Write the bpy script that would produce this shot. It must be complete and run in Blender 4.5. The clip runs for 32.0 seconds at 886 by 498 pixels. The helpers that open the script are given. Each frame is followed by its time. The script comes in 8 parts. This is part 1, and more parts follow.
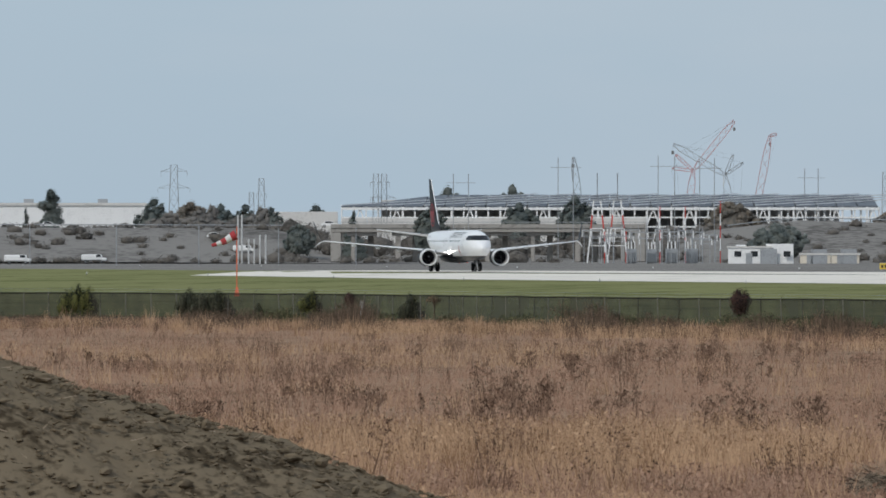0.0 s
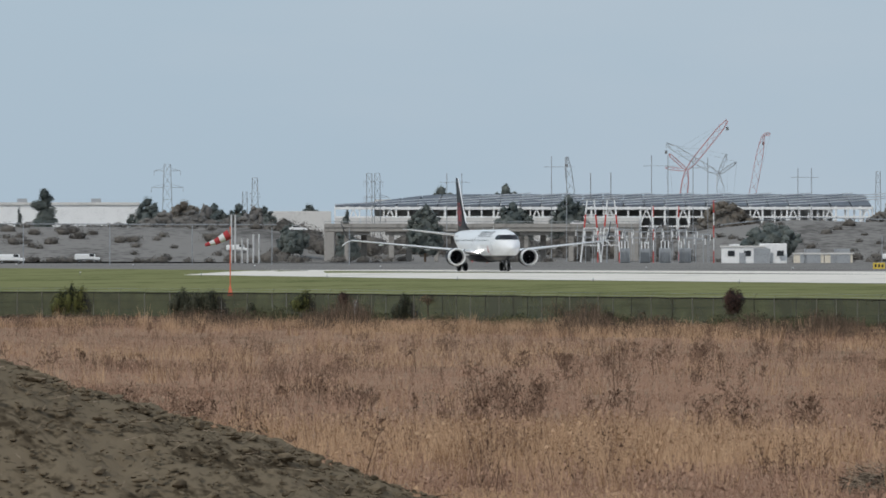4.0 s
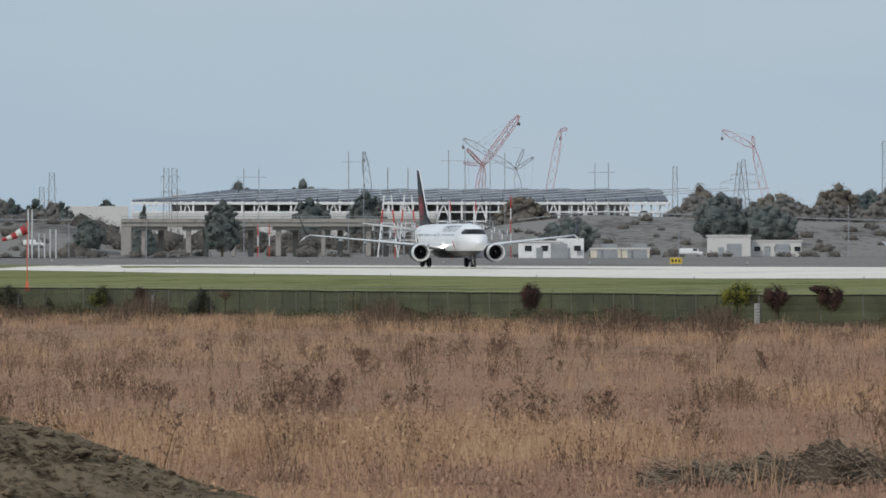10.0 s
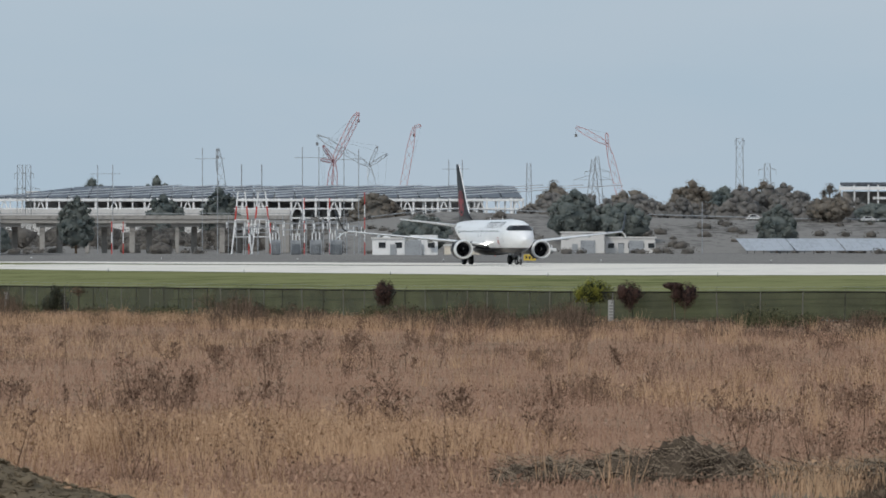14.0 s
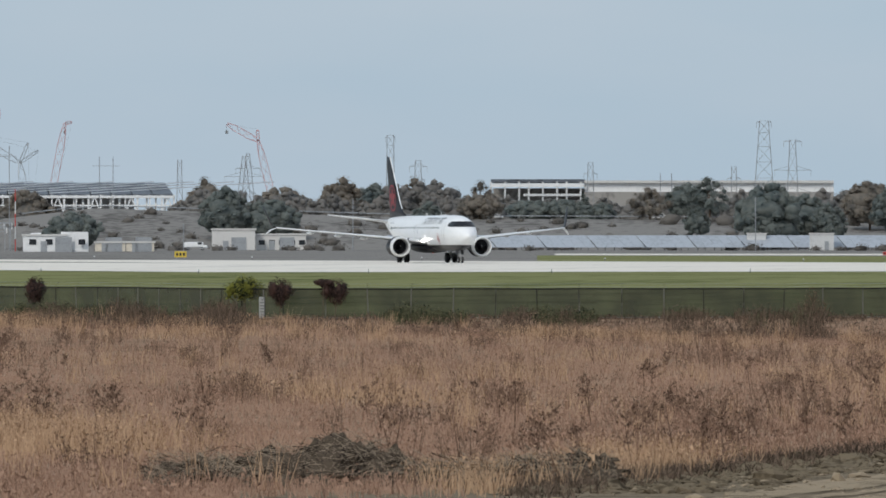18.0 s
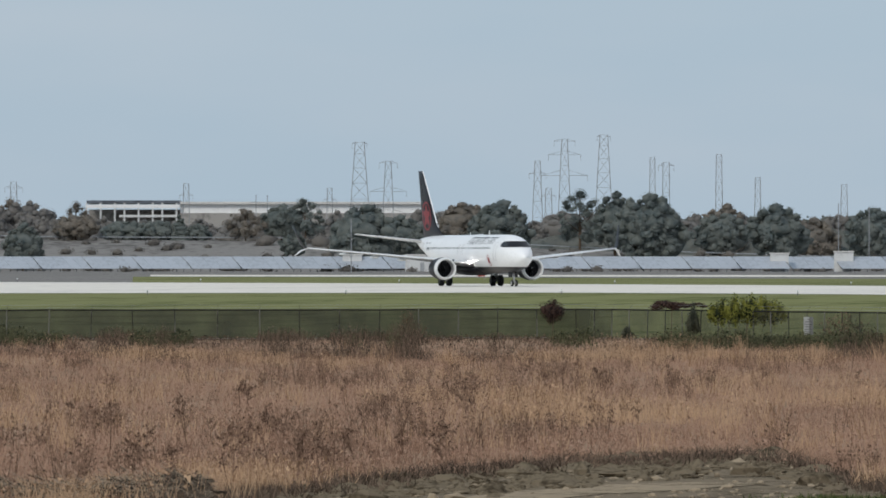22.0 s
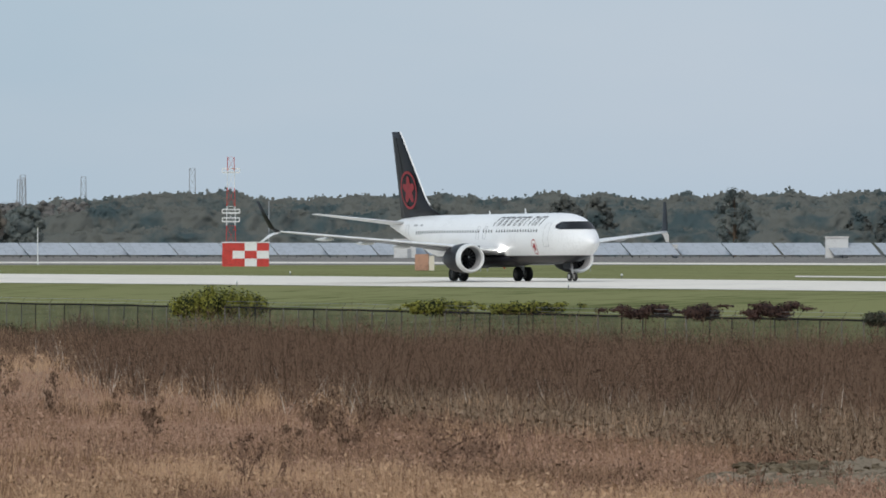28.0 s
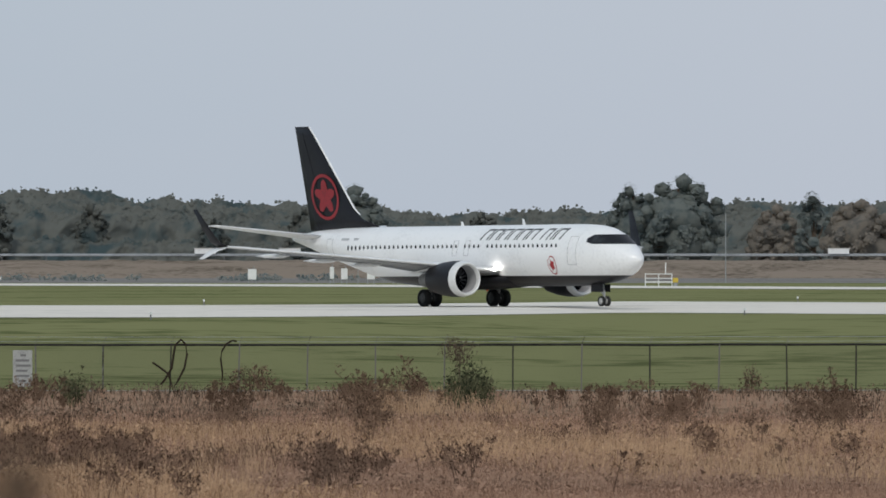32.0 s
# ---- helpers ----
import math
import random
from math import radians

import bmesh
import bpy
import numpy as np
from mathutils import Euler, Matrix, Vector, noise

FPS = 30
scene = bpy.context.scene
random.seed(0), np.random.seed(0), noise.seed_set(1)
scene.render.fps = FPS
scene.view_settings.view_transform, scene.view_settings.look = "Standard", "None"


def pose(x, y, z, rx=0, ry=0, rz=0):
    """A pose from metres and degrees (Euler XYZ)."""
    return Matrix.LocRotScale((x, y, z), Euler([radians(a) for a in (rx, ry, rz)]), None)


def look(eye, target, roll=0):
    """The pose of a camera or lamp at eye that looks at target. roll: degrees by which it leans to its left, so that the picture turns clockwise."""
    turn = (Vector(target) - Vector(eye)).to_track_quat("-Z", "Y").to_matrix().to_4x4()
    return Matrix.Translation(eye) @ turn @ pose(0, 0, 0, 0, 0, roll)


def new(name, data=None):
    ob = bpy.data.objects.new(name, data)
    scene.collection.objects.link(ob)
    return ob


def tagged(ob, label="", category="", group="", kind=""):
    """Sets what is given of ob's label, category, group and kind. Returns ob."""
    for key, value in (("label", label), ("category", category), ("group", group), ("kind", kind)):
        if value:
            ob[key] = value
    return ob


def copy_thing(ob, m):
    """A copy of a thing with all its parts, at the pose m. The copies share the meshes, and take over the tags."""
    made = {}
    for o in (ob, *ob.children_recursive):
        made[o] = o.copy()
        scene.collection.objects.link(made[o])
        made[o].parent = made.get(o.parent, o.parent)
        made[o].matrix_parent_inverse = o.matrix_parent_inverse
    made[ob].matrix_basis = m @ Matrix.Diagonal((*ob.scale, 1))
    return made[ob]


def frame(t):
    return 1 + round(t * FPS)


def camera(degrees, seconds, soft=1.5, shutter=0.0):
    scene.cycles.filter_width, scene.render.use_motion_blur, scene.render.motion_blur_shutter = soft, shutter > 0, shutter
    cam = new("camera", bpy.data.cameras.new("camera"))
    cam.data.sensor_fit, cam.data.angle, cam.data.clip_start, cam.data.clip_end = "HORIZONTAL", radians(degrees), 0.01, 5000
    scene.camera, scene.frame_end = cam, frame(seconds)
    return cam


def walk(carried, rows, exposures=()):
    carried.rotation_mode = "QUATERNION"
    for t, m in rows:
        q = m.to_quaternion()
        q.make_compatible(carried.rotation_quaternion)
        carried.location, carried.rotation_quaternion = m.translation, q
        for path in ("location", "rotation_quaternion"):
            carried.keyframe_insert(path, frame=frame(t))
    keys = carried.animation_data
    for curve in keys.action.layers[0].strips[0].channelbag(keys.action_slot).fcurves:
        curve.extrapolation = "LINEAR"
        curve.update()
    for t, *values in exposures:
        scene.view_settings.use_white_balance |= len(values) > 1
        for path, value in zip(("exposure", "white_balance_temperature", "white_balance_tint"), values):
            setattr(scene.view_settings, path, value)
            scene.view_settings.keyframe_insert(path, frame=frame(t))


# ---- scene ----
# A jet rolls down an airfield runway and is followed from a field by a long lens.
cam = camera(4.9878, 32.0, soft=1.7)
cam.data.dof.use_dof = True
cam.data.dof.focus_distance = 650.0
cam.data.dof.aperture_fstop = 15.0
PATH = [
    (0, pose(0, 0, 2.9, 90.0023, 0, -0.0000)),
    (0.5, pose(0, 0, 2.9, 89.9969, 0, -0.0020)),
    (1, pose(0, 0, 2.9, 90.0071, 0, -0.0029)),
    (1.5, pose(0, 0, 2.9, 90.0019, 0, -0.0039)),
    (2, pose(0, 0, 2.9, 89.9730, 0, -0.0227)),
    (2.5, pose(0, 0, 2.9, 89.9671, 0, -0.0212)),
    (4.5, pose(0, 0, 2.9, 90.0053, 0, -0.0593)),
    (5, pose(0, 0, 2.9, 89.9855, 0, -0.1612)),
    (5.5, pose(0, 0, 2.9, 89.9784, 0, -0.2390)),
    (6, pose(0, 0, 2.9, 89.9878, 0, -0.3025)),
    (6.5, pose(0, 0, 2.9, 89.9658, 0, -0.6563)),
    (7, pose(0, 0, 2.9, 89.9453, 0, -1.0456)),
    (7.5, pose(0, 0, 2.9, 89.9547, 0, -1.1293)),
    (8, pose(0, 0, 2.9, 89.9632, 0, -1.1063)),
    (8.5, pose(0, 0, 2.9, 89.9727, 0, -1.1226)),
    (9, pose(0, 0, 2.9, 89.9772, 0, -1.1214)),
    (9.5, pose(0, 0, 2.9, 89.9575, 0, -1.1445)),
    (10, pose(0, 0, 2.9, 89.9711, 0, -1.1802)),
    (10.5, pose(0, 0, 2.9, 89.9564, 0, -1.2049)),
    (11, pose(0, 0, 2.9, 89.9445, 0, -1.3156)),
    (11.5, pose(0, 0, 2.9, 89.9398, 0, -1.5120)),
    (12, pose(0, 0, 2.9, 89.9385, 0, -1.6873)),
    (12.5, pose(0, 0, 2.9, 89.9378, 0, -1.8136)),
    (13, pose(0, 0, 2.9, 89.9462, 0, -1.8891)),
    (13.5, pose(0, 0, 2.9, 89.9493, 0, -1.9616)),
    (15.5, pose(0, 0, 2.9, 89.9642, 0, -2.5489)),
    (16, pose(0, 0, 2.9, 89.9492, 0, -3.1447)),
    (16.5, pose(0, 0, 2.9, 89.9233, 0, -3.7685)),
    (17, pose(0, 0, 2.9, 89.9276, 0, -3.9263)),
    (17.5, pose(0, 0, 2.9, 89.9354, 0, -3.9316)),
    (18, pose(0, 0, 2.9, 89.9349, 0, -3.9702)),
    (18.5, pose(0, 0, 2.9, 89.9437, 0, -4.0111)),
    (19, pose(0, 0, 2.9, 89.9746, 0, -4.0780)),
    (19.5, pose(0, 0, 2.9, 90.0145, 0, -4.1936)),
    (20, pose(0, 0, 2.9, 90.0315, 0, -4.8630)),
    (20.5, pose(0, 0, 2.9, 90.0136, 0, -5.7789)),
    (21, pose(0, 0, 2.9, 90.0458, 0, -5.8582)),
    (21.5, pose(0, 0, 2.9, 90.0616, 0, -5.8733)),
    (22, pose(0, 0, 2.9, 90.0544, 0, -6.2473)),
    (22.5, pose(0, 0, 2.9, 90.0620, 0, -6.5741)),
    (23, pose(0, 0, 2.9, 90.0465, 0, -6.9611)),
    (23.5, pose(0, 0, 2.9, 90.0267, 0, -7.3319)),
    (24, pose(0, 0, 2.9, 90.0209, 0, -7.6008)),
    (24.5, pose(0, 0, 2.9, 90.0078, 0, -7.9619)),
    (25, pose(0, 0, 2.9, 89.9585, 0, -8.9869)),
    (25.5, pose(0, 0, 2.9, 89.9550, 0, -9.3593)),
    (27.5, pose(0, 0, 2.9, 89.9494, 0, -11.9282)),
    (28, pose(0, 0, 2.9, 89.9774, 0, -12.5165)),
    (28.5, pose(0, 0, 2.9, 89.9842, 0, -13.5700)),
    (29, pose(0, 0, 2.9, 89.9668, 0, -14.7329)),
    (29.5, pose(-0.0106, 0.0030, 2.8990, 89.9592, 0, -15.7365)),
    (30, pose(-0.0134, 0.0040, 2.8970, 89.9364, 0, -16.5759)),
    (30.5, pose(0.0323, -0.0105, 2.9060, 89.9290, 0, -17.9975)),
    (31, pose(0.0236, -0.0083, 2.9000, 89.9587, 0, -19.3798)),
    (31.5, pose(-0.0290, 0.0109, 2.8940, 90.0379, 0, -20.6008)),
    (32, pose(-0.0286, 0.0119, 2.8940, 90.0787, 0, -22.5841)),
]
walk(cam, PATH, [(0, 0), (15, 0), (17, .06), (19, .02), (27, 0), (28, 0.06), (29, 0.2), (29.7, 0.08), (30.5, 0.05), (31, .1), (31.3, .06), (32, -0.17)])

# ---- sky, sun ----
SUN_BEARING, SUN_HEIGHT = 215.0, 38.0
world = bpy.data.worlds.new("sky")
scene.world = world
world.use_nodes = True
wn = world.node_tree
wn.nodes.clear()
w_out = wn.nodes.new("ShaderNodeOutputWorld")
w_bg = wn.nodes.new("ShaderNodeBackground")
w_sky = wn.nodes.new("ShaderNodeTexSky")
w_sky.sky_type = "NISHITA"
w_sky.sun_disc = False
w_sky.sun_elevation = radians(SUN_HEIGHT)
w_sky.sun_rotation = radians(SUN_BEARING)
w_sky.air_density, w_sky.dust_density, w_sky.ozone_density = 1.0, 2.0, 1.5
w_scale = wn.nodes.new("ShaderNodeMixRGB")
w_scale.blend_type = "MULTIPLY"
w_scale.inputs[0].default_value = 1.0
w_scale.inputs[2].default_value = (0.085, 0.085, 0.085, 1)
w_cloud = wn.nodes.new("ShaderNodeMixRGB")          # thin high overcast over the blue
w_cloud.inputs[0].default_value = 0.86
w_cloud.inputs[2].default_value = (0.40, 0.50, 0.62, 1)
w_co = wn.nodes.new("ShaderNodeTexCoord")
w_map = wn.nodes.new("ShaderNodeMapping")
w_map.inputs["Scale"].default_value = (14, 14, 55)
w_noise = wn.nodes.new("ShaderNodeTexNoise")
w_noise.inputs["Scale"].default_value = 1.0
w_noise.inputs["Detail"].default_value = 4.0
w_ramp = wn.nodes.new("ShaderNodeValToRGB")
w_ramp.color_ramp.elements[0].position, w_ramp.color_ramp.elements[0].color = 0.42, (0.440, 0.558, 0.668, 1)
w_ramp.color_ramp.elements[1].position, w_ramp.color_ramp.elements[1].color = 0.75, (0.495, 0.586, 0.680, 1)
wn.links.new(w_co.outputs["Generated"], w_map.inputs[0])
wn.links.new(w_map.outputs[0], w_noise.inputs[0])
wn.links.new(w_noise.outputs[0], w_ramp.inputs[0])
w_sep = wn.nodes.new("ShaderNodeSeparateXYZ")       # the overcast thins and brightens towards the east
w_east = wn.nodes.new("ShaderNodeMapRange")
w_east.inputs["From Min"].default_value, w_east.inputs["From Max"].default_value = 0.18, 0.42
w_mix = wn.nodes.new("ShaderNodeMixRGB")
w_mix.inputs[2].default_value = (0.605, 0.666, 0.770, 1)
wn.links.new(w_co.outputs["Generated"], w_sep.inputs[0])
wn.links.new(w_sep.outputs[0], w_east.inputs[0])
wn.links.new(w_east.outputs[0], w_mix.inputs[0])
wn.links.new(w_ramp.outputs[0], w_mix.inputs[1])
wn.links.new(w_mix.outputs[0], w_cloud.inputs[2])
wn.links.new(w_sky.outputs[0], w_scale.inputs[1])
wn.links.new(w_scale.outputs[0], w_cloud.inputs[1])
wn.links.new(w_cloud.outputs[0], w_bg.inputs[0])
wn.links.new(w_bg.outputs[0], w_out.inputs[0])
w_bg.inputs[1].default_value = 1.0

sun_data = bpy.data.lights.new("sun", "SUN")
sun_data.energy, sun_data.angle, sun_data.color = 1.5, radians(12), (1.0, 0.95, 0.88)
sun = new("sun", sun_data)
_b, _e = radians(SUN_BEARING), radians(SUN_HEIGHT)
sun.matrix_basis = look((0, 0, 0), (-math.sin(_b) * math.cos(_e), -math.cos(_b) * math.cos(_e), -math.sin(_e)))


# ---- materials ----
def material(name, colour, rough=0.8, metal=0.0, spread=0.15, scale=1.0, colour2=None, bump=0.0, island=0.0, fine=8.0, rand=0.0, coat=0.0, leaf=0.0, depth=0.05):
    """A surface of one colour that drifts at two scales: patches of 1 / scale metres and a grain, fine times smaller."""
    m = bpy.data.materials.new(name)
    m.use_nodes = True
    nt = m.node_tree
    bsdf = nt.nodes["Principled BSDF"]
    bsdf.inputs["Roughness"].default_value = rough
    bsdf.inputs["Metallic"].default_value = metal
    if rough >= 0.9:
        bsdf.inputs["Specular IOR Level"].default_value = 0.0
    if coat:
        bsdf.inputs["Coat Weight"].default_value = coat
        bsdf.inputs["Coat Roughness"].default_value = 0.12
    co = nt.nodes.new("ShaderNodeTexCoord")
    n1, n2 = nt.nodes.new("ShaderNodeTexNoise"), nt.nodes.new("ShaderNodeTexNoise")
    n1.inputs["Scale"].default_value, n1.inputs["Detail"].default_value = scale, 5
    n2.inputs["Scale"].default_value, n2.inputs["Detail"].default_value = scale * fine, 3
    add = nt.nodes.new("ShaderNodeMath")
    add.operation = "ADD"
    ramp = nt.nodes.new("ShaderNodeValToRGB")
    lo = tuple(c * (1 - spread) for c in colour)
    hi = colour2 or tuple(min(1, c * (1 + spread)) for c in colour)
    ramp.color_ramp.elements[0].position, ramp.color_ramp.elements[0].color = 0.75, (*lo, 1)
    ramp.color_ramp.elements[1].position, ramp.color_ramp.elements[1].color = 1.25, (*hi, 1)
    for e in ramp.color_ramp.elements:
        e.position = e.position / 2
    half = nt.nodes.new("ShaderNodeMath")
    half.operation = "MULTIPLY"
    half.inputs[1].default_value = 0.5
    for n in (n1, n2):
        nt.links.new(co.outputs["Object"], n.inputs["Vector"])
    nt.links.new(n1.outputs[0], add.inputs[0])
    nt.links.new(n2.outputs[0], add.inputs[1])
    nt.links.new(add.outputs[0], half.inputs[0])
    source = half.outputs[0]
    if island or rand:
        src = nt.nodes.new("ShaderNodeNewGeometry") if island else nt.nodes.new("ShaderNodeObjectInfo")
        shift = nt.nodes.new("ShaderNodeMath")
        shift.operation = "MULTIPLY_ADD"
        shift.inputs[1].default_value = island or rand
        shift.inputs[2].default_value = -0.5 * (island or rand)
        nt.links.new(src.outputs["Random Per Island" if island else "Random"], shift.inputs[0])
        sm = nt.nodes.new("ShaderNodeMath")
        sm.operation = "ADD"
        nt.links.new(source, sm.inputs[0])
        nt.links.new(shift.outputs[0], sm.inputs[1])
        source = sm.outputs[0]
    nt.links.new(source, ramp.inputs[0])
    nt.links.new(ramp.outputs[0], bsdf.inputs["Base Color"])
    if leaf:
        tr, mx = nt.nodes.new("ShaderNodeBsdfTranslucent"), nt.nodes.new("ShaderNodeMixShader")
        mx.inputs[0].default_value = leaf
        nt.links.new(ramp.outputs[0], tr.inputs[0])
        nt.links.new(bsdf.outputs[0], mx.inputs[1])
        nt.links.new(tr.outputs[0], mx.inputs[2])
        nt.links.new(mx.outputs[0], nt.nodes["Material Output"].inputs[0])
    if bump:
        bp = nt.nodes.new("ShaderNodeBump")
        bp.inputs["Strength"].default_value = bump
        bp.inputs["Distance"].default_value = depth
        nt.links.new(n2.outputs[0], bp.inputs["Height"])
        nt.links.new(bp.outputs[0], bsdf.inputs["Normal"])
    return m


def glow(name, colour, strength):
    m = bpy.data.materials.new(name)
    m.use_nodes = True
    b = m.node_tree.nodes["Principled BSDF"]
    b.inputs["Base Color"].default_value = (*colour, 1)
    b.inputs["Emission Color"].default_value = (*colour, 1)
    b.inputs["Emission Strength"].default_value = strength
    return m


M_FIELD = material("dry_field", (0.235, 0.156, 0.104), 0.95, scale=0.08, fine=12, spread=0.25, colour2=(0.325, 0.22, 0.152))
M_GREEN = material("mown_grass", (0.132, 0.149, 0.062), 0.95, scale=0.03, fine=10, spread=0.22, colour2=(0.220, 0.224, 0.105))
# brown scrub ground, greyed and lightened in its colour for the far haze
M_SCRUB = material("hazed_scrub_land", (0.170, 0.160, 0.150), 0.95, scale=0.03, fine=14, spread=0.24, colour2=(0.245, 0.232, 0.216), bump=0.15, depth=0.3)
M_CONCRETE = material("pale_concrete", (0.70, 0.655, 0.585), 0.9, scale=0.06, fine=9, spread=0.1)
M_DIRT = material("turned_dirt", (0.098, 0.076, 0.051), 0.95, scale=0.7, fine=7, spread=0.4, bump=0.7, depth=0.06, colour2=(0.172, 0.137, 0.094))
M_STRAW = material("dry_straw", (0.340, 0.206, 0.121), 0.9, scale=0.1, fine=9, spread=0.28, island=0.28, colour2=(0.570, 0.386, 0.246), leaf=0.25)
M_PINK = material("dry_seed_grass", (0.284, 0.171, 0.121), 0.9, scale=0.05, fine=9, spread=0.28, island=0.22, colour2=(0.450, 0.292, 0.208), leaf=0.25)
M_WEED = material("dark_dry_weed", (0.150, 0.096, 0.068), 0.9, scale=0.2, fine=9, spread=0.3, island=0.6, colour2=(0.290, 0.188, 0.132), leaf=0.6)
M_RANK = material("rank_weeds", (0.080, 0.060, 0.046), 0.9, scale=0.2, fine=9, spread=0.35, island=0.6, colour2=(0.185, 0.134, 0.098), leaf=0.25)
M_HAY = material("grey_cut_hay", (0.05, 0.038, 0.029), 0.9, scale=0.6, fine=9, spread=0.5, island=1.1, colour2=(0.36, 0.29, 0.218))
# far foliage: distance haze is painted into these four pale, bluish leaf colours
M_HAZED_LEAF = material("hazed_green_foliage", (0.208, 0.250, 0.250), 0.95, scale=0.10, fine=7, spread=0.12, island=0.04, colour2=(0.290, 0.315, 0.292), leaf=0.55)
M_HAZED_AUTUMN = material("hazed_autumn_foliage", (0.268, 0.256, 0.236), 0.95, scale=0.12, fine=7, spread=0.12, island=0.05, colour2=(0.365, 0.325, 0.275), leaf=0.55)
M_HAZED_WOOD = material("hazed_wood_foliage", (0.114, 0.157, 0.164), 0.95, scale=0.035, fine=4, spread=0.16, colour2=(0.192, 0.198, 0.178), leaf=0.4)
M_HAZED_HEDGE = material("hazed_hedge_foliage", (0.248, 0.248, 0.242), 0.95, scale=0.06, fine=10, spread=0.16, island=0.05, colour2=(0.330, 0.312, 0.290), leaf=0.5)
M_LIME = material("lime_foliage", (0.060, 0.082, 0.025), 0.8, scale=0.7, fine=6, spread=0.5, island=0.8, colour2=(0.31, 0.31, 0.055), leaf=0.4)
M_RED_LEAF = material("dark_red_foliage", (0.046, 0.026, 0.022), 0.8, scale=0.8, fine=6, spread=0.4, island=0.5, colour2=(0.096, 0.050, 0.038), leaf=0.3)
M_VINE = material("dark_green_vine", (0.04, 0.05, 0.026), 0.8, scale=0.8, fine=6, spread=0.4, island=0.5, colour2=(0.085, 0.09, 0.045), leaf=0.3)
M_BUSH = material("dull_green_bush", (0.05, 0.058, 0.035), 0.85, scale=0.8, fine=6, spread=0.4, island=0.5, colour2=(0.095, 0.095, 0.06), leaf=0.3)
M_BARK = material("bark", (0.10, 0.075, 0.055), 0.9, scale=3, spread=0.3)
M_STEEL = material("galvanised_steel", (0.34, 0.35, 0.36), 0.5, 0.6, scale=0.5, spread=0.2)
M_DARK_STEEL = material("weathered_steel", (0.17, 0.17, 0.17), 0.6, 0.4, scale=0.5, spread=0.25)
# pylon steel: the dark grey lightened to stand in for far haze
M_PYLON = material("hazed_pylon_steel", (0.26, 0.265, 0.27), 0.6, 0.2, scale=0.5, spread=0.25)
M_WHITE = material("white_paint", (0.78, 0.78, 0.77), 0.5, scale=0.3, spread=0.06)
M_RED = material("red_paint", (0.50, 0.045, 0.035), 0.5, scale=0.6, spread=0.2)
# crane red, paled towards pink to paint in the distance haze
M_CRANE = material("hazed_red_paint", (0.43, 0.225, 0.225), 0.6, scale=0.3, spread=0.25)
M_YELLOW = material("yellow_sign", (0.62, 0.44, 0.06), 0.5, scale=1, spread=0.15)
M_BLACK = material("black_paint", (0.015, 0.015, 0.018), 0.35, scale=0.6, spread=0.3)
M_RUBBER = material("tyre_rubber", (0.018, 0.018, 0.018), 0.85, scale=2, spread=0.3)
M_PANEL_WALL = material("pale_wall_panels", (0.58, 0.565, 0.54), 0.7, scale=0.05, fine=20, spread=0.1)
M_PALE_METAL = material("chalky_white_metal", (0.58, 0.58, 0.57), 0.6, scale=0.4, spread=0.1)
M_CREAM = material("cream_wall", (0.66, 0.60, 0.50), 0.7, scale=0.2, spread=0.1)
M_ROOF = material("dark_roof_deck", (0.075, 0.085, 0.10), 0.6, scale=0.04, fine=10, spread=0.35)
M_BRIDGE = material("bridge_concrete", (0.27, 0.255, 0.235), 0.85, scale=0.1, spread=0.25)
M_GLASS = material("dark_glass", (0.02, 0.022, 0.025), 0.08, scale=0.5, spread=0.2)
M_SOLAR = material("solar_panel", (0.365, 0.390, 0.425), 0.35, 0.1, scale=0.1, fine=12, spread=0.1, rand=0.08)
M_SIGN = material("weathered_sign_plate", (0.34, 0.345, 0.33), 0.7, scale=2, spread=0.2)
M_POST = material("weathered_fence_post", (0.078, 0.075, 0.062), 0.9, scale=1, spread=0.3, rand=0.7, colour2=(0.190, 0.182, 0.160))
M_RAIL = material("dark_fence_rail", (0.030, 0.030, 0.027), 0.9, scale=1, spread=0.3)


# ---- builders ----
def link(name, mesh, mat, parent=None, label="", m=None):
    ob = new(name, mesh)
    if mat is not None and not mesh.materials:
        mesh.materials.append(mat)
    if parent is not None:
        ob.parent = parent
    if m is not None:
        ob.matrix_basis = m
    if label:
        tagged(ob, label)
    return ob


def part(name, bm, mat, parent=None, label="", smooth=False):
    mesh = bpy.data.meshes.new(name)
    bm.to_mesh(mesh)
    bm.free()
    if smooth:
        mesh.polygons.foreach_set("use_smooth", [True] * len(mesh.polygons))
    return link(name, mesh, mat, parent, label)


def soup(name, tris, mat, parent=None, label="", quads=False):
    """A mesh of loose triangles or quads, from an array (n, 3 or 4, 3)."""
    k = 4 if quads else 3
    tris = np.asarray(tris, dtype=np.float32).reshape(-1, k, 3)
    n = len(tris)
    mesh = bpy.data.meshes.new(name)
    mesh.vertices.add(n * k)
    mesh.vertices.foreach_set("co", tris.ravel())
    mesh.loops.add(n * k)
    mesh.loops.foreach_set("vertex_index", np.arange(n * k, dtype=np.int32))
    mesh.polygons.add(n)
    mesh.polygons.foreach_set("loop_start", np.arange(n, dtype=np.int32) * k)
    mesh.update(calc_edges=True)
    return link(name, mesh, mat, parent, label)


def polymesh(name, verts, faces, mat, parent=None, label="", smooth=False):
    mesh = bpy.data.meshes.new(name)
    mesh.from_pydata([tuple(map(float, v)) for v in verts], [], [tuple(int(i) for i in f) for f in faces])
    mesh.update()
    if smooth:
        mesh.polygons.foreach_set("use_smooth", [True] * len(mesh.polygons))
    return link(name, mesh, mat, parent, label)


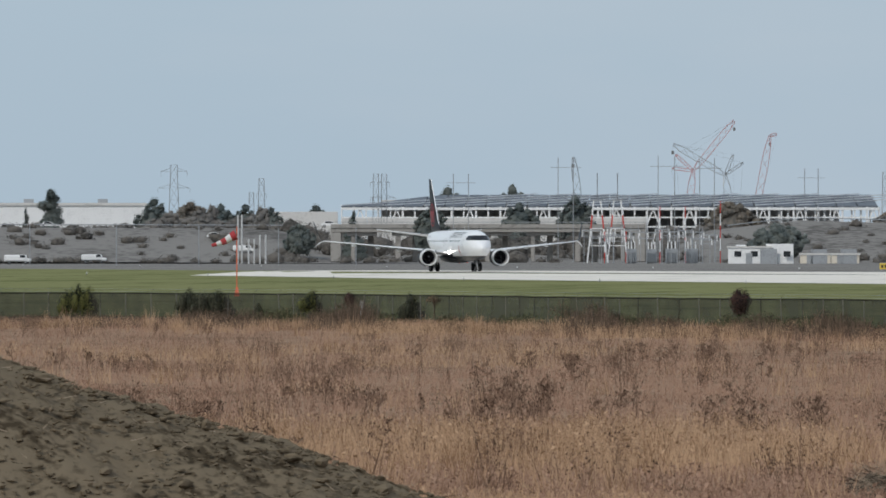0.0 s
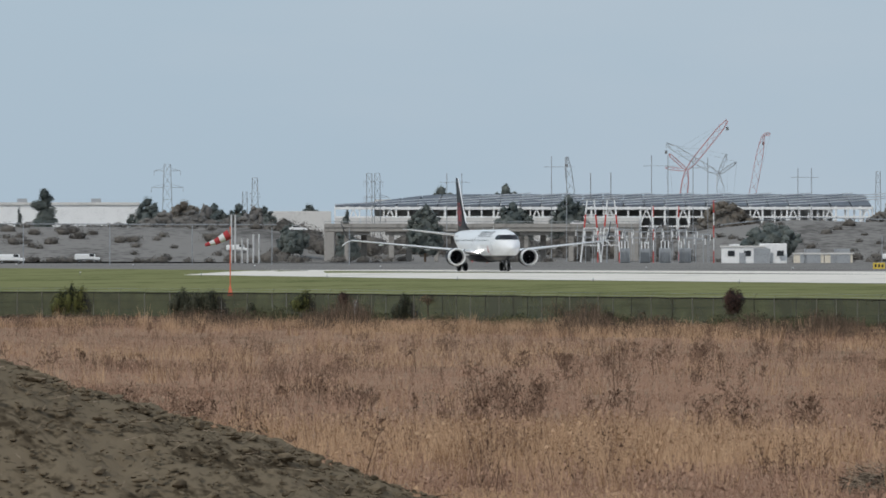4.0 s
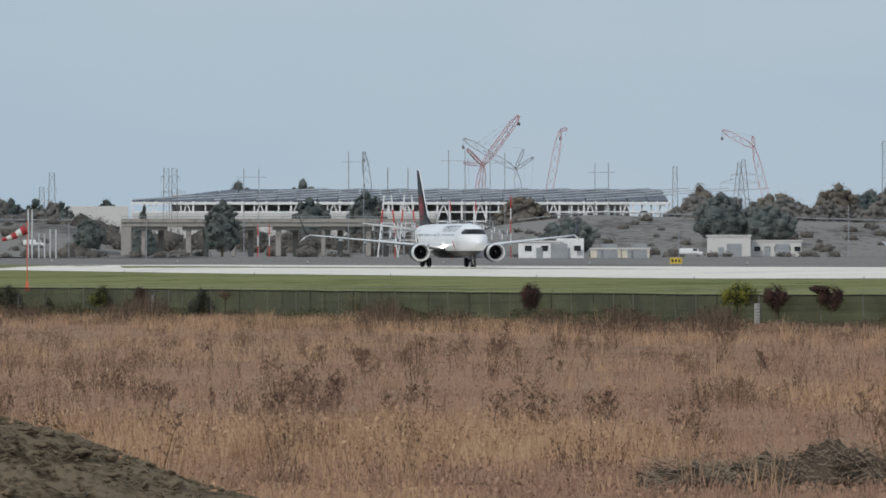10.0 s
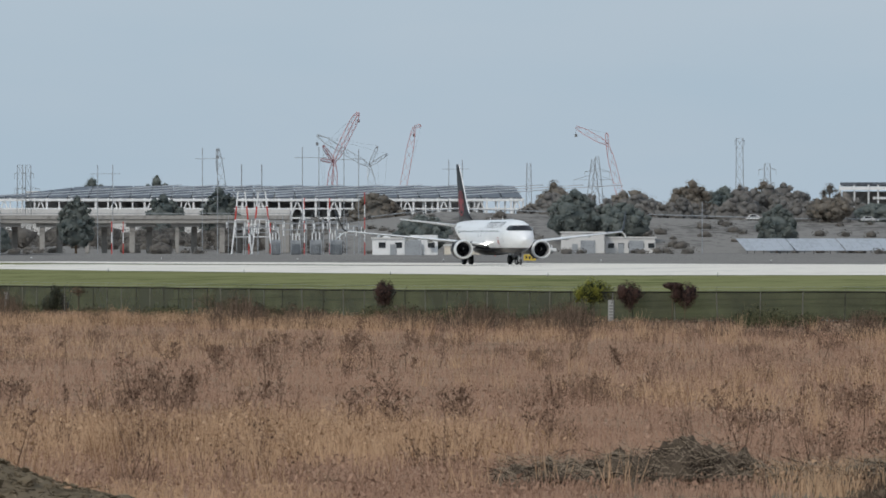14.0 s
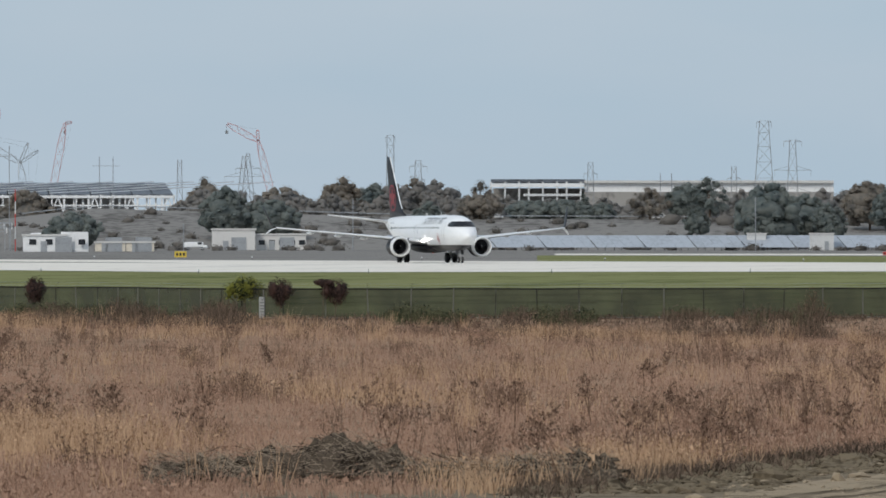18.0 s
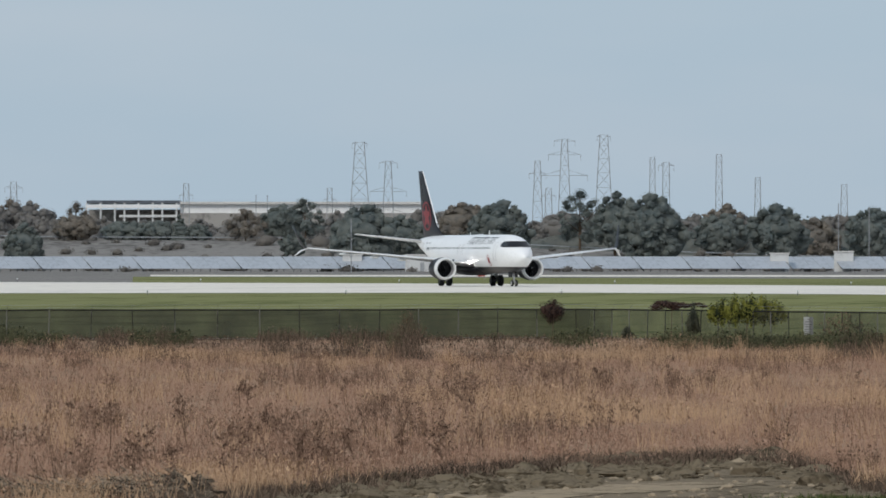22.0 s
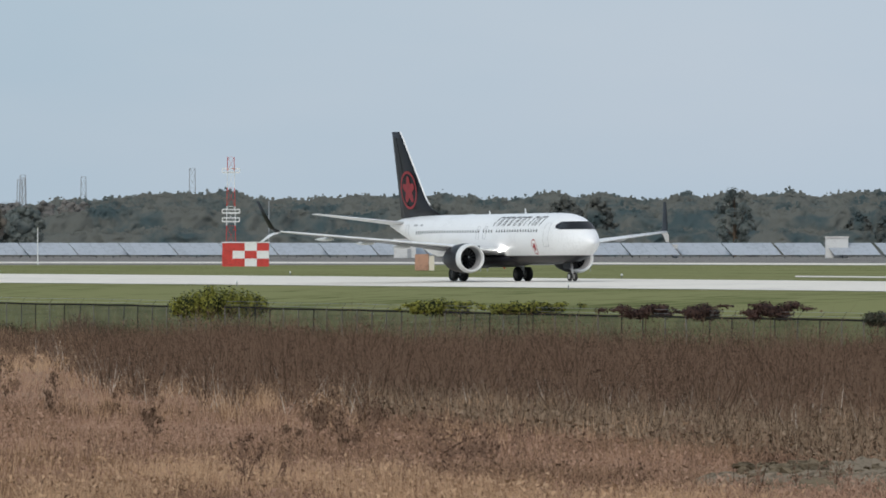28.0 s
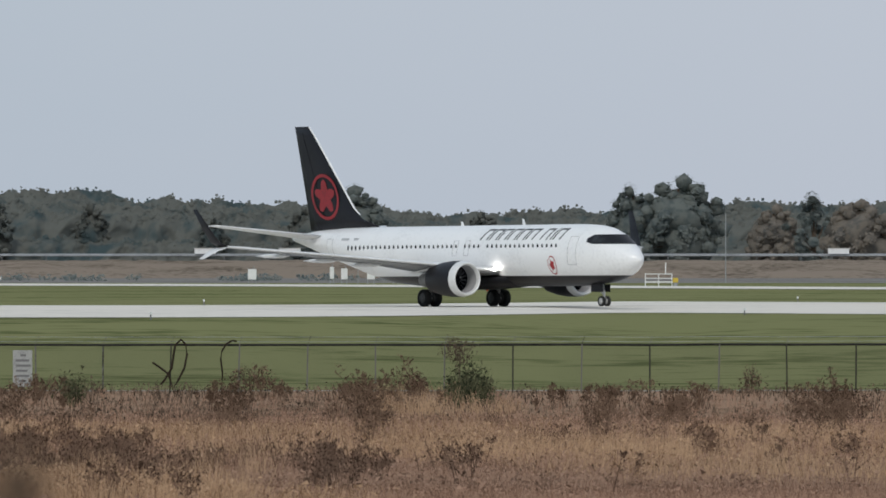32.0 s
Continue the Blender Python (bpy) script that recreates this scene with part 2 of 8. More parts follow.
def box(name, size, at, mat, parent=None, label="", bevel=0.0, rz=0.0):
    bm = bmesh.new()
    r = bmesh.ops.create_cube(bm, size=1.0)
    bmesh.ops.scale(bm, vec=size, verts=r["verts"])
    if bevel:
        bmesh.ops.bevel(bm, geom=bm.edges[:], offset=bevel, segments=1, affect="EDGES")
    ob = part(name, bm, mat, parent, label)
    ob.matrix_basis = pose(*at, 0, 0, rz)
    return ob


def rod(bm, a, b, r0, r1=None, n=6):
    """A tapered rod from a to b, into bm."""
    a, b = Vector(a), Vector(b)
    d = b - a
    if d.length < 1e-6:
        return
    r1 = r0 if r1 is None else r1
    m = Matrix.Translation((a + b) / 2) @ d.to_track_quat("Z", "Y").to_matrix().to_4x4()
    bmesh.ops.create_cone(bm, cap_ends=True, segments=n, radius1=r0, radius2=r1, depth=d.length, matrix=m)


def rods(name, segs, mat, parent=None, label="", n=4):
    """One mesh of straight members (a, b, radius), square or round."""
    verts, faces = [], []
    for a, b, r in segs:
        a, b = Vector(a), Vector(b)
        d = b - a
        if d.length < 1e-6:
            continue
        q = d.to_track_quat("Z", "Y")
        ring = [q @ Vector((r * math.cos(2 * math.pi * (k + 0.5) / n), r * math.sin(2 * math.pi * (k + 0.5) / n), 0)) for k in range(n)]
        o = len(verts)
        verts += [a + v for v in ring] + [b + v for v in ring]
        faces += [(o + k, o + (k + 1) % n, o + n + (k + 1) % n, o + n + k) for k in range(n)]
        faces += [tuple(o + k for k in reversed(range(n))), tuple(o + n + k for k in range(n))]
    return polymesh(name, verts, faces, mat, parent, label)


def tube(name, pts, r, mat, parent=None, label="", n=5):
    """One continuous round member along a line of points."""
    pts = [Vector(p) for p in pts]
    verts, faces = [], []
    for i, p in enumerate(pts):
        d = (pts[min(i + 1, len(pts) - 1)] - pts[max(i - 1, 0)])
        q = d.to_track_quat("Z", "Y")
        verts += [p + q @ Vector((r * math.cos(2 * math.pi * k / n), r * math.sin(2 * math.pi * k / n), 0)) for k in range(n)]
    for i in range(len(pts) - 1):
        o = i * n
        faces += [(o + k, o + (k + 1) % n, o + n + (k + 1) % n, o + n + k) for k in range(n)]
    return polymesh(name, verts, faces, mat, parent, label)


def holder(name, m, label, category, group=""):
    ob = new(name)
    ob.empty_display_size = 0.5
    ob.matrix_basis = m
    return tagged(ob, label, category, group)


def polar(bearing, dist, z=0.0):
    """A place by its compass bearing from the camera, in degrees to the right of the first view, and its distance."""
    a = radians(bearing)
    return Vector((dist * math.sin(a), dist * math.cos(a), z))


def facing(bearing, dist, z=0.0, turn=0.0):
    """A pose there, whose x axis lies across the line of sight."""
    p = polar(bearing, dist, z)
    return pose(p.x, p.y, p.z, 0, 0, -bearing + turn)


# ---- the land ----
LOGD = (121.734, -73.8648, 12.3076, -2.63813, 7.20974)      # the runway's centre line: log of its distance, by the bearing in radians


def runway_distance(bearing):
    b = max(-0.6, min(23.6, bearing))
    d = math.exp(np.polyval(LOGD, radians(b)))
    if bearing > 23.6:
        d *= math.sin(radians(17.5 + 23.6)) / math.sin(radians(17.5 + bearing))
    if bearing < -0.6:
        d *= math.sin(radians(20.0 - 0.6)) / math.sin(radians(max(2.0, 20.0 + bearing)))
    return d


def near_edge(bearing):
    return runway_distance(bearing) * float(np.interp(bearing, [-2, 0, 3, 7, 25], [0.95, 0.90, 0.90, 0.93, 0.93]))


def near_edge_z(bearing):
    return float(np.interp(bearing, [-1.2, 2.5, 7, 14.8, 25], [-0.65, -0.95, -0.45, -0.30, -0.35]))


FIELD_Z = -2.8


FENCE_B = (-12, -3, -1, 1, 3, 5, 7, 9, 11, 13, 15, 18, 21, 25, 40)
FENCE_D = (1000, 850, 820, 750, 705, 710, 720, 665, 595, 525, 480, 450, 445, 445, 430)


def fence_distance(bearing):
    return float(np.interp(bearing, FENCE_B, FENCE_D))


def dip(b, d):
    """How far the field sinks below its level before the bank on which the fence stands."""
    f = np.interp(b, FENCE_B, FENCE_D)
    deep = np.interp(b, [-3, 3, 4.5, 6.5, 8, 9.5, 16, 18.8, 20.2, 26], [.40, .45, .9, 1.25, 1.0, .45, .35, .45, 1.1, 1.2])
    u = d / f
    return deep * np.interp(u, [.55, .80, .93, .972, .996], [0, .55, 1, .9, 0])


def settle(tris):
    """Lets plants follow the dip."""
    t = np.array(tris, float)
    c = t[:, 0, :2]
    t[:, :, 2] -= dip(np.degrees(np.arctan2(c[:, 0], c[:, 1])), np.hypot(c[:, 0], c[:, 1]))[:, None]
    return t


def land_z(bearing, dist):
    """Height of the ground: a low field, a bank up to the airfield, then level."""
    f, n, nz = fence_distance(bearing) * 1.02, near_edge(bearing), near_edge_z(bearing)
    if dist <= f:
        return float(np.interp(dist, [0, 25, 60, 100, 150, 190], [1.3, 1.3, 0.6, -0.6, -2.0, FIELD_Z]) - dip(bearing, dist))
    if dist >= n * 1.07:
        return -0.06
    if dist >= n:
        return nz + (-0.06 - nz) * (dist - n) / (n * 0.07)
    u = (dist - f) / (n - f)
    return FIELD_Z + (nz - FIELD_Z) * (u * u * (3 - 2 * u))


def build_land():
    bearings = [-180, -120, -80, -50, -30, -20, -14, -10, -7] + [x * 0.5 for x in range(-10, 66)] + [34, 38, 44, 52, 65, 85, 120, 150, 179.9]
    verts, faces, mats, rows = [], [], [], []
    for b in bearings:
        c = max(-12, min(33, b))
        f, n = fence_distance(c) * 1.02, near_edge(c)
        ds = [0.02, 12, 25, 60, 100, 150, 190, 215, 235, 262, f * .54, f * .70, f * .785, f * .85, f * .912, f * .953, f * .977, f] + [f + (n - f) * u for u in (.12, .25, .4, .55, .7, .85, 1.0)]
        ds += [n * 1.035, n * 1.07, n * 1.2, n * 1.4, max(n * 1.6, 1500), max(n * 1.7, 1800), 2100, 2400, 2700, 3300, 4200, 4900]
        row = []
        for d in ds:
            row.append(len(verts))
            verts.append(polar(b, d, land_z(c, d)))
        rows.append(row)
    for i in range(len(rows)):
        a, c = rows[i], rows[(i + 1) % len(rows)]
        b = bearings[i]
        for k in range(len(a) - 1):
            faces.append((a[k], c[k], c[k + 1], a[k + 1]))
            mats.append(0 if k < 17 else (1 if k < 26 or (b > 4 and k < 29) else 2))
    faces.append(tuple(row[0] for row in rows))
    mats.append(0)
    ob = polymesh("ground", verts, faces, M_FIELD, smooth=True)
    ob.data.materials.append(M_GREEN)
    ob.data.materials.append(M_SCRUB)
    ob.data.polygons.foreach_set("material_index", mats)
    tagged(ob, "dry field, mown airfield grass and scrub land beyond", "ground", kind="structure")


def strip(name, b0, b1, near, far, mat, label, category, lift=0.03, step=0.25, z=None):
    """A paved band between two distances given by bearing."""
    verts, faces = [], []
    n = int((b1 - b0) / step) + 1
    for i in range(n):
        b = b0 + (b1 - b0) * i / (n - 1)
        dn, df = near(b), far(b)
        for k in range(4):
            d = dn + (df - dn) * k / 3
            verts.append(polar(b, d, land_z(b, d) + lift if z is None else z))
    for i in range(n - 1):
        for k in range(3):
            o = i * 4 + k
            faces.append((o, o + 4, o + 5, o + 1))
    ob = polymesh(name, verts, faces, mat)
    return tagged(ob, label, category, kind="structure")


build_land()
strip("runway", -1.42, 33, lambda b: near_edge(b) * 1.004, lambda b: near_edge(b) * 1.006 + (runway_distance(b) * (1.05 + 0.05 * min(1, max(0, b) / 7)) - near_edge(b)) * min(1, max(0, (b + 1.42) / 1.3)) ** .7, M_CONCRETE, "pale concrete runway with worn edges", "runway", 0.035)


# ---- the jet ----
STATIONS = ((0, .04, 3.08, 3.0), (0.25, .42, 3.45, 2.68), (0.6, .70, 3.70, 2.42), (1.2, 1.08, 4.14, 2.08), (1.8, 1.32, 4.50, 1.86),
            (2.5, 1.52, 4.92, 1.68), (3.3, 1.68, 5.20, 1.54), (4.4, 1.80, 5.37, 1.43), (6, 1.87, 5.43, 1.36), (8, 1.88, 5.44, 1.33),
            (16, 1.88, 5.43, 1.33), (24, 1.88, 5.41, 1.35), (27, 1.85, 5.41, 1.58), (30, 1.66, 5.40, 2.18), (33, 1.30, 5.36, 2.92),
            (36, .86, 5.22, 3.68), (38, .48, 5.02, 4.2), (39.3, .16, 4.84, 4.5))


def hull(x):
    xs = [s[0] for s in STATIONS]
    return [float(np.interp(x, xs, [s[k] for s in STATIONS])) for k in (1, 2, 3)]


def hull_side(x, z, side, out=0.0):
    """The point of the hull's skin at x metres aft of the nose and height z; side 1 is the left. In the jet's own space."""
    w, top, bot = hull(x)
    c, h = (top + bot) / 2, (top - bot) / 2
    y = w * math.sqrt(max(0.0, 1 - ((z - c) / h) ** 2)) + out
    return Vector((-side * y, 13.0 - x, z))


def J(x, y, z):
    """A point x aft of the nose, y to the left, z up, in the jet's own space (forward is +y)."""
    return Vector((-y, 13.0 - x, z))


def loft(rings, caps=True):
    bm = bmesh.new()
    vs = [[bm.verts.new(p) for p in r] for r in rings]
    n = len(rings[0])
    for a, b in zip(vs, vs[1:]):
        for k in range(n):
            bm.faces.new((a[k], a[(k + 1) % n], b[(k + 1) % n], b[k]))
    if caps:
        bm.faces.new(list(reversed(vs[0])))
        bm.faces.new(vs[-1])
    bmesh.ops.recalc_face_normals(bm, faces=bm.faces[:])
    return bm


def foil(le, te, t, up=(0, 0, 1)):
    """A closed section between a leading and a trailing edge, of thickness t along up."""
    le, te, up = Vector(le), Vector(te), Vector(up)
    shape = ((0, 0), (0.03, 0.35), (0.15, 0.8), (0.35, 1.0), (0.65, 0.7), (0.88, 0.28), (1, 0.04))
    top = [le + (te - le) * s + up * (t * 0.5 * h) for s, h in shape]
    low = [le + (te - le) * s - up * (t * 0.5 * h) for s, h in reversed(shape[1:])]
    return top + low


def jet_paint():
    """White gloss paint with a black belly below a straight line, faint seams and streaks."""
    m = material("gloss_white_paint", (0.84, 0.84, 0.84), 0.32, scale=0.35, fine=14, spread=0.05, coat=0.12)
    nt = m.node_tree
    bsdf = nt.nodes["Principled BSDF"]
    old = bsdf.inputs["Base Color"].links[0].from_socket
    co = nt.nodes.new("ShaderNodeTexCoord")
    sep = nt.nodes.new("ShaderNodeSeparateXYZ")
    nt.links.new(co.outputs["Object"], sep.inputs[0])
    cut = nt.nodes.new("ShaderNodeMapRange")
    cut.inputs["From Min"].default_value, cut.inputs["From Max"].default_value = 2.02, 2.05
    nt.links.new(sep.outputs[2], cut.inputs[0])
    mix = nt.nodes.new("ShaderNodeMixRGB")
    mix.inputs[1].default_value = (0.013, 0.013, 0.016, 1)
    nt.links.new(cut.outputs[0], mix.inputs[0])
    nt.links.new(old, mix.inputs[2])
    nt.links.new(mix.outputs[0], bsdf.inputs["Base Color"])
    gloss = nt.nodes.new("ShaderNodeMapRange")          # the belly paint is duller than the white
    gloss.inputs["To Min"].default_value, gloss.inputs["To Max"].default_value = 0.12, 0.5
    nt.links.new(cut.outputs[0], gloss.inputs[0])
    nt.links.new(gloss.outputs[0], bsdf.inputs["Specular IOR Level"])
    return m


def build_jet():
    white = jet_paint()
    plain = material("gloss_white_paint_plain", (0.78, 0.78, 0.78), 0.3, scale=0.4, fine=12, spread=0.06, coat=0.2)
    grey = material("wing_grey_paint", (0.72, 0.72, 0.72), 0.35, scale=0.4, fine=12, spread=0.08)
    black = material("satin_black_paint", (0.010, 0.010, 0.013), 0.42, scale=0.5, fine=10, spread=0.3)
    black.node_tree.nodes["Principled BSDF"].inputs["Specular IOR Level"].default_value = 0.25
    chrome = material("bare_lip_metal", (0.70, 0.70, 0.69), 0.4, 0.15, scale=1, spread=0.08)
    dark = material("dark_intake", (0.014, 0.014, 0.016), 0.9, scale=2, spread=0.2)
    red = material("red_emblem_paint", (0.36, 0.020, 0.026), 0.35, scale=1, spread=0.12)
    tail_red = material("dull_red_emblem_paint", (0.25, 0.016, 0.022), 0.45, scale=1, spread=0.15)
    hub_grey = material("dark_wheel_hub", (0.09, 0.088, 0.085), 0.6, 0.2, scale=3, spread=0.3)
    # dark grey that paints in the shade below wing and flap
    under = material("underwing_shade_grey", (0.26, 0.265, 0.275), 0.45, scale=1, spread=0.1)
    seam = material("seam_grey", (0.45, 0.45, 0.46), 0.5, scale=2, spread=0.1)
    strut = material("gear_strut", (0.5, 0.5, 0.5), 0.4, 0.3, scale=2, spread=0.15)
    jet = holder("jet_airliner", pose(0, 0, 0), "white twin-engine jet airliner with black tail rolling on the runway", "airplane")
    # fuselage
    rings = []
    for x, *_ in [(s,) for s in np.concatenate([np.array([0, .1, .25, .42, .6, .9, 1.2, 1.5, 1.8, 2.15, 2.5, 2.9, 3.3, 3.8, 4.4, 5.2, 6, 7, 8]), np.linspace(9, 39.3, 30)])]:
        w, top, bot = hull(x)
        c, h = (top + bot) / 2, (top - bot) / 2
        rings.append([J(x, w * math.cos(a), c + h * math.sin(a)) for a in (2 * math.pi * k / 40 for k in range(40))])
    part("fuselage", loft(rings), white, jet, "gloss white fuselage with a black belly", True)
    # wing box under the belly
    rings = []
    for x, w, z0 in ((12.0, .4, 1.6), (13.5, 1.6, 1.25), (16, 2.1, 1.12), (20, 2.1, 1.12), (22.5, 1.5, 1.3), (24.5, .4, 1.7)):
        rings.append([J(x, w * math.cos(a), 1.9 + (1.9 - z0) * math.sin(a) * (0.55 if math.sin(a) > 0 else 1)) for a in (2 * math.pi * k / 20 for k in range(20))])
    part("wing_fairing", loft(rings), black, jet, "black wing root fairing", True)
    # cockpit glazing: one black band round the nose, with panes let into it
    bm = bmesh.new()
    grid = []
    us = (1, .93, .85, .74, .62, .5, .4, .3, .2, .1, 0)
    fine_x = np.linspace(.3, 4.2, 400)
    fine_top = np.array([hull(x)[1] for x in fine_x])
    for side, u in [(1, u) for u in us] + [(-1, u) for u in reversed(us[:-1])]:
        lo, hi = 4.10 + .14 * max(0, u - .85) / .15, 4.72 - .22 * max(0, u - .85) / .15
        col = []
        for k in range(7):
            z = lo + (hi - lo) * k / 6
            x_nose = float(np.interp(z, fine_top, fine_x))
            x = x_nose + (3.9 - x_nose) * u ** 1.7
            p = hull_side(x, min(z, hull(x)[1] - 1e-4), side, .016 * min(1, u * 6))
            if u == 0:
                p.x = 0.0
            col.append(bm.verts.new(p + Vector((0, .035 * (1 - u), .018 * (1 - u)))))
        grid.append(col)
    for a, b in zip(grid, grid[1:]):
        for k in range(6):
            bm.faces.new((a[k], a[k + 1], b[k + 1], b[k]))
    mask = part("cockpit_mask", bm, black, jet, "black mask round the windscreen", True)
    for side in (1, -1):
        for x0, x1 in ((1.8, 2.35), (2.45, 2.92), (3.0, 3.35)):
            bm = bmesh.new()
            g = []
            for x in (x0, (x0 + x1) / 2, x1):
                hi = min(4.66, hull(x)[1] - 0.06)
                g.append([bm.verts.new(hull_side(x, 4.2 + (hi - 4.2) * k / 2, side, 0.03)) for k in range(3)])
            for a, b in zip(g, g[1:]):
                for k in range(2):
                    bm.faces.new((a[k], a[k + 1], b[k + 1], b[k]))
            bmesh.ops.recalc_face_normals(bm, faces=bm.faces[:])
            part("windscreen_pane", bm, M_GLASS, mask)
    # cabin windows
    bm = bmesh.new()
    bmesh.ops.create_circle(bm, cap_ends=True, segments=10, radius=0.5)
    for v in bm.verts:
        v.co = Vector((0.0, v.co.x * 0.205, v.co.y * 0.35))
    pane = bpy.data.meshes.new("cabin_window")
    bm.to_mesh(pane)
    bm.free()
    pane.materials.append(M_GLASS)
    for side in (1, -1):
        x = 6.9
        while x < 31.2:
            if not (14.9 < x < 15.3 or 17.4 < x < 17.8):
                p = hull_side(x, 3.98, side, 0.012)
                link("cabin_window", pane, None, jet, m=Matrix.Translation(p))
            x += 0.508
        # doors, drawn by their seams
        for x0, w, z0, z1 in ((4.75, 0.86, 2.75, 4.6), (33.0, 0.8, 3.0, 4.6), (16.6, 0.5, 3.4, 4.4), (17.9, 0.5, 3.4, 4.4)):
            segs = []
            for (xa, za), (xb, zb) in (((x0, z0), (x0, z1)), ((x0 + w, z0), (x0 + w, z1)), ((x0, z0), (x0 + w, z0)), ((x0, z1), (x0 + w, z1))):
                for k in range(5):
                    f, g = k / 5, (k + 1) / 5
                    segs.append((hull_side(xa + (xb - xa) * f, za + (zb - za) * f, side, 0.006), hull_side(xa + (xb - xa) * g, za + (zb - za) * g, side, 0.006), 0.018))
            rods("cabin_door_seam", segs, seam, jet)
        # title: a row of plain slanted frames in place of the lettering
        x = 6.5
        for wd in (.88, .30, .82, None, .86, .86, .92, .86, .86, .86):
            if wd is None:
                x += .62
                continue
            bars = [(x, x + .13, 0, 8)]
            if wd > .5:
                bars += [(x + wd - .15, x + wd - .02, 0, 8), (x + .13, x + wd - .15, 6.9, 8)]
            for xa, xb, k0, k1 in bars:
                bm = bmesh.new()
                g = []
                for i in range(5):
                    k = k0 + (k1 - k0) * i / 4
                    zz = 4.42 + .093 * k
                    g.append([bm.verts.new(hull_side(xx + .2 + .045 * k * side, zz, side, .014)) for xx in (xa, xb)])
                for p, q in zip(g, g[1:]):
                    bm.faces.new((p[0], p[1], q[1], q[0]))
                bmesh.ops.recalc_face_normals(bm, faces=bm.faces[:])
                part("title_bar", bm, black, jet, "black title drawn as plain bars")
            x += wd + .14
        # emblem behind the door
        for nm, r0, r1, mt in (("emblem_ring", .44, .5, red), ("emblem", 0, .33, red)):
            bm = bmesh.new()
            ring = []
            for k in range(20):
                a = 2 * math.pi * k / 20
                rr = r1 * (1.0 if nm == "emblem_ring" else (0.62 + 0.38 * (k % 4 == 0) + 0.1 * (k % 2)))
                ring.append((bm.verts.new(hull_side(7.35 + r0 * math.cos(a) * .9, 2.72 + r0 * math.sin(a) * 1.25, side, 0.014)),
                             bm.verts.new(hull_side(7.35 + rr * math.cos(a) * .9, 2.72 + rr * math.sin(a) * 1.25, side, 0.014))))
            for k in range(20):
                a, b = ring[k], ring[(k + 1) % 20]
                try:
                    bm.faces.new((a[0], a[1], b[1], b[0]))
                except ValueError:
                    pass
            bmesh.ops.remove_doubles(bm, verts=bm.verts[:], dist=0.001)
            bmesh.ops.recalc_face_normals(bm, faces=bm.faces[:])
            part(nm, bm, mt, jet, "red round emblem")
        # registration as a bar
        for x0, x1 in ((30.9, 31.9), (29.7, 30.3)):
            bm = bmesh.new()
            bm.faces.new([bm.verts.new(hull_side(a, z, side, 0.012)) for a, z in ((x0, 4.5), (x1, 4.5), (x1, 4.66), (x0, 4.66))])
            part("registration_bar", bm, seam, jet)
    # wings
    for side in (1, -1):
        secs = ((1.5, 13.2, 21.0, 2.35, .62), (4.8, 15.0, 20.8, 2.74, .44), (6.2, 15.8, 20.75, 2.9, .36), (11.5, 18.95, 22.4, 3.44, .24), (17.2, 22.35, 23.95, 4.0, .15))
        wing = part("wing", loft([foil(J(a, side * y, z), J(b, side * y, z + 0.06), t) for y, a, b, z, t in secs]), grey, jet, "swept light grey wing", True)
        # extra skin below the wing; its dark colour stands for the shade there
        part("wing_lower_skin", loft([foil(J(a + .3, side * y, z - t * .34), J(b - .05, side * y, z + 0.03 - t * .16), t * .5) for y, a, b, z, t in secs]), under, wing, "added lower wing skin, underwing shade in its dark grey", True)
        up = ((17.2, 22.6, 23.9, 4.0, .14, (0, 0, 1)), (17.55, 23.1, 24.2, 4.3, .1, (.8 * side, 0, .6)), (17.85, 23.8, 24.7, 5.2, .08, (side, 0, .2)), (18.2, 24.8, 25.3, 6.5, .04, (side, 0, .2)))
        part("upper_winglet", loft([foil(J(a, side * y, z), J(b, side * y, z), t, u) for y, a, b, z, t, u in up]), black, wing, "black upswept winglet", True)
        dn = ((17.2, 22.5, 23.9, 3.98, .14, (0, 0, 1)), (17.65, 23.1, 24.2, 3.75, .1, (-.5 * side, 0, .8)), (18.15, 24.1, 24.7, 3.2, .05, (-.6 * side, 0, .7)))
        part("lower_winglet", loft([foil(J(a, side * y, z), J(b, side * y, z), t, u) for y, a, b, z, t, u in dn]), plain, wing, "white lower winglet", True)
        for y, x0, z in ((7.3, 18.9, 2.9), (10.0, 20.2, 3.18), (13.0, 21.5, 3.5)):
            rings = [[J(x0 + s * 3.6, side * y + 0.13 * r * math.cos(a), z - 0.1 + 0.17 * r * math.sin(a)) for a in (2 * math.pi * k / 10 for k in range(10))] for s, r in ((0, .15), (.2, .8), (.5, 1), (.8, .7), (1.1, .1))]
            part("flap_fairing", loft(rings), grey, wing, "", True)
        # slat line along the leading edge
        rods("slat_gap", [(J(16.6, side * 6.5, 3.05), J(22.45, side * 16.6, 4.04), 0.02)], seam, wing)
        part("trailing_flap", loft([foil(J(20.75, side * 2.0, 2.38), J(21.8, side * 2.0, 2.26), .12), foil(J(20.8, side * 6.1, 2.9), J(21.7, side * 6.1, 2.8), .1), foil(J(22.2, side * 11.2, 3.46), J(22.85, side * 11.2, 3.4), .07)]), under, wing, "lowered trailing flap", True)
        # tailplane
        part("tailplane", loft([foil(J(34.6, side * .4, 4.75), J(38.7, side * .4, 4.7), .36), foil(J(38.2, side * 7.1, 5.55), J(39.6, side * 7.1, 5.52), .12)]), grey, jet, "light grey tailplane", True)
        # engine
        ey = 4.83 * side
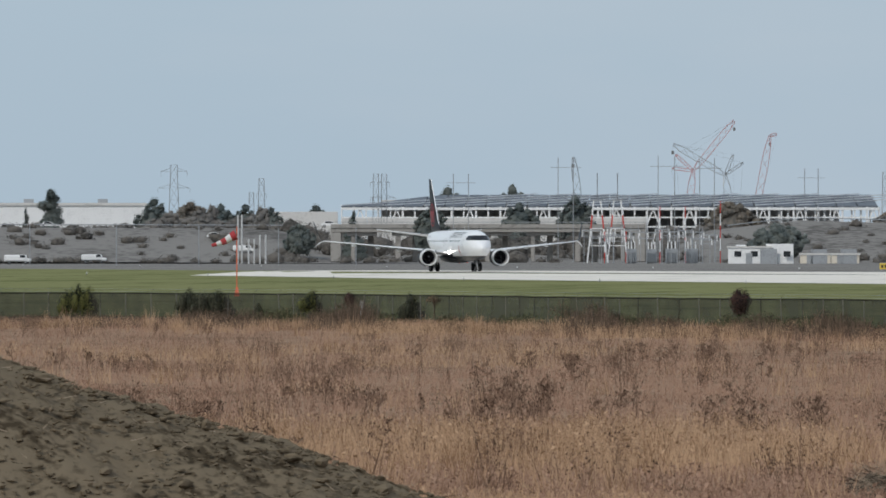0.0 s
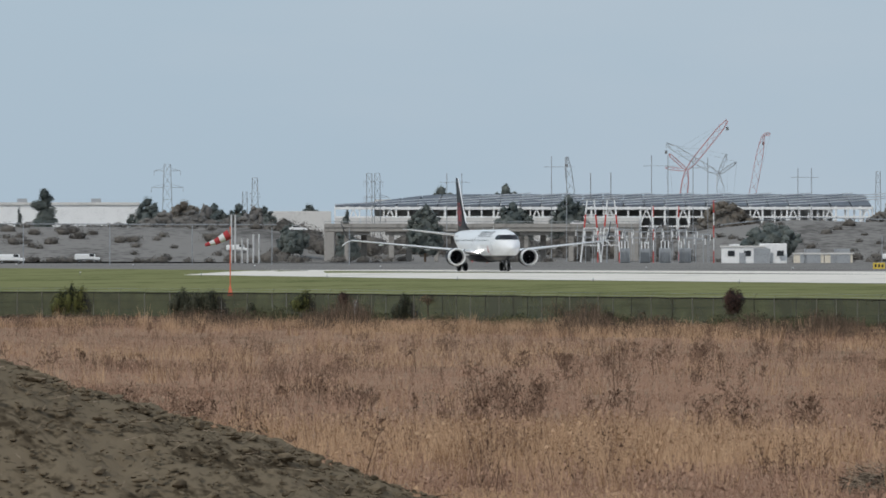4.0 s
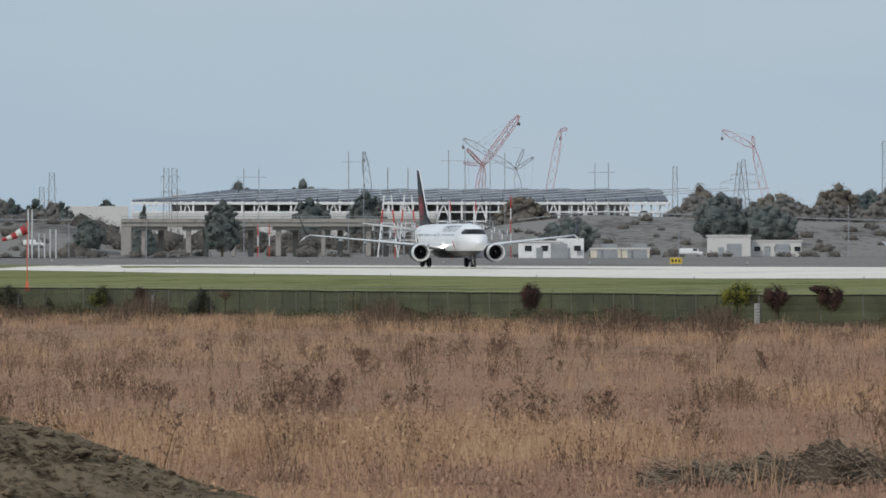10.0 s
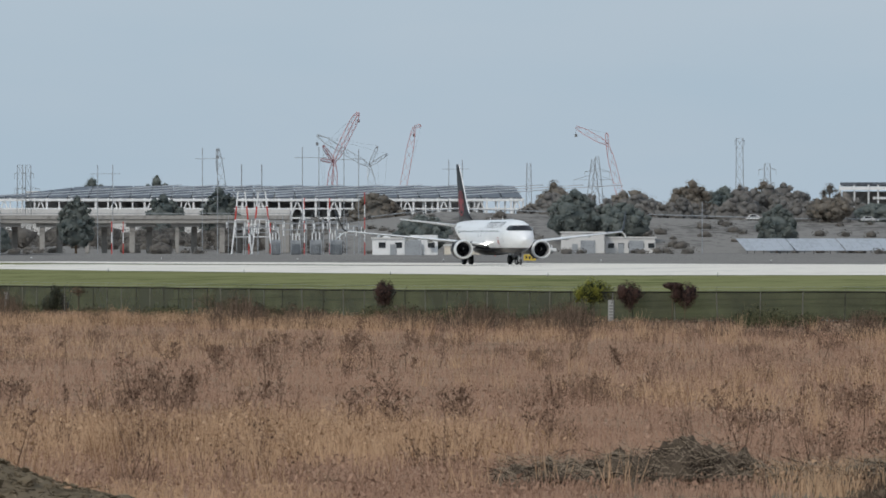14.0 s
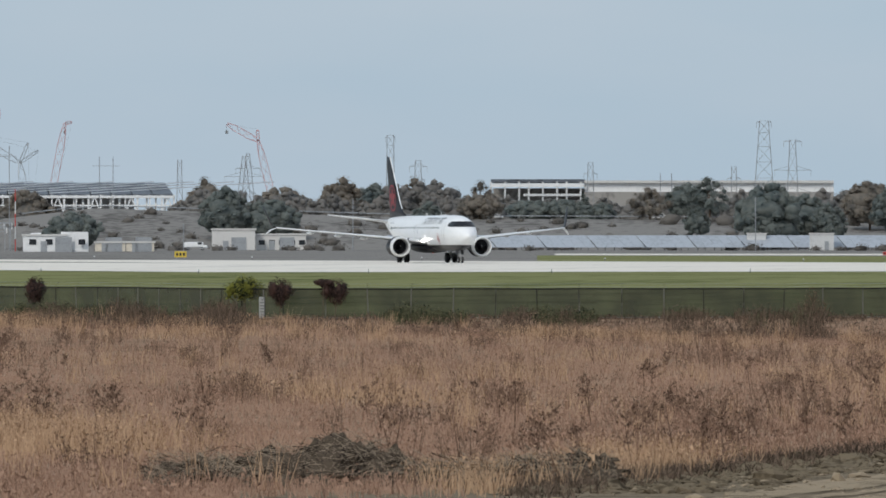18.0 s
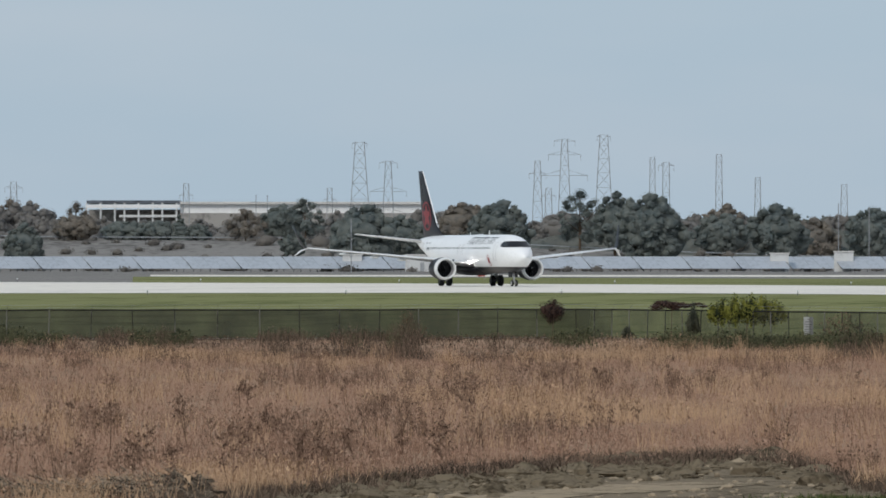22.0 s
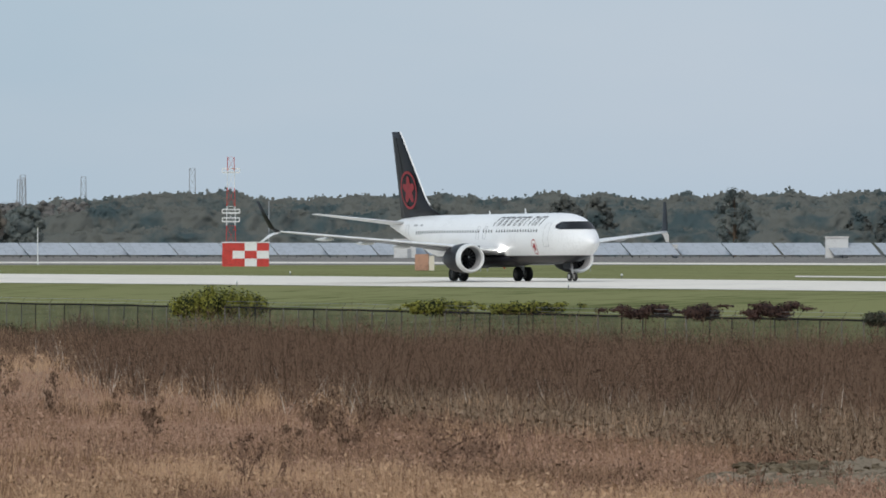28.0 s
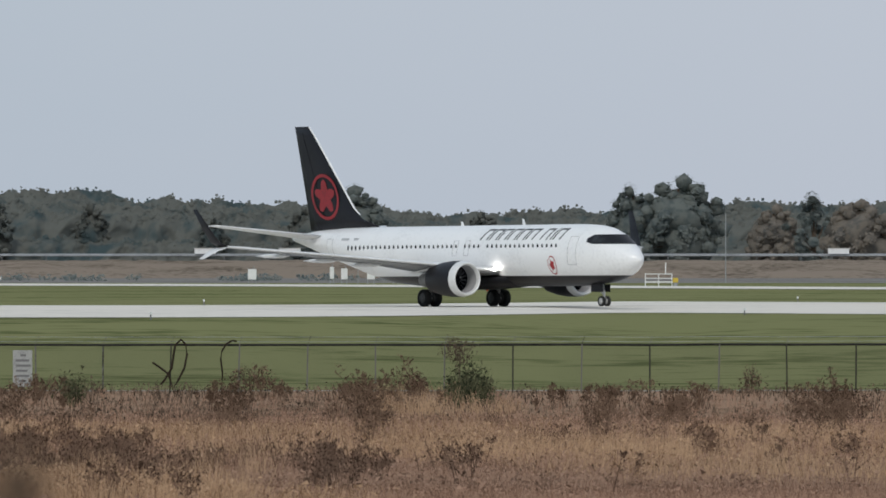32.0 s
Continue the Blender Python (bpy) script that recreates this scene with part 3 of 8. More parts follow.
        prof = ((12.75, 1.0), (12.62, 1.07), (12.75, 1.14), (13.2, 1.205), (14.2, 1.22), (15.2, 1.12), (16.2, .92))

        liner = material("intake_lining", (0.36, 0.36, 0.37), .6, .2, scale=2, spread=.12)
        fan_metal = material("fan_titanium", (0.075, 0.075, 0.08), .45, .5, scale=4, spread=.2)

        def ring_at(x, r, drop=0.0, n=32):
            return [J(x, ey + r * math.cos(a), 1.82 - drop + r * math.sin(a) * (0.97 if math.sin(a) < 0 else 1)) for a in (2 * math.pi * k / n for k in range(n))]
        engine = part("engine_cowl", loft([ring_at(x, r) for x, r in prof[3:]], False), black, jet, "black engine cowl", True)
        part("intake_lip", loft([ring_at(x, r) for x, r in ((12.92, .92), (12.78, .94), (12.67, .98), (12.62, 1.04), (12.70, 1.11), (12.9, 1.16), (13.2, 1.205))], False), chrome, engine, "pale bare-metal intake lip", True)
        part("intake_duct", loft([ring_at(x, r) for x, r in ((12.92, .92), (13.3, .90), (13.86, .885))], False), liner, engine, "grey intake lining", True)
        part("fan_case", loft([ring_at(x, r) for x, r in ((13.86, .885), (14.05, .88), (14.1, .05))], False), dark, engine, "dark fan case", True)
        for k in range(18):
            a = 2 * math.pi * k / 18
            p0, p1 = (J(13.85 + dx, ey + r * math.cos(a + tw), 1.82 + r * math.sin(a + tw)) for r, tw, dx in ((.25, 0, 0), (.86, .22, .05)))
            p2 = J(14.0, ey + .86 * math.cos(a + .34), 1.82 + .86 * math.sin(a + .34))
            p3 = J(14.0, ey + .25 * math.cos(a + .3), 1.82 + .25 * math.sin(a + .3))
            polymesh("fan_blade", (p0, p1, p2, p3), ((0, 1, 2, 3),), fan_metal, engine)
        part("spinner", loft([ring_at(x, r, 0, 12) for x, r in ((13.45, .02), (13.6, .14), (13.85, .28))]), dark, engine, "", True)
        rods("spinner_mark", [(J(13.57, ey + .10, 1.88), J(13.66, ey + .14, 1.98), .035)], plain, engine, "white spiral mark on the spinner", 6)
        part("exhaust_nozzle", loft([ring_at(x, r, .05, 24) for x, r in ((16.0, .70), (16.9, .58), (17.6, .43), (18.0, .1))]), M_DARK_STEEL, engine, "", True)
        part("pylon", loft([foil(J(13.9, ey, 2.95), J(18.5, ey, 2.2), .34, (1, 0, 0)), foil(J(15.2, ey, 2.72), J(19.4, ey, 2.25), .34, (1, 0, 0))]), plain, engine, "", True)
        part("cowl_strake", loft([foil(J(13.5, ey - side * 1.05, 2.55), J(14.6, ey - side * 1.05, 2.6), .04, (1, 0, 0)), foil(J(14.0, ey - side * 1.3, 2.85), J(14.6, ey - side * 1.3, 2.85), .03, (1, 0, 0))]), black, engine)
        # main gear
        gear = part("main_gear_leg", loft([[J(19.6 + r * math.cos(a), side * y + r * math.sin(a), z) for a in (2 * math.pi * k / 12 for k in range(12))] for y, z, r in ((2.75, 2.2, .16), (2.86, 1.3, .14), (2.86, .62, .12))]), strut, jet, "", True)
        box("gear_door", (0.05, 1.2, 0.9), J(19.6, side * 2.55, 1.35), plain, gear)
        for dy in (-.43, .43):
            wheel(gear, J(19.6, side * 2.86 + dy, .58), .58, .46, hub_grey)
        part("axle", loft([[J(19.6 + .07 * math.cos(a), side * 2.86 + dy, .56 + .07 * math.sin(a)) for a in (2 * math.pi * k / 8 for k in range(8))] for dy in (-.6, .6)]), strut, gear)
        # landing light in the wing root
        bm = bmesh.new()
        bmesh.ops.create_uvsphere(bm, u_segments=12, v_segments=8, radius=0.15)
        lamp = part("landing_light", bm, glow("landing_light_glow", (1.0, 0.97, 0.92), 16 if side < 0 else 10), jet, "lit landing light")
        lamp.matrix_basis = Matrix.Translation(J(13.4, side * 2.02, 2.5))
    # fin
    fin = part("fin", loft([foil(J(29.0, 0, 5.36), J(37.3, 0, 5.2), .3, (1, 0, 0)), foil(J(31.2, 0, 5.95), J(37.45, 0, 5.95), .42, (1, 0, 0)),
                            foil(J(32.3, 0, 6.7), J(37.65, 0, 6.7), .44, (1, 0, 0)), foil(J(36.9, 0, 11.7), J(39.0, 0, 11.7), .2, (1, 0, 0)), foil(J(37.6, 0, 12.35), J(39.2, 0, 12.35), .16, (1, 0, 0))]), black, jet, "tall black tail fin", True)
    rods("fin_leading_edge", [(J(31.55, 0, 6.25), J(32.22, 0, 6.7), .05), (J(32.22, 0, 6.7), J(36.85, 0, 11.7), .07), (J(36.85, 0, 11.7), J(37.5, 0, 12.3), .06)], plain, fin, "white fin leading edge", 8)
    rods("rudder_seam", [(J(35.4, .16 * s, 6.0), J(38.2, .08 * s, 11.9), .015) for s in (1, -1)], dark, fin)
    for side in (1, -1):
        for nm, r0, r1 in (("tail_emblem_ring", 1.36, 1.58), ("tail_emblem", 0.0, 1.2)):
            bm = bmesh.new()
            ring = []
            for k in range(36):
                a = 2 * math.pi * k / 36 + math.pi / 2
                rr = r1 if r0 else r1 * (0.5 + 0.5 * abs(math.cos(2.5 * a - math.pi * 1.25)) ** 1.5)
                ring.append([J(35.35 + q * math.cos(a) + 0.25 * (q * math.sin(a)) * .9, side * 0.222, 7.5 + q * math.sin(a)) for q in (max(r0, .01), rr)])
            vs = [[bm.verts.new(p) for p in r] for r in ring]
            for k in range(36):
                a, b = vs[k], vs[(k + 1) % 36]
                bm.faces.new((a[0], a[1], b[1], b[0]))
            bmesh.ops.recalc_face_normals(bm, faces=bm.faces[:])
            part(nm, bm, tail_red, fin, "red round tail emblem")
    # nose gear
    nose = part("nose_gear_leg", loft([[J(x + r * math.cos(a), r * math.sin(a), z) for a in (2 * math.pi * k / 12 for k in range(12))] for x, z, r in ((4.25, 1.6, .11), (4.05, .95, .10), (4.0, .36, .08))]), strut, jet, "", True)
    for dy in (-.22, .22):
        wheel(nose, J(4.0, dy, .34), .34, .2, strut)
    rods("drag_brace", [(J(4.1, 0, .8), J(5.4, 0, 1.5), .05), (J(4.0, -.3, .36), J(4.0, .3, .36), .05)], strut, nose)
    for s in (-.3, .3):
        box("nose_gear_door", (.03, 1.3, .5), J(4.4, s, 1.2), black, nose)
    # aerials, beacon
    for x, z, h in ((12.6, 5.4, .45), (19.5, 5.4, .3)):
        part("aerial", loft([foil(J(x, 0, z - .05), J(x + .4, 0, z - .05), .05, (1, 0, 0)), foil(J(x + .25, 0, z + h), J(x + .45, 0, z + h), .03, (1, 0, 0))]), plain, jet)
    bm = bmesh.new()
    bmesh.ops.create_uvsphere(bm, u_segments=10, v_segments=6, radius=.08)
    beacon = part("belly_beacon", bm, glow("beacon_glow", (0.6, 0.06, 0.02), 0.15), jet, "red anti-collision beacon")
    beacon.matrix_basis = Matrix.Translation(J(17, 0, 1.08))
    return jet


def wheel(parent, at, r, w, hub_mat):
    prof = ((-w / 2, r * .62), (-w / 2, r * .9), (-w * .36, r), (w * .36, r), (w / 2, r * .9), (w / 2, r * .62))
    bm = loft([[Vector((x, q * math.cos(a), q * math.sin(a))) for a in (2 * math.pi * k / 24 for k in range(24))] for x, q in prof], False)
    tyre = part("wheel", bm, M_RUBBER, parent, "black tyre", True)
    tyre.matrix_basis = Matrix.Translation(at)
    part("hub", loft([[Vector((x, q * math.cos(a), q * math.sin(a))) for a in (2 * math.pi * k / 16 for k in range(16))] for x, q in ((-w * .5, .02), (-w * .42, r * .62), (w * .42, r * .62), (w * .5, .02))]), hub_mat, tyre, "grey wheel hub", True)
    return tyre


jet = build_jet()

# ---- plants ----
def rng(seed):
    return np.random.default_rng(seed)


def leaf_quads(r, centres, radii, n, size, flat=0.8, deep=0.8):
    """n small leaf clumps, each a bent quad, on and in the lobes of a crown."""
    centres, radii = np.asarray(centres, float), np.asarray(radii, float)
    weight = radii[:, 0] * radii[:, 2]
    pick = r.choice(len(centres), n, p=weight / weight.sum())
    d = r.normal(size=(n, 3))
    d /= np.linalg.norm(d, axis=1)[:, None]
    rad = r.uniform(deep, 1.06, n)
    p = centres[pick] + d * radii[pick] * rad[:, None] + r.normal(size=(n, 3)) * size * .6
    nrm = d * .8 + np.array((0, 0, .35)) + r.normal(size=(n, 3)) * 0.32
    nrm /= np.linalg.norm(nrm, axis=1)[:, None]
    a = np.cross(nrm, r.normal(size=(n, 3)))
    a /= np.linalg.norm(a, axis=1)[:, None]
    b = np.cross(nrm, a)
    s = size * r.uniform(0.55, 1.35, n)[:, None]
    return np.stack([p - a * s - b * s * flat, p + a * s - b * s * 0.6, p + a * s * 0.7 + b * s * flat, p - a * s * 0.8 + b * s * 0.9], 1)


def crown_quads(r, centres, radii, heart, n, size):
    """Leaf clumps all through the lobes of a crown, turned outwards from its heart and up to the sky."""
    centres, radii = np.asarray(centres, float), np.asarray(radii, float)
    weight = radii[:, 0] * radii[:, 2]
    pick = r.choice(len(centres), n, p=weight / weight.sum())
    d = r.normal(size=(n, 3))
    d /= np.linalg.norm(d, axis=1)[:, None]
    p = centres[pick] + d * radii[pick] * r.uniform(.90, 1.10, n)[:, None]
    out = p - np.asarray(heart, float)
    out /= np.linalg.norm(out, axis=1)[:, None] + 1e-6
    nrm = out * .8 + np.array((0, 0, .38)) + r.normal(size=(n, 3)) * .12
    nrm /= np.linalg.norm(nrm, axis=1)[:, None]
    a = np.cross(nrm, r.normal(size=(n, 3)))
    a /= np.linalg.norm(a, axis=1)[:, None]
    b = np.cross(nrm, a)
    s = size * r.uniform(.5, 1.3, n)[:, None]
    return np.stack([p - a * s - b * s * .8, p + a * s - b * s * .6, p + a * s * .7 + b * s * .8, p - a * s * .8 + b * s * .9], 1)


def ball(level):
    bm = bmesh.new()
    bmesh.ops.create_icosphere(bm, subdivisions=level, radius=1.0)
    bm.verts.ensure_lookup_table()
    v, f = np.array([list(q.co) for q in bm.verts]), np.array([[q.index for q in g.verts] for g in bm.faces])
    bm.free()
    return v, f


BALLS = {1: ball(1), 2: ball(2), 3: ball(3)}


def lump(r, centre, radius, level=2, rough=.2):
    """One uneven leafy lobe: a ball pushed in and out at three scales."""
    v, f = BALLS[level]
    k = np.ones(len(v))
    for w, a in ((2.2, rough), (5.0, rough * .6), (10.0, rough * .4)):
        k += a * np.sin(v @ (r.normal(size=3) * w) + r.uniform(0, 6.28)) * np.sin(v @ (r.normal(size=3) * w) + r.uniform(0, 6.28))
    if level > 1:
        k += r.normal(0, rough * .22, len(v))
    return v * k[:, None] * np.asarray(radius, float) + np.asarray(centre, float), f


def foliage(name, lumps, quads, mat, parent=None, label=""):
    """Leafy lobes with loose leaf clumps on them, in one mesh."""
    vs, fs, o = [], [], 0
    for v, f in lumps:
        vs.append(v)
        fs.append(f + o)
        o += len(v)
    q = np.asarray(quads, float).reshape(-1, 3)
    vs.append(q)
    nt_, nq = sum(len(f) for f in fs), len(q) // 4
    v = np.concatenate(vs).astype(np.float32)
    idx = np.concatenate([f.ravel() for f in fs] + [np.arange(o, o + nq * 4)]).astype(np.int32)
    start = np.concatenate([np.arange(nt_) * 3, nt_ * 3 + np.arange(nq) * 4]).astype(np.int32)
    mesh = bpy.data.meshes.new(name)
    mesh.vertices.add(len(v))
    mesh.vertices.foreach_set("co", v.ravel())
    mesh.loops.add(len(idx))
    mesh.loops.foreach_set("vertex_index", idx)
    mesh.polygons.add(nt_ + nq)
    mesh.polygons.foreach_set("loop_start", start)
    mesh.polygons.foreach_set("use_smooth", np.ones(nt_ + nq, bool))
    mesh.update(calc_edges=True)
    return link(name, mesh, mat, parent, label)


def tree(bearing, dist, top, width, mat=None, seed=0, shape="round", base=None, label="", n=2200, name="tree"):
    """A tree in two parts: a trunk with limbs, and a crown of leaf clumps."""
    r = rng(seed + 1000)
    base = far_z(bearing, dist) if base is None else base
    h = top - base
    label = label or {"round": "broad green deciduous tree beyond the airfield, haze in its leaf colour", "conifer": "narrow conifer beyond the airfield, haze in its leaf colour", "sparse": "thin open tree with gaps in its crown", "tall": "tall narrow poplar tree"}[shape]
    ob = holder(name, facing(bearing, dist, base), label, "tree", "trees beyond the airfield")
    segs = [((0, 0, -0.3), (r.uniform(-.1, .1) * h * .1, 0, h * 0.45), 0.022 * h), ((0, 0, h * 0.42), (0, 0, h * 0.85), 0.012 * h)]
    lobes, radii = [], []
    w = width * .58
    if shape == "conifer":
        for k in range(7):
            f = k / 6
            lobes.append((r.uniform(-.1, .1) * w, r.uniform(-.1, .1) * w, h * (0.12 + 0.80 * f)))
            q = w * (1.0 - 0.85 * f)
            radii.append((q, q, h * 0.10))
    elif shape == "tall":
        for k in range(8):
            f = k / 7
            lobes.append((r.uniform(-.35, .35) * w, r.uniform(-.3, .3) * w, h * (0.25 + 0.68 * f)))
            q = w * (0.55 + 0.5 * math.sin(math.pi * (0.15 + 0.75 * f))) * r.uniform(.7, 1.1)
            radii.append((q, q, h * 0.09))
    else:
        k = 70 if shape == "round" else 30
        lean = r.uniform(-.12, .12)
        for i in range(k):
            g = (i + r.uniform(.2, .8)) / k                 # from the skirt of the crown to its head
            wide = math.sin(math.pi * (.16 + .72 * g)) ** .8
            a = 2.4 * i + r.uniform(-.5, .5)
            q = w * r.uniform(.10, .20) * (.65 + .45 * wide)
            reach = max(.05, w * wide - q * .7) * r.uniform(.45 if shape == "sparse" else .70, 1.06)
            lobes.append((math.cos(a) * reach + lean * w * g, math.sin(a) * reach * .7, h * (.15 + .72 * g)))
            radii.append((q * 1.1, q, min(q * r.uniform(.75, 1.0), h * .15)))
        lobes.append((lean * w + r.uniform(-.1, .1) * w, 0, h * .90))
        radii.append((w * .24, w * .22, h * .09))
    for c, q in zip(lobes[::3], radii[::3]):
        segs.append(((0, 0, h * 0.3), (c[0] * .8, c[1] * .8, c[2]), 0.006 * h))
    rods("trunk", segs, M_BARK, ob, "", 6)
    q = crown_quads(r, lobes, radii, (0, 0, h * .42), int(n * 1.5), .009 * h + .10)
    big = .7 if shape == "sparse" else .9
    bodies = [lump(r, c, [k * big for k in g], 1, .3) for c, g in zip(lobes, radii)]
    if shape == "round":
        for a, f, g in ((.25, .34, .62), (2.4, .44, .66), (4.4, .56, .60), (1.2, .70, .46)):      # the dense inside of the crown
            bodies.append(lump(r, (math.cos(a) * w * .2 + lean * w * f, math.sin(a) * w * .15, h * f), (w * g, w * g * .75, h * g * .34), 2, .25))
    foliage("crown", bodies, q, mat or M_HAZED_LEAF, ob)
    return ob


EMB_NEAR, EMB_TOP0, EMB_TOP1, EMB_FAR = 2420, 2500, 2540, 2640


def emb_height(b):
    return float(np.interp(b, [-6, -3, -0.9, -0.4, 1.1, 1.5, 2, 4, 6, 7.5, 9, 10], [8.419, 8.419, 8.141, 1.6, 1.6, 7.601, 10.101, 7.577, 7.208, 4.0, 2.0, 0.0]))


def far_z(b, d):
    """The ground beyond the runway: level, with a road embankment across the west of it."""
    z = land_z(max(-12, min(40, b)), d)
    if -8 < b < 10 and EMB_NEAR < d < EMB_FAR:
        z += emb_height(b) * float(np.interp(d, [EMB_NEAR, EMB_TOP0, EMB_TOP1, EMB_FAR], [0, 1, 1, 0]))
    return z


def build_embankment():
    verts, faces = [], []
    bs = np.linspace(-8, 10, 73)
    ds = (EMB_NEAR - 4, EMB_NEAR + 25, EMB_NEAR + 50, EMB_TOP0, EMB_TOP1, EMB_FAR + 4)
    r = rng(3)
    for b in bs:
        for d in ds:
            verts.append(polar(b, d, far_z(b, d) + (r.uniform(-.3, .3) if EMB_NEAR < d < EMB_TOP0 - 1 else 0) - (0.4 if d in (ds[0], ds[-1]) else 0)))
    k = len(ds)
    for i in range(len(bs) - 1):
        for j in range(k - 1):
            o = i * k + j
            faces.append((o, o + k, o + k + 1, o + 1))
    tagged(polymesh("road_embankment", verts, faces, M_SCRUB, smooth=True), "scrubby brown road embankment across the far land", "embankment", kind="structure")
    # guard rail along the crest
    for b0, b1 in ((-3.4, -0.9), (1.6, 8.5)):
        pts = [polar(b, EMB_TOP0 + 2, emb_height(b) + 0.7) for b in np.linspace(b0, b1, 30)]
        tagged(tube("guard_rail", pts, .13, M_STEEL), "pale steel guard rail along the embankment road", "guard rail", kind="structure")
    # scrub on the slope: too many small shrubs to count
    r = rng(11)
    n = 430
    quads, lumps = [], []
    for i in range(n):
        b = r.uniform(-3.6, 9.3)
        d = r.uniform(2250, EMB_TOP0) if r.random() < 0.5 else r.uniform(EMB_NEAR, EMB_TOP0)
        w = r.uniform(.8, 2.4) * (1.6 if r.random() < .12 else 1)
        c = polar(b, d, far_z(b, d) + w * 0.25)
        g = (w * 1.1, w, w * .65)
        quads.append(leaf_quads(r, [c], [g], 80, 0.17))
        lumps.append(lump(r, c, [s * .7 for s in g], 1, .3))
    for i in range(110):
        b, d, w = r.uniform(-1.0, 1.3), r.uniform(2440, 2640), r.uniform(2.0, 4.6)
        c = polar(b, d, far_z(b, d) + w * .5)
        quads.append(leaf_quads(r, [c], [(w * 1.2, w, w * .8)], 260, 0.2))
        lumps.append(lump(r, c, (w * .9, w * .7, w * .6), 1, .3))
    tagged(foliage("scrub", lumps, np.concatenate(quads), material("scrub_foliage", (0.175, 0.165, 0.152), 0.95, scale=0.05, fine=16, spread=0.3, island=0.12, colour2=(0.270, 0.248, 0.222), leaf=0.5)), "low brown scrub and weeds on the waste land", "scrub", kind="stuff")


build_embankment()


# ---- far structures ----
def lattice_tower(bearing, dist, top, w0, w1, arms=(), base=None, mat=None, label="", name="power_pylon", bands=None, turn=0.0, waist=None, group="power pylons"):
    """A four-legged lattice tower; arms: (height share, half width)."""
    mat = mat or M_PYLON
    base = far_z(bearing, dist) if base is None else base
    h = top - base
    ob = holder(name, facing(bearing, dist, base, turn), label or "grey steel lattice power pylon on the skyline", "pylon", group)

    def half(f):
        if waist:
            f0, ww = waist
            return (w0 + (ww - w0) * f / f0) / 2 if f < f0 else (ww + (w1 - ww) * (f - f0) / (1 - f0)) / 2
        return (w0 + (w1 - w0) * f) / 2
    n = max(6, int(h / 4.5))
    fs = [1 - (1 - k / n) ** 1.15 for k in range(n + 1)]
    lo, hi = [], []
    th = max(0.045, dist / 18000 * 0.62)
    for a, b in zip(fs, fs[1:]):
        ca = [Vector((sx * half(a), sy * half(a), h * a)) for sx, sy in ((-1, -1), (1, -1), (1, 1), (-1, 1))]
        cb = [Vector((sx * half(b), sy * half(b), h * b)) for sx, sy in ((-1, -1), (1, -1), (1, 1), (-1, 1))]
        out = (lo if not bands or int(a * bands) % 2 == 0 else hi)
        for k in range(4):
            out.append((ca[k], cb[k], th))
            out.append((ca[k], cb[(k + 1) % 4], th * .55))
            out.append((ca[(k + 1) % 4], cb[k], th * .55))
            out.append((cb[k], cb[(k + 1) % 4], th * .5))
    rods("lattice", lo, mat if not bands else M_RED, ob)
    if hi:
        rods("lattice", hi, M_WHITE, ob, "white painted lattice band")
    for f, hw in arms:
        q = half(f)
        for s in (-1, 1):
            tip = Vector((s * hw, 0, h * f))
            segs = [((s * q, -q, h * f), tip, th * .7), ((s * q, q, h * f), tip, th * .7), ((s * q, 0, h * f + hw * .22), tip, th * .6), (tip, tip + Vector((0, 0, -1.6)), th * .6)]
            rods("cross_arm", segs, mat, ob)
    return ob


def mast_pair(bearing, dist, top, gap, label="pair of slim steel line poles joined by a cross arm", arm=None, mat=None):
    base = far_z(bearing, dist)
    h = top - base
    ob = holder("line_pole", facing(bearing, dist, base), label, "pole", "line poles")
    th = dist / 18000 * 0.8
    for s in (-1, 1):
        rods("pole", [((s * gap / 2, 0, 0), (s * gap / 2, 0, h), th)], mat or M_STEEL, ob, "", 6)
    rods("cross_arm", [((-(arm or gap), 0, h * .9), ((arm or gap), 0, h * .9), th * .7)], mat or M_STEEL, ob)
    return ob


def single_pole(bearing, dist, top, mat=None, label="slim grey pole beyond the runway", name="pole", r=None, base=None, bands=0):
    base = far_z(bearing, dist) if base is None else base
    h = top - base
    ob = holder(name, facing(bearing, dist, base), label, "pole", "poles")
    th = r or dist / 18000 * 0.9
    if bands:
        for k in range(bands):
            rods("pole_section", [((0, 0, h * k / bands), (0, 0, h * (k + 1) / bands), th)], (M_RED, M_WHITE)[k % 2], ob, ("red section", "white section")[k % 2], 8)
    else:
        rods("shaft", [((0, 0, 0), (0, 0, h), th)], mat or M_STEEL, ob, "", 8)
    return ob


def lattice_boom(a, b, w):
    """The members of a square lattice boom from a to b."""
    a, b = Vector(a), Vector(b)
    d = (b - a)
    n = max(4, int(d.length / (w * 1.6)))
    u = d.normalized()
    s = u.cross(Vector((0, 1, 0))).normalized()
    t = Vector((0, 1, 0))
    segs = []
    for k in range(n):
        f, g = k / n, (k + 1) / n

        def half(q):
            return w * 0.5 * min(1, 0.35 + 4 * min(q, 1 - q))
        pa = [a + d * f + (s * x + t * y) * half(f) for x, y in ((-1, -1), (1, -1), (1, 1), (-1, 1))]
        pb = [a + d * g + (s * x + t * y) * half(g) for x, y in ((-1, -1), (1, -1), (1, 1), (-1, 1))]
        for i in range(4):
            segs += [(pa[i], pb[i], 0.12), (pa[i], pb[(i + 1) % 4], 0.06)]
    return segs


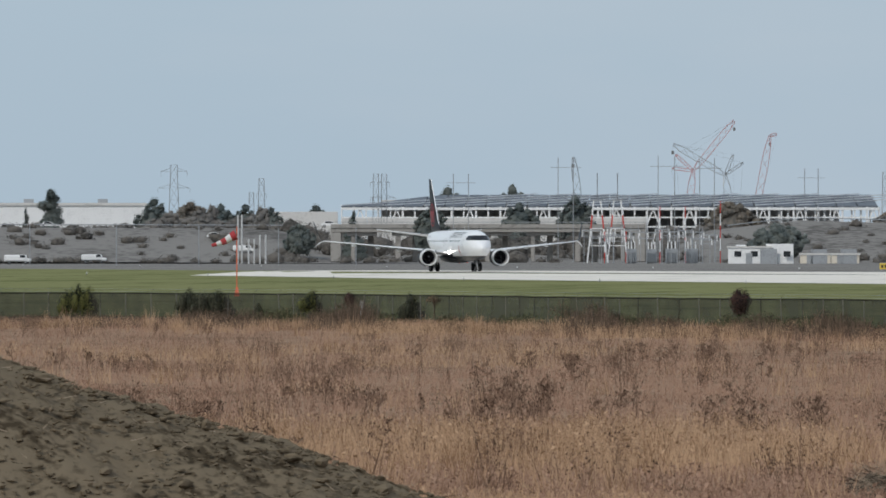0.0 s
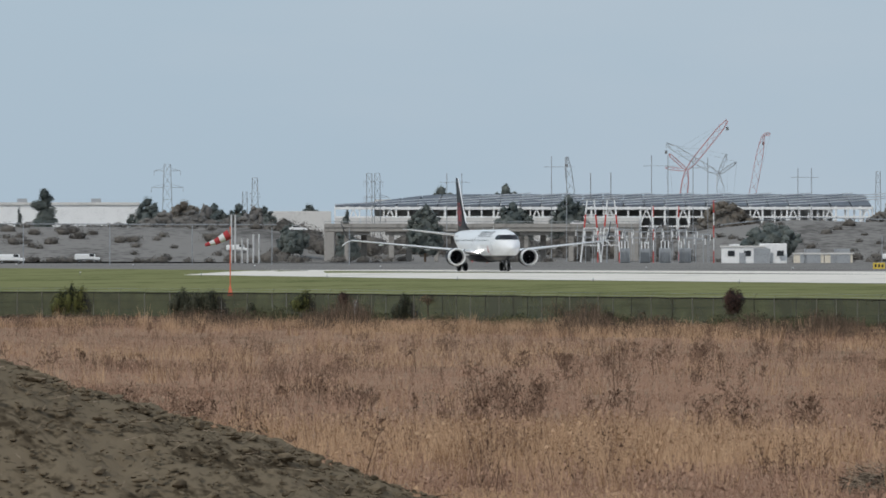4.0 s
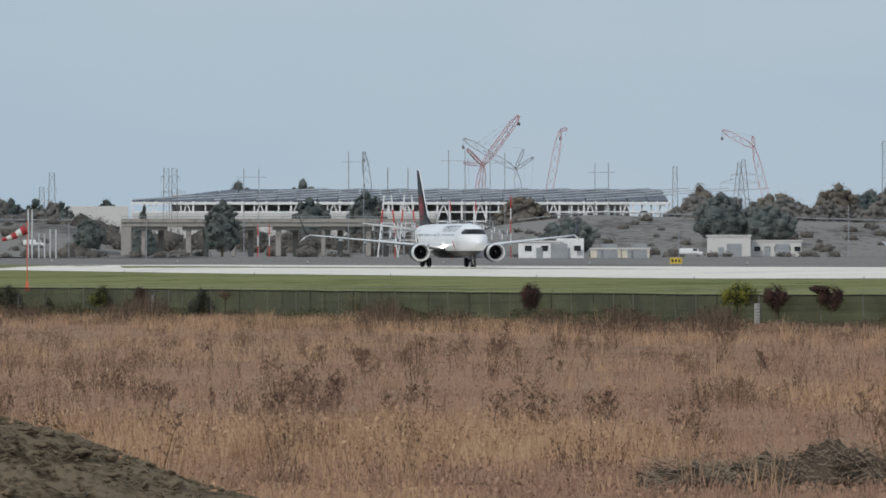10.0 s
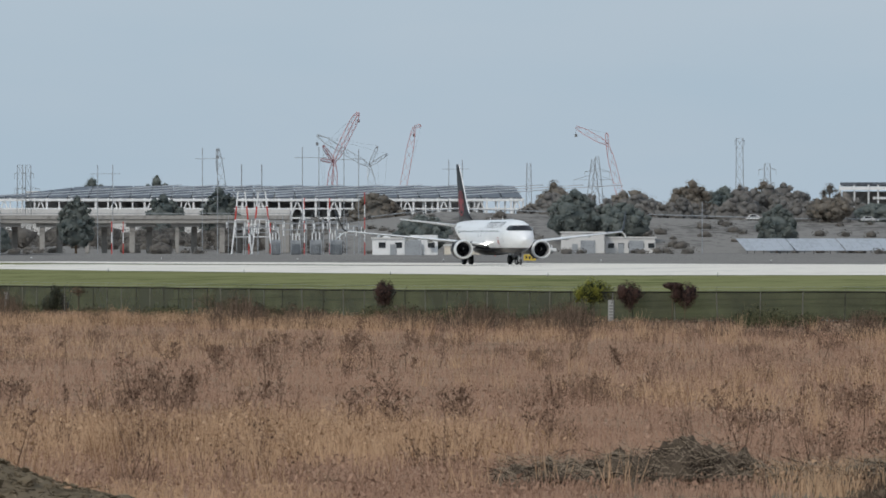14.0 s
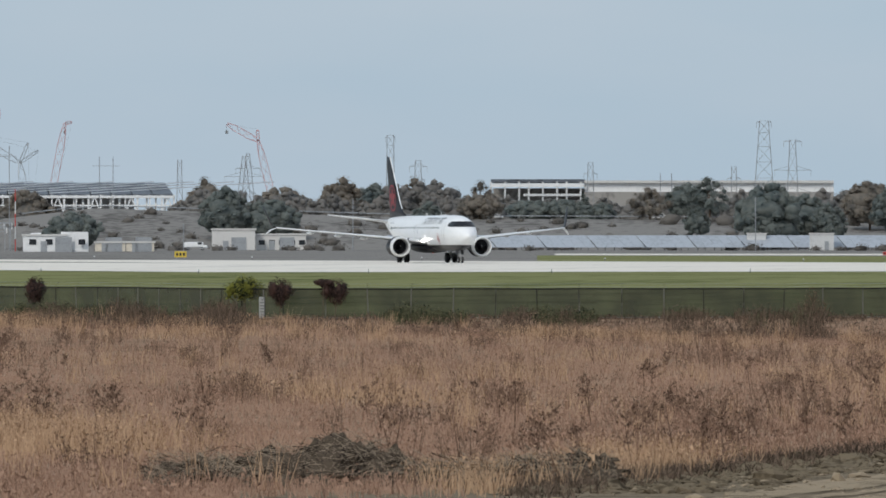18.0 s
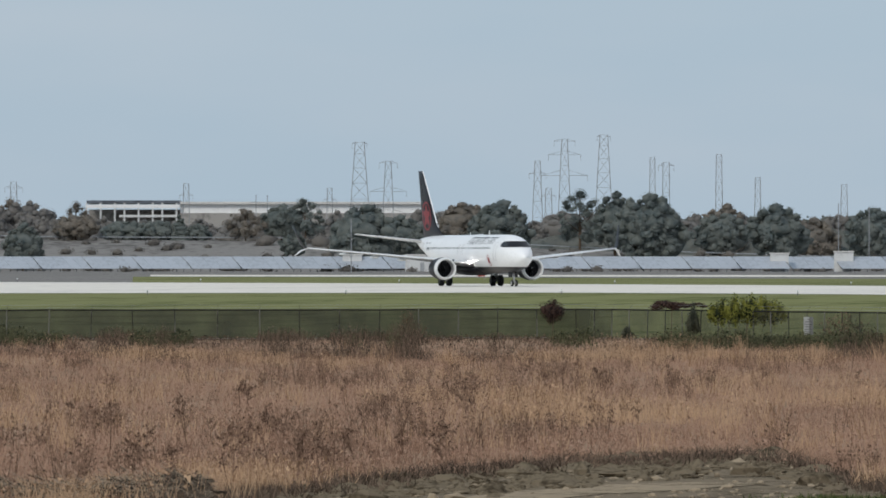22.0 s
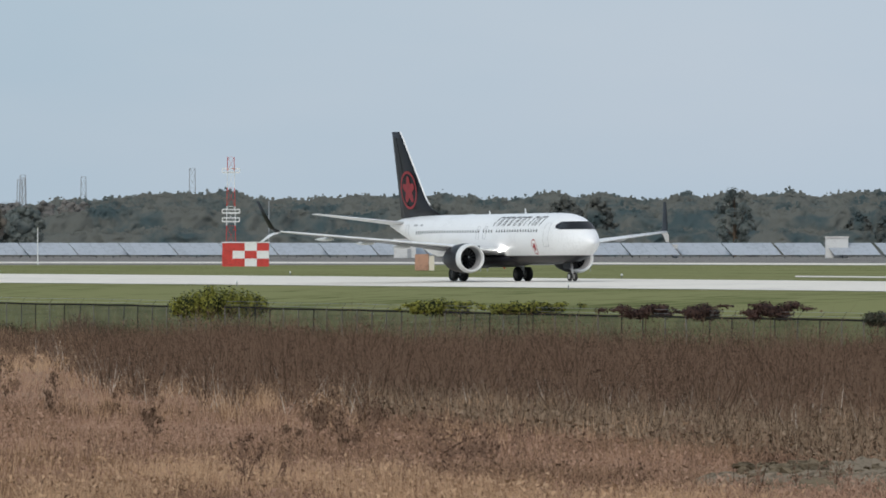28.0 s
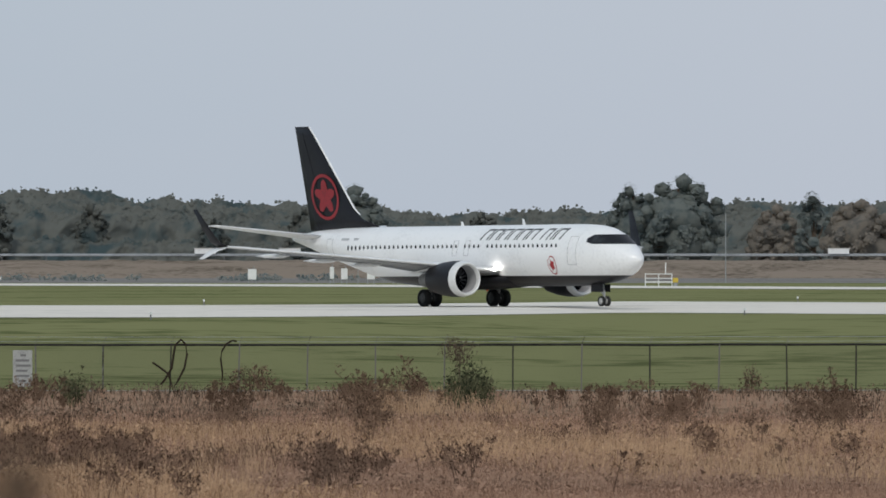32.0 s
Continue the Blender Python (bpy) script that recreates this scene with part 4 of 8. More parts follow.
def crane(dist, points, arms, mat, label, body=True):
    """A crawler crane: boom points and stay arms as (bearing, height) in the plane across the view."""
    b0 = points[0][0]
    base = far_z(b0, dist)
    ob = holder("crawler_crane", facing(b0, dist, base), label, "crane", "cranes on the building site")

    def at(p):
        return Vector((math.tan(radians(p[0] - b0)) * dist, 0, p[1] - base))
    foot = at((b0, base + 3.2))
    if body:
        box("crane_body", (7, 5, 3.2), (0, 0, 2.6), mat, ob, bevel=.2)
        for s in (-1, 1):
            box("crawler_track", (8.5, 1.2, 1.6), (0, s * 2.6, 0.8), M_BLACK, ob, bevel=.3)
    prev = foot
    for k, p in enumerate(points[1:]):
        q = at(p)
        rods("boom", lattice_boom(prev, q, 2.2 if k == 0 else 1.8), mat, ob, "lattice boom")
        prev = q
    mid = at(points[1])
    for p in arms:
        rods("stay_arm", lattice_boom(mid, at(p), .9), mat, ob)
        rods("stay_rope", [(at(p), prev if len(points) > 2 else mid, 0.025), (at(p), foot, 0.025)], M_DARK_STEEL, ob)
    rods("hoist_rope", [(prev, prev + Vector((0, 0, -2.2)), 0.05)], M_DARK_STEEL, ob)
    box("hook_block", (.8, .5, 1.0), prev + Vector((0, 0, -2.7)), M_DARK_STEEL, ob)
    return ob


def wall_box(name, b0, b1, dist, z0, z1, depth, mat, parent=None, label="", turn=0):
    """A block whose front runs from one bearing to another."""
    a, c = polar(b0, dist, z0), polar(b1, dist, z0)
    w = (c - a).length
    mid = (a + c) / 2
    bm = bmesh.new()
    r = bmesh.ops.create_cube(bm, size=1.0)
    bmesh.ops.scale(bm, vec=(w, depth, z1 - z0), verts=r["verts"])
    bmesh.ops.translate(bm, vec=(0, depth / 2, (z1 - z0) / 2), verts=r["verts"])
    bmesh.ops.bevel(bm, geom=bm.edges[:], offset=0.08, segments=1, affect="EDGES")
    ob = part(name, bm, mat, parent, label)
    ob.matrix_basis = pose(mid.x, mid.y, z0, 0, 0, -(b0 + b1) / 2 + turn)
    return ob


FACTORY_D = 3050


def build_factory():
    """A very long hall under construction: dark roof deck on white steel, pale wall panels to the west."""
    D = FACTORY_D
    b0, b1, bw = -0.570, 2.455, 1.022
    top, eave = 19.631, 15.733
    hall = holder("factory_hall", facing((b0 + b1) / 2, D, -0.06), "long factory hall under construction, dark roof on white steel", "building")

    def X(b):
        return math.tan(radians(b - (b0 + b1) / 2)) * D
    x0, x1, xw = X(b0), X(b1), X(bw)
    # roof deck: low pitched bays, each a part
    n = 26
    for k in range(n):
        xa, xb = x0 + (x1 - x0) * k / n, x0 + (x1 - x0) * (k + 1) / n - 0.4
        rise = [min(1.0, (x - x0) / 28.0) for x in (xa, xb)]
        za, zb = (eave + 0.2 + (top - eave) * (0.12 + .88 * q) for q in rise)
        vs = [(xa, -1, eave + .3), (xb, -1, eave + .3), (xb, 90, zb), (xa, 90, za), (xa, -1, eave - .5), (xb, -1, eave - .5), (xb, 90, zb - .8), (xa, 90, za - .8)]
        polymesh("roof_bay", vs, ((0, 1, 2, 3), (4, 7, 6, 5), (0, 4, 5, 1), (1, 5, 6, 2), (2, 6, 7, 3), (3, 7, 4, 0)), M_ROOF, hall)
        if k % 2 == 0 and k < n - 3:
            xe, ze = xa + 58, eave + .2 + (top - eave) * (0.12 + .88 * min(1.0, (xa + 58 - x0) / 28.0))
            rods("roof_rib", [((xa, -1.1, eave + .5), (xe, 89, ze + .3), .2)], M_WHITE, hall)
    for g in (.3, .62):
        rods("purlin", [((x0 + 30, 89 * g, eave + (top - eave) * g + .75), (x1, 89 * g, eave + (top - eave) * g + .75), .16)], M_STEEL, hall)
    rods("eave_beam", [((x0, -1.4, eave - .6), (x1, -1.4, eave - .6), .55)], M_WHITE, hall)
    # columns and bracing along the front
    m = 44
    for k in range(m + 1):
        x = x0 + (x1 - x0) * k / m
        rods("column", [((x, -1.2, 0), (x, -1.2, eave), .42 if k % 2 else .3)], M_WHITE, hall)
        if k < m and k % 3 == 1:
            xn = x0 + (x1 - x0) * (k + 1) / m
            rods("brace", [((x, -1.2, eave - 5.5), ((x + xn) / 2, -1.2, eave - .6), .28), ((xn, -1.2, eave - 5.5), ((x + xn) / 2, -1.2, eave - .6), .28)], M_WHITE, hall)
    for z in (eave - 3.2, eave - 6.0):
        rods("girt", [((x0, -1.1, z), (x1, -1.1, z), .3)], M_WHITE, hall)
    for k in range(12):
        x = x1 - 30 + 30 * k / 11
        rods("column", [((x, 0, 0), (x, 0, eave), .4)], M_WHITE, hall)
    # inside: a grid of columns and a back wall far behind
    box("back_wall", (x1 - x0 - 20, 1, top - 1.4), ((x0 + x1) / 2, 88, (top - 1.4) / 2), M_PANEL_WALL, hall)
    # wall panels on the west half
    zc = 12.3
    k = 0
    x = x0
    while x < xw:
        w = 7.6
        box("wall_panel", (w - .12, .5, zc), (x + w / 2, -1.9, zc / 2), M_PANEL_WALL, hall)
        x += w
        k += 1
    # low annexe further west
    annexe = wall_box("annexe_building", -0.974, -0.592, D - 40, -0.06, 14.060, 30, M_PANEL_WALL)
    tagged(annexe, "low pale flat-roofed annexe beside the factory", "building")


def warehouse(b0, b1, dist, top, label, doors=5, mat=None):
    ob = holder("warehouse", facing((b0 + b1) / 2, dist, -0.06), label, "building", "warehouses")
    w = 2 * math.tan(radians((b1 - b0) / 2)) * dist
    h = top + .06
    box("wall", (w, 40, h), (0, 20, h / 2), mat or M_WHITE, ob, bevel=.1)
    box("parapet", (w + .6, 41, .8), (0, 20, h + .2), M_PANEL_WALL, ob)
    for k in range(doors):
        x = -w / 2 + w * (k + .7) / doors
        box("dock_door", (w / doors * .35, .3, min(5, h * .4)), (x, -.1, min(5, h * .4) / 2), M_DARK_STEEL, ob)
    for k in range(3):
        box("roof_unit", (3, 3, 1.4), (-w * .35 + w * .33 * k, 12, h + 1.1), M_STEEL, ob)
    return ob


def small_building(b0, b1, dist, top, depth, mat, label, windows=3, step=0.0, base=None):
    base = far_z((b0 + b1) / 2, dist) if base is None else base
    ob = holder("utility_building", facing((b0 + b1) / 2, dist, base), label, "building", "utility buildings")
    w = 2 * math.tan(radians((b1 - b0) / 2)) * dist
    h = top - base
    box("wall", (w * (1 - step), depth, h * (.82 if step else 1)), (-w * step / 2, depth / 2, h * (.41 if step else .5)), mat, ob, bevel=.08)
    if step:
        box("wall", (w * step * 1.2, depth * .8, h), (w * (.5 - step * .6), depth / 2, h / 2), mat, ob, bevel=.08)
    box("roof_edge", (w * (1 - step) + .5, depth + .5, .35), (-w * step / 2, depth / 2, h * (.82 if step else 1) + .1), M_PANEL_WALL, ob)
    for k in range(windows):
        box("window", (1.4, .12, 1.1), (-w / 2 + w * (k + .6) / windows, -.06, h * .5), M_GLASS, ob)
    box("door", (1.3, .14, 2.2), (-w * .18, -.07, 1.1), M_STEEL, ob)
    box("roller_door", (3.4, .14, 3.0), (w * .12, -.07, 1.5), M_STEEL, ob)
    return ob


def build_bridge():
    D = 2380
    b0, b1 = -0.633, 1.140
    z0, z1 = 6.964, 8.022
    ob = holder("overpass_bridge", facing((b0 + b1) / 2, D, -0.06), "concrete road overpass on paired columns", "bridge")
    w = 2 * math.tan(radians((b1 - b0) / 2)) * D
    box("deck", (w, 12, z1 - z0), (0, 6, (z0 + z1) / 2), M_BRIDGE, ob, bevel=.1)
    box("parapet", (w, .4, .9), (0, -.1, z1 + .4), M_BRIDGE, ob)
    rods("hand_rail", [((-w / 2, -.2, z1 + 1.3), (w / 2, -.2, z1 + 1.3), .1)], M_STEEL, ob)
    for k in range(7):
        x = -w / 2 + w * (k + .5) / 7
        box("column", (1.3 if k % 2 else 1.0, 1.4, z0), (x, 2.0, z0 / 2), M_BRIDGE, ob, bevel=.15)
        box("column", (1.4, 1.6, z0), (x + 4, 9.0, z0 / 2), M_BRIDGE, ob, bevel=.15)
        box("pier_cap", (7, 10, .8), (x + 2, 6, z0 - .4), M_BRIDGE, ob, bevel=.1)
    for s in (-1, 1):
        box("abutment", (2.5, 12, z0), (s * (w / 2 - 1.25), 6, z0 / 2), M_BRIDGE, ob, bevel=.2)


def build_substation():
    """A switchyard: steel gantries, busbar posts with insulators, transformers."""
    D = 2150
    b0, b1 = 0.815, 1.521
    z1 = 7.288
    r = rng(5)
    for k in range(16):
        b = b0 + (b1 - b0) * (k + .5) / 16
        h = z1 * r.uniform(.7, 1.2) + .06
        ob = holder("switchyard_gantry", facing(b, D + r.uniform(-12, 25), -0.06), "grey steel switchyard gantry with insulators", "gantry", "switchyard gantries")
        w = r.uniform(2.4, 4.0)
        for s in (-1, 1):
            rods("gantry_leg", [((s * w / 2, 0, 0), (s * w / 2, 0, h), .1)], M_STEEL, ob)
        rods("gantry_beam", [((-w / 2 - .4, 0, h * .86), (w / 2 + .4, 0, h * .86), .16), ((-w / 2, 0, h * .7), (w / 2, 0, h * .7), .08)], M_STEEL, ob)
        for s in (-.6, 0, .6):
            rods("insulator", [((s * w, 0, h * .86), (s * w, 0, h * .86 - 1.3), .12)], M_WHITE, ob, "pale insulator string", 6)
    for k in range(4):
        b = b0 + (b1 - b0) * (.35 + .16 * k)
        ob = holder("transformer", facing(b, D - 8 + 5 * k, -0.06), "grey transformer with cooling fins and bushings", "transformer", "transformers")
        w, h = r.uniform(2.2, 3.4), r.uniform(2.0, 3.2)
        box("tank", (w, 2.4, h), (0, 0, h / 2), M_STEEL, ob, bevel=.12)
        for i in range(5):
            box("cooling_fin", (.12, .6, h * .7), (-w / 2 + w * (i + .5) / 5, -1.5, h * .45), M_STEEL, ob)
        for s in (-1, 0, 1):
            rods("bushing", [((s * w * .3, 0, h), (s * w * .3, 0, h + 1.5), .14)], M_WHITE, ob, "pale bushing", 6)


def ab_tower(bearing, dist, top, label="red and white banded approach mast on splayed legs"):
    base = -0.06
    h = top - base
    ob = holder("banded_mast", facing(bearing, dist, base), label, "mast", "banded masts")
    w = h * .105
    for k, (f, g) in enumerate(((0, .18), (.18, .36), (.36, .5), (.5, .66))):
        for s in (-1, 1):
            tube("leg_section", [(s * w * (1 - f), 0, h * f), (s * w * (1 - g), 0, h * g)], .17, (M_WHITE, M_WHITE, M_RED, M_WHITE)[k], ob, ("white section", "white section", "red section", "white section")[k], 8)
        rods("tie_bar", [((-w * (1 - g), 0, h * g), (w * (1 - g), 0, h * g), .14)], M_WHITE, ob)
    rods("rod", [((0, 0, h * .66), (0, 0, h * .94), .13)], M_DARK_STEEL, ob)
    rods("platform", [((-w * .6, 0, h * .66), (w * .6, 0, h * .66), .22)], M_STEEL, ob)
    return ob


build_factory()
warehouse(-2.939, -1.674, 3050, 16.242, "long white flat-roofed warehouse", 8)
build_bridge()
build_substation()
for b, top in ((0.869, 20.992), (0.983, 20.992)):
    ab_tower(b, 2250, top)
small_building(1.605, 1.974, 2080, 4.025, 9, M_WHITE, "white flat-roofed utility building with roller doors", 4, .35)
small_building(2.011, 2.182, 2120, 1.822, 6, M_CREAM, "cream low storage shed", 0)
small_building(2.186, 2.344, 2120, 1.822, 6, M_CREAM, "cream low storage shed", 0)
small_building(2.668, 2.913, 2350, 4.707, 16, M_PANEL_WALL, "grey-white sloped-roof maintenance shed", 1)
small_building(2.916, 3.199, 2355, 3.534, 14, M_PANEL_WALL, "grey-white annexe with a band of dark windows", 5)
# the second plant to the east, with its very long pale roof
wall = holder("far_plant", facing(5.402, 3350, -0.06), "very long pale plant with a white roof on the skyline", "building")


def build_far_plant():
    c, D = 5.402, 3350

    def X(b):
        return math.tan(radians(b - c)) * D
    xa, xb, xc = X(4.240), X(4.766), X(6.171)
    z1, z0 = 21.328, 17.978
    box("roof", (xc - xb, 60, .8), ((xb + xc) / 2, 30, z1), M_PANEL_WALL, wall)
    box("wall", (xc - xb, 1, z1 - z0), ((xb + xc) / 2, 2, (z1 + z0) / 2), M_WHITE, wall, "pale upper wall")
    box("plinth_wall", (xc - xb, 1, z0), ((xb + xc) / 2, 1.5, z0 / 2), M_BRIDGE, wall, "grey lower wall")
    box("roof", (xb - xa, 60, 1), ((xa + xb) / 2, 30, z1 + .3), M_ROOF, wall, "dark roof deck")
    for k in range(8):
        x = xa + (xb - xa) * (k + .12 * (k % 3)) / 7.4
        rods("column", [((x, 0, 0), (x, 0, z1), .4)], M_PALE_METAL, wall)
    box("fascia", (xb - xa, .5, 1.2), ((xa + xb) / 2, -.4, z1 - 1.2), M_WHITE, wall)
    box("fascia", ((xb - xa) * .62, .5, .8), (xa + (xb - xa) * .66, -.4, z0 - 1), M_PALE_METAL, wall)
    box("back_wall", (xb - xa, .5, z1 - 2), ((xa + xb) / 2, 40, (z1 - 2) / 2), M_BRIDGE, wall)


build_far_plant()

# cranes
CR = 3200
slewing_crane = crane(CR, [(1.356, 0), (1.410, 27.647), (1.640, 43.4)],
      [(1.309, 32.767), (1.288, 28.394)], M_CRANE, "red crawler crane with a raised luffing jib")
crane(CR - 30, [(1.646, 0), (1.589, 26.083), (1.294, 35.718)],
      [(1.635, 32.411), (1.691, 29.958)], M_STEEL, "grey crawler crane with a lowered jib")
crane(CR + 20, [(1.724, 0), (1.841, 38.882)], [(1.880, 39.380)], M_CRANE, "red crawler crane with one steep boom, haze in its colour")
crane(CR + 40, [(0.797, 0), (0.734, 32.234)], [], M_DARK_STEEL, "dark crawler crane with a short boom")
crane(CR, [(3.063, 0), (2.930, 33.2), (2.752, 38.7)], [(2.925, 36.8)], M_CRANE, "red crawler crane with a bent jib, haze in its colour")

# pylons and line poles
# bearing, distance, top, width at the foot and the head, arms
PYLONS_WEST = [
    (-1.515, 3500, 32.016, 4.5, 2.2, ((.75, 5.5), (.93, 4.5))),
    (-1.022, 3700, 28.746, 3.4, 1.8, ((.8, 1.8),)),
    (-1.079, 3700, 23.607, 2.6, 1.6, ()),
    (-0.378, 3000, 25.199, 1.9, 1.5, ((.72, 1.6), (.9, 1.6))),
    (-0.332, 3004, 25.199, 1.9, 1.5, ((.72, 3.4), (.9, 1.6))),
    (2.487, 3600, 30.269, 2.6, 1.4, ()),
    (2.849, 2650, 24.077, 6.5, .8, ((.78, 5.0), (.6, 3.0))),
    (2.872, 2650, 24.839, 6.0, .8, ((.84, 3.2),)),
    (3.674, 3400, 37.092, 3.0, 2.2, ((.98, 1.6),)),
    (3.830, 3000, 25.569, 3.4, 1.6, ((.93, 2.6), (.78, 2.0))),
]
PYLONS_BY_THE_PLANT = [
    (4.801, 3300, 27.286, 2.8, 1.6, ((.86, 2.2),)),
    (5.609, 3300, 25.820, 2.6, 1.5, ((.85, 2.2),)),
    (5.778, 3000, 37.235, 8.0, 2.6, ((.99, 2.2),)),
    (5.939, 2900, 30.666, 4.5, 1.6, ((.72, 5.2), (.5, 7.0), (.985, 2.6))),
    (6.780, 3100, 32.738, 4.4, 1.6, ((.88, 2.6),)),
    (6.842, 3000, 23.736, 3.4, 1.6, ((.9, 2.2),)),
    (6.932, 2900, 36.970, 5.0, 1.6, ((.72, 6.6), (.88, 4.6), (.985, 3.0))),
    (7.153, 3100, 40.574, 7.0, 2.4, ((.99, 2.0),)),
    (7.504, 2900, 30.373, 2.4, 1.8, ((.97, 2.2),)),
]
PYLONS_MIDDLE = [
    (7.427, 4200, 44.756, 3.0, 2.0, ()),
    (7.802, 4200, 45.923, 3.6, 2.2, ()),
    (8.020, 4200, 36.411, 3.6, 2.0, ()),
    (8.506, 4200, 33.572, 4.0, 2.2, ()),
    (8.965, 4200, 32.638, 3.6, 2.0, ()),
    (9.391, 4200, 34.505, 4.0, 2.2, ((.96, 2.0),)),
    (9.789, 4300, 33.108, 3.6, 2.0, ()),
    (10.151, 4200, 31.705, 4.0, 2.2, ()),
    (10.492, 4300, 31.774, 3.2, 2.0, ()),
]
PYLONS_EAST = [
    (11.105, 4300, 35.357, 4.0, 2.2, ()),
    (10.134, 4400, 31.229, 3.6, 2.0, ()),
    (10.149, 4400, 31.767, 3.2, 2.0, ()),
]
for b, d, top, w0, w1, arms in PYLONS_WEST + PYLONS_BY_THE_PLANT + PYLONS_MIDDLE + PYLONS_EAST:
    lattice_tower(b, d, top, w0, w1, arms)
for b, d, top, gap in ((0.101, 2300, 19.989, 3.4), (0.691, 2350, 24.277, 3.5), (1.258, 2350, 24.538, 3.8),
                       (1.487, 2350, 24.016, 3.4), (2.074, 2700, 24.327, 3.6), (5.226, 2700, 19.853, 3.0),
                       (5.484, 2700, 16.943, 2.0)):
    mast_pair(b, d, top, gap)
for b, d, top, k in ((1.562, 2160, 13.189, 5), (1.222, 2180, 12.073, 5), (1.365, 2180, 12.073, 5), (0.910, 2200, 6.779, 3), (1.031, 2200, 6.779, 3), (0.202, 2250, 7.131, 3), (0.138, 2250, 7.131, 3)):
    single_pole(b, d, top, None, "red and white banded pole by the switchyard", bands=k)
for b, d, top in ((-2.326, 1900, 7.517), (-1.839, 1900, 7.728), (-1.375, 1900, 7.306), (-0.926, 1900, 6.883), (-0.490, 1900, 6.883),
                  (2.509, 1900, 5.417), (3.463, 2400, 11.969), (5.730, 2250, 11.777), (7.247, 2500, 11.909), (7.304, 2500, 11.909),
                  (8.474, 2450, 16.085), (8.646, 2450, 15.404), (24.175, 1500, 10.212), (11.536, 1800, 10.789)):
    single_pole(b, d, top)

for b, top in ((-1.155, 10.760), (-1.133, 10.760), (-1.095, 5.696), (-1.063, 5.696), (-1.031, 6.638), (-0.999, 6.638)):
    single_pole(b, 2120, top - .7, M_PALE_METAL, "stout white approach light post", r=.19)

# trees, one by one, across the west and the middle
# bearing, distance, top, width, shape, autumn
TREES_BY_THE_WAREHOUSE = [
    (-2.214, 2600, 18.029, 4.4, "tall", 0),
    (-2.348, 2700, 13.811, 3.0, "conifer", 0),
    (-1.620, 2700, 17.111, 8.5, "round", 0),
    (-1.413, 2750, 16.457, 10, "round", 1),
    (-1.238, 2800, 15.615, 9, "round", 0),
    (-1.127, 2800, 15.615, 7, "round", 0),
    (-0.968, 2850, 15.050, 7, "round", 0),
    (-0.713, 3200, 17.431, 9, "round", 0),
    (-0.507, 2420, 12.007, 5.0, "conifer", 0),
    (-0.808, 2430, 9.210, 6.5, "round", 0),
    (-0.063, 2330, 13.351, 7.0, "round", 0),
    (0.433, 2700, 15.611, 9.5, "round", 0),
    (0.742, 2700, 17.711, 8.5, "round", 0),
    (0.051, 3600, 25.848, 12, "round", 0),
]
TREES_BY_THE_BRIDGE = [
    (0.394, 3600, 26.248, 12, "round", 0),
    (1.622, 2700, 16.361, 11, "round", 1),
    (1.889, 2380, 9.358, 9.5, "round", 0),
    (2.614, 2900, 20.436, 9, "sparse", 1),
    (2.746, 2440, 15.497, 9, "round", 0),
    (2.993, 2440, 12.368, 10.5, "round", 0),
    (2.649, 2700, 17.315, 13, "round", 1),
    (3.086, 2750, 17.276, 14, "round", 1),
    (3.377, 2750, 19.874, 11, "round", 1),
    (3.567, 2800, 18.316, 12, "round", 0),
    (3.827, 2750, 19.861, 8, "round", 1),
    (3.882, 2420, 11.848, 7, "round", 0),
    (4.180, 2600, 17.780, 7.5, "sparse", 1),
    (4.177, 2500, 13.736, 8, "round", 1),
]
TREES_BY_THE_PLANT = [
    (4.463, 2550, 12.394, 9, "round", 0),
    (4.638, 2550, 12.677, 8, "round", 0),
    (4.766, 2550, 13.952, 5, "conifer", 0),
    (4.861, 2550, 11.827, 5, "round", 0),
    (5.135, 2500, 15.541, 7.5, "sparse", 1),
    (5.338, 2520, 16.762, 8, "round", 0),
    (5.472, 2500, 18.041, 8.5, "sparse", 0),
    (5.402, 2450, 10.388, 4.5, "round", 0),
    (5.794, 2420, 16.573, 12, "round", 0),
    (6.006, 2440, 13.882, 9, "round", 0),
    (6.149, 2430, 11.407, 6, "round", 0),
    (6.373, 2480, 17.160, 10, "round", 1),
    (6.556, 2450, 17.516, 11, "round", 0),
    (7.018, 2500, 20.314, 9, "sparse", 0),
]
TREES_BY_THE_PYLONS = [
    (7.216, 2480, 19.624, 8, "round", 0),
    (7.420, 2430, 19.100, 13, "round", 0),
    (7.818, 2600, 17.400, 10, "round", 1),
    (8.139, 2450, 16.595, 11, "round", 0),
    (7.808, 2550, 14.746, 10, "round", 0),
    (8.333, 2600, 13.823, 10, "round", 1),
    (8.688, 2480, 16.074, 11, "round", 0),
    (8.940, 2520, 17.267, 6, "sparse", 0),
    (9.288, 2500, 15.902, 10, "round", 0),
    (9.506, 2600, 14.870, 9, "round", 1),
    (9.872, 2450, 16.576, 11, "round", 1),
    (10.142, 2550, 13.081, 9, "round", 0),
    (23.908, 2300, 23.183, 17, "round", 0),
    (23.654, 2350, 21.666, 10, "round", 0),
]
TREES_BY_THE_WOOD = [
    (24.671, 2300, 19.222, 10, "sparse", 0),
    (24.926, 2250, 17.367, 14, "round", 1),
    (22.094, 2600, 23.401, 16, "round", 0),
    (14.159, 2550, 17.618, 10, "sparse", 0),
]
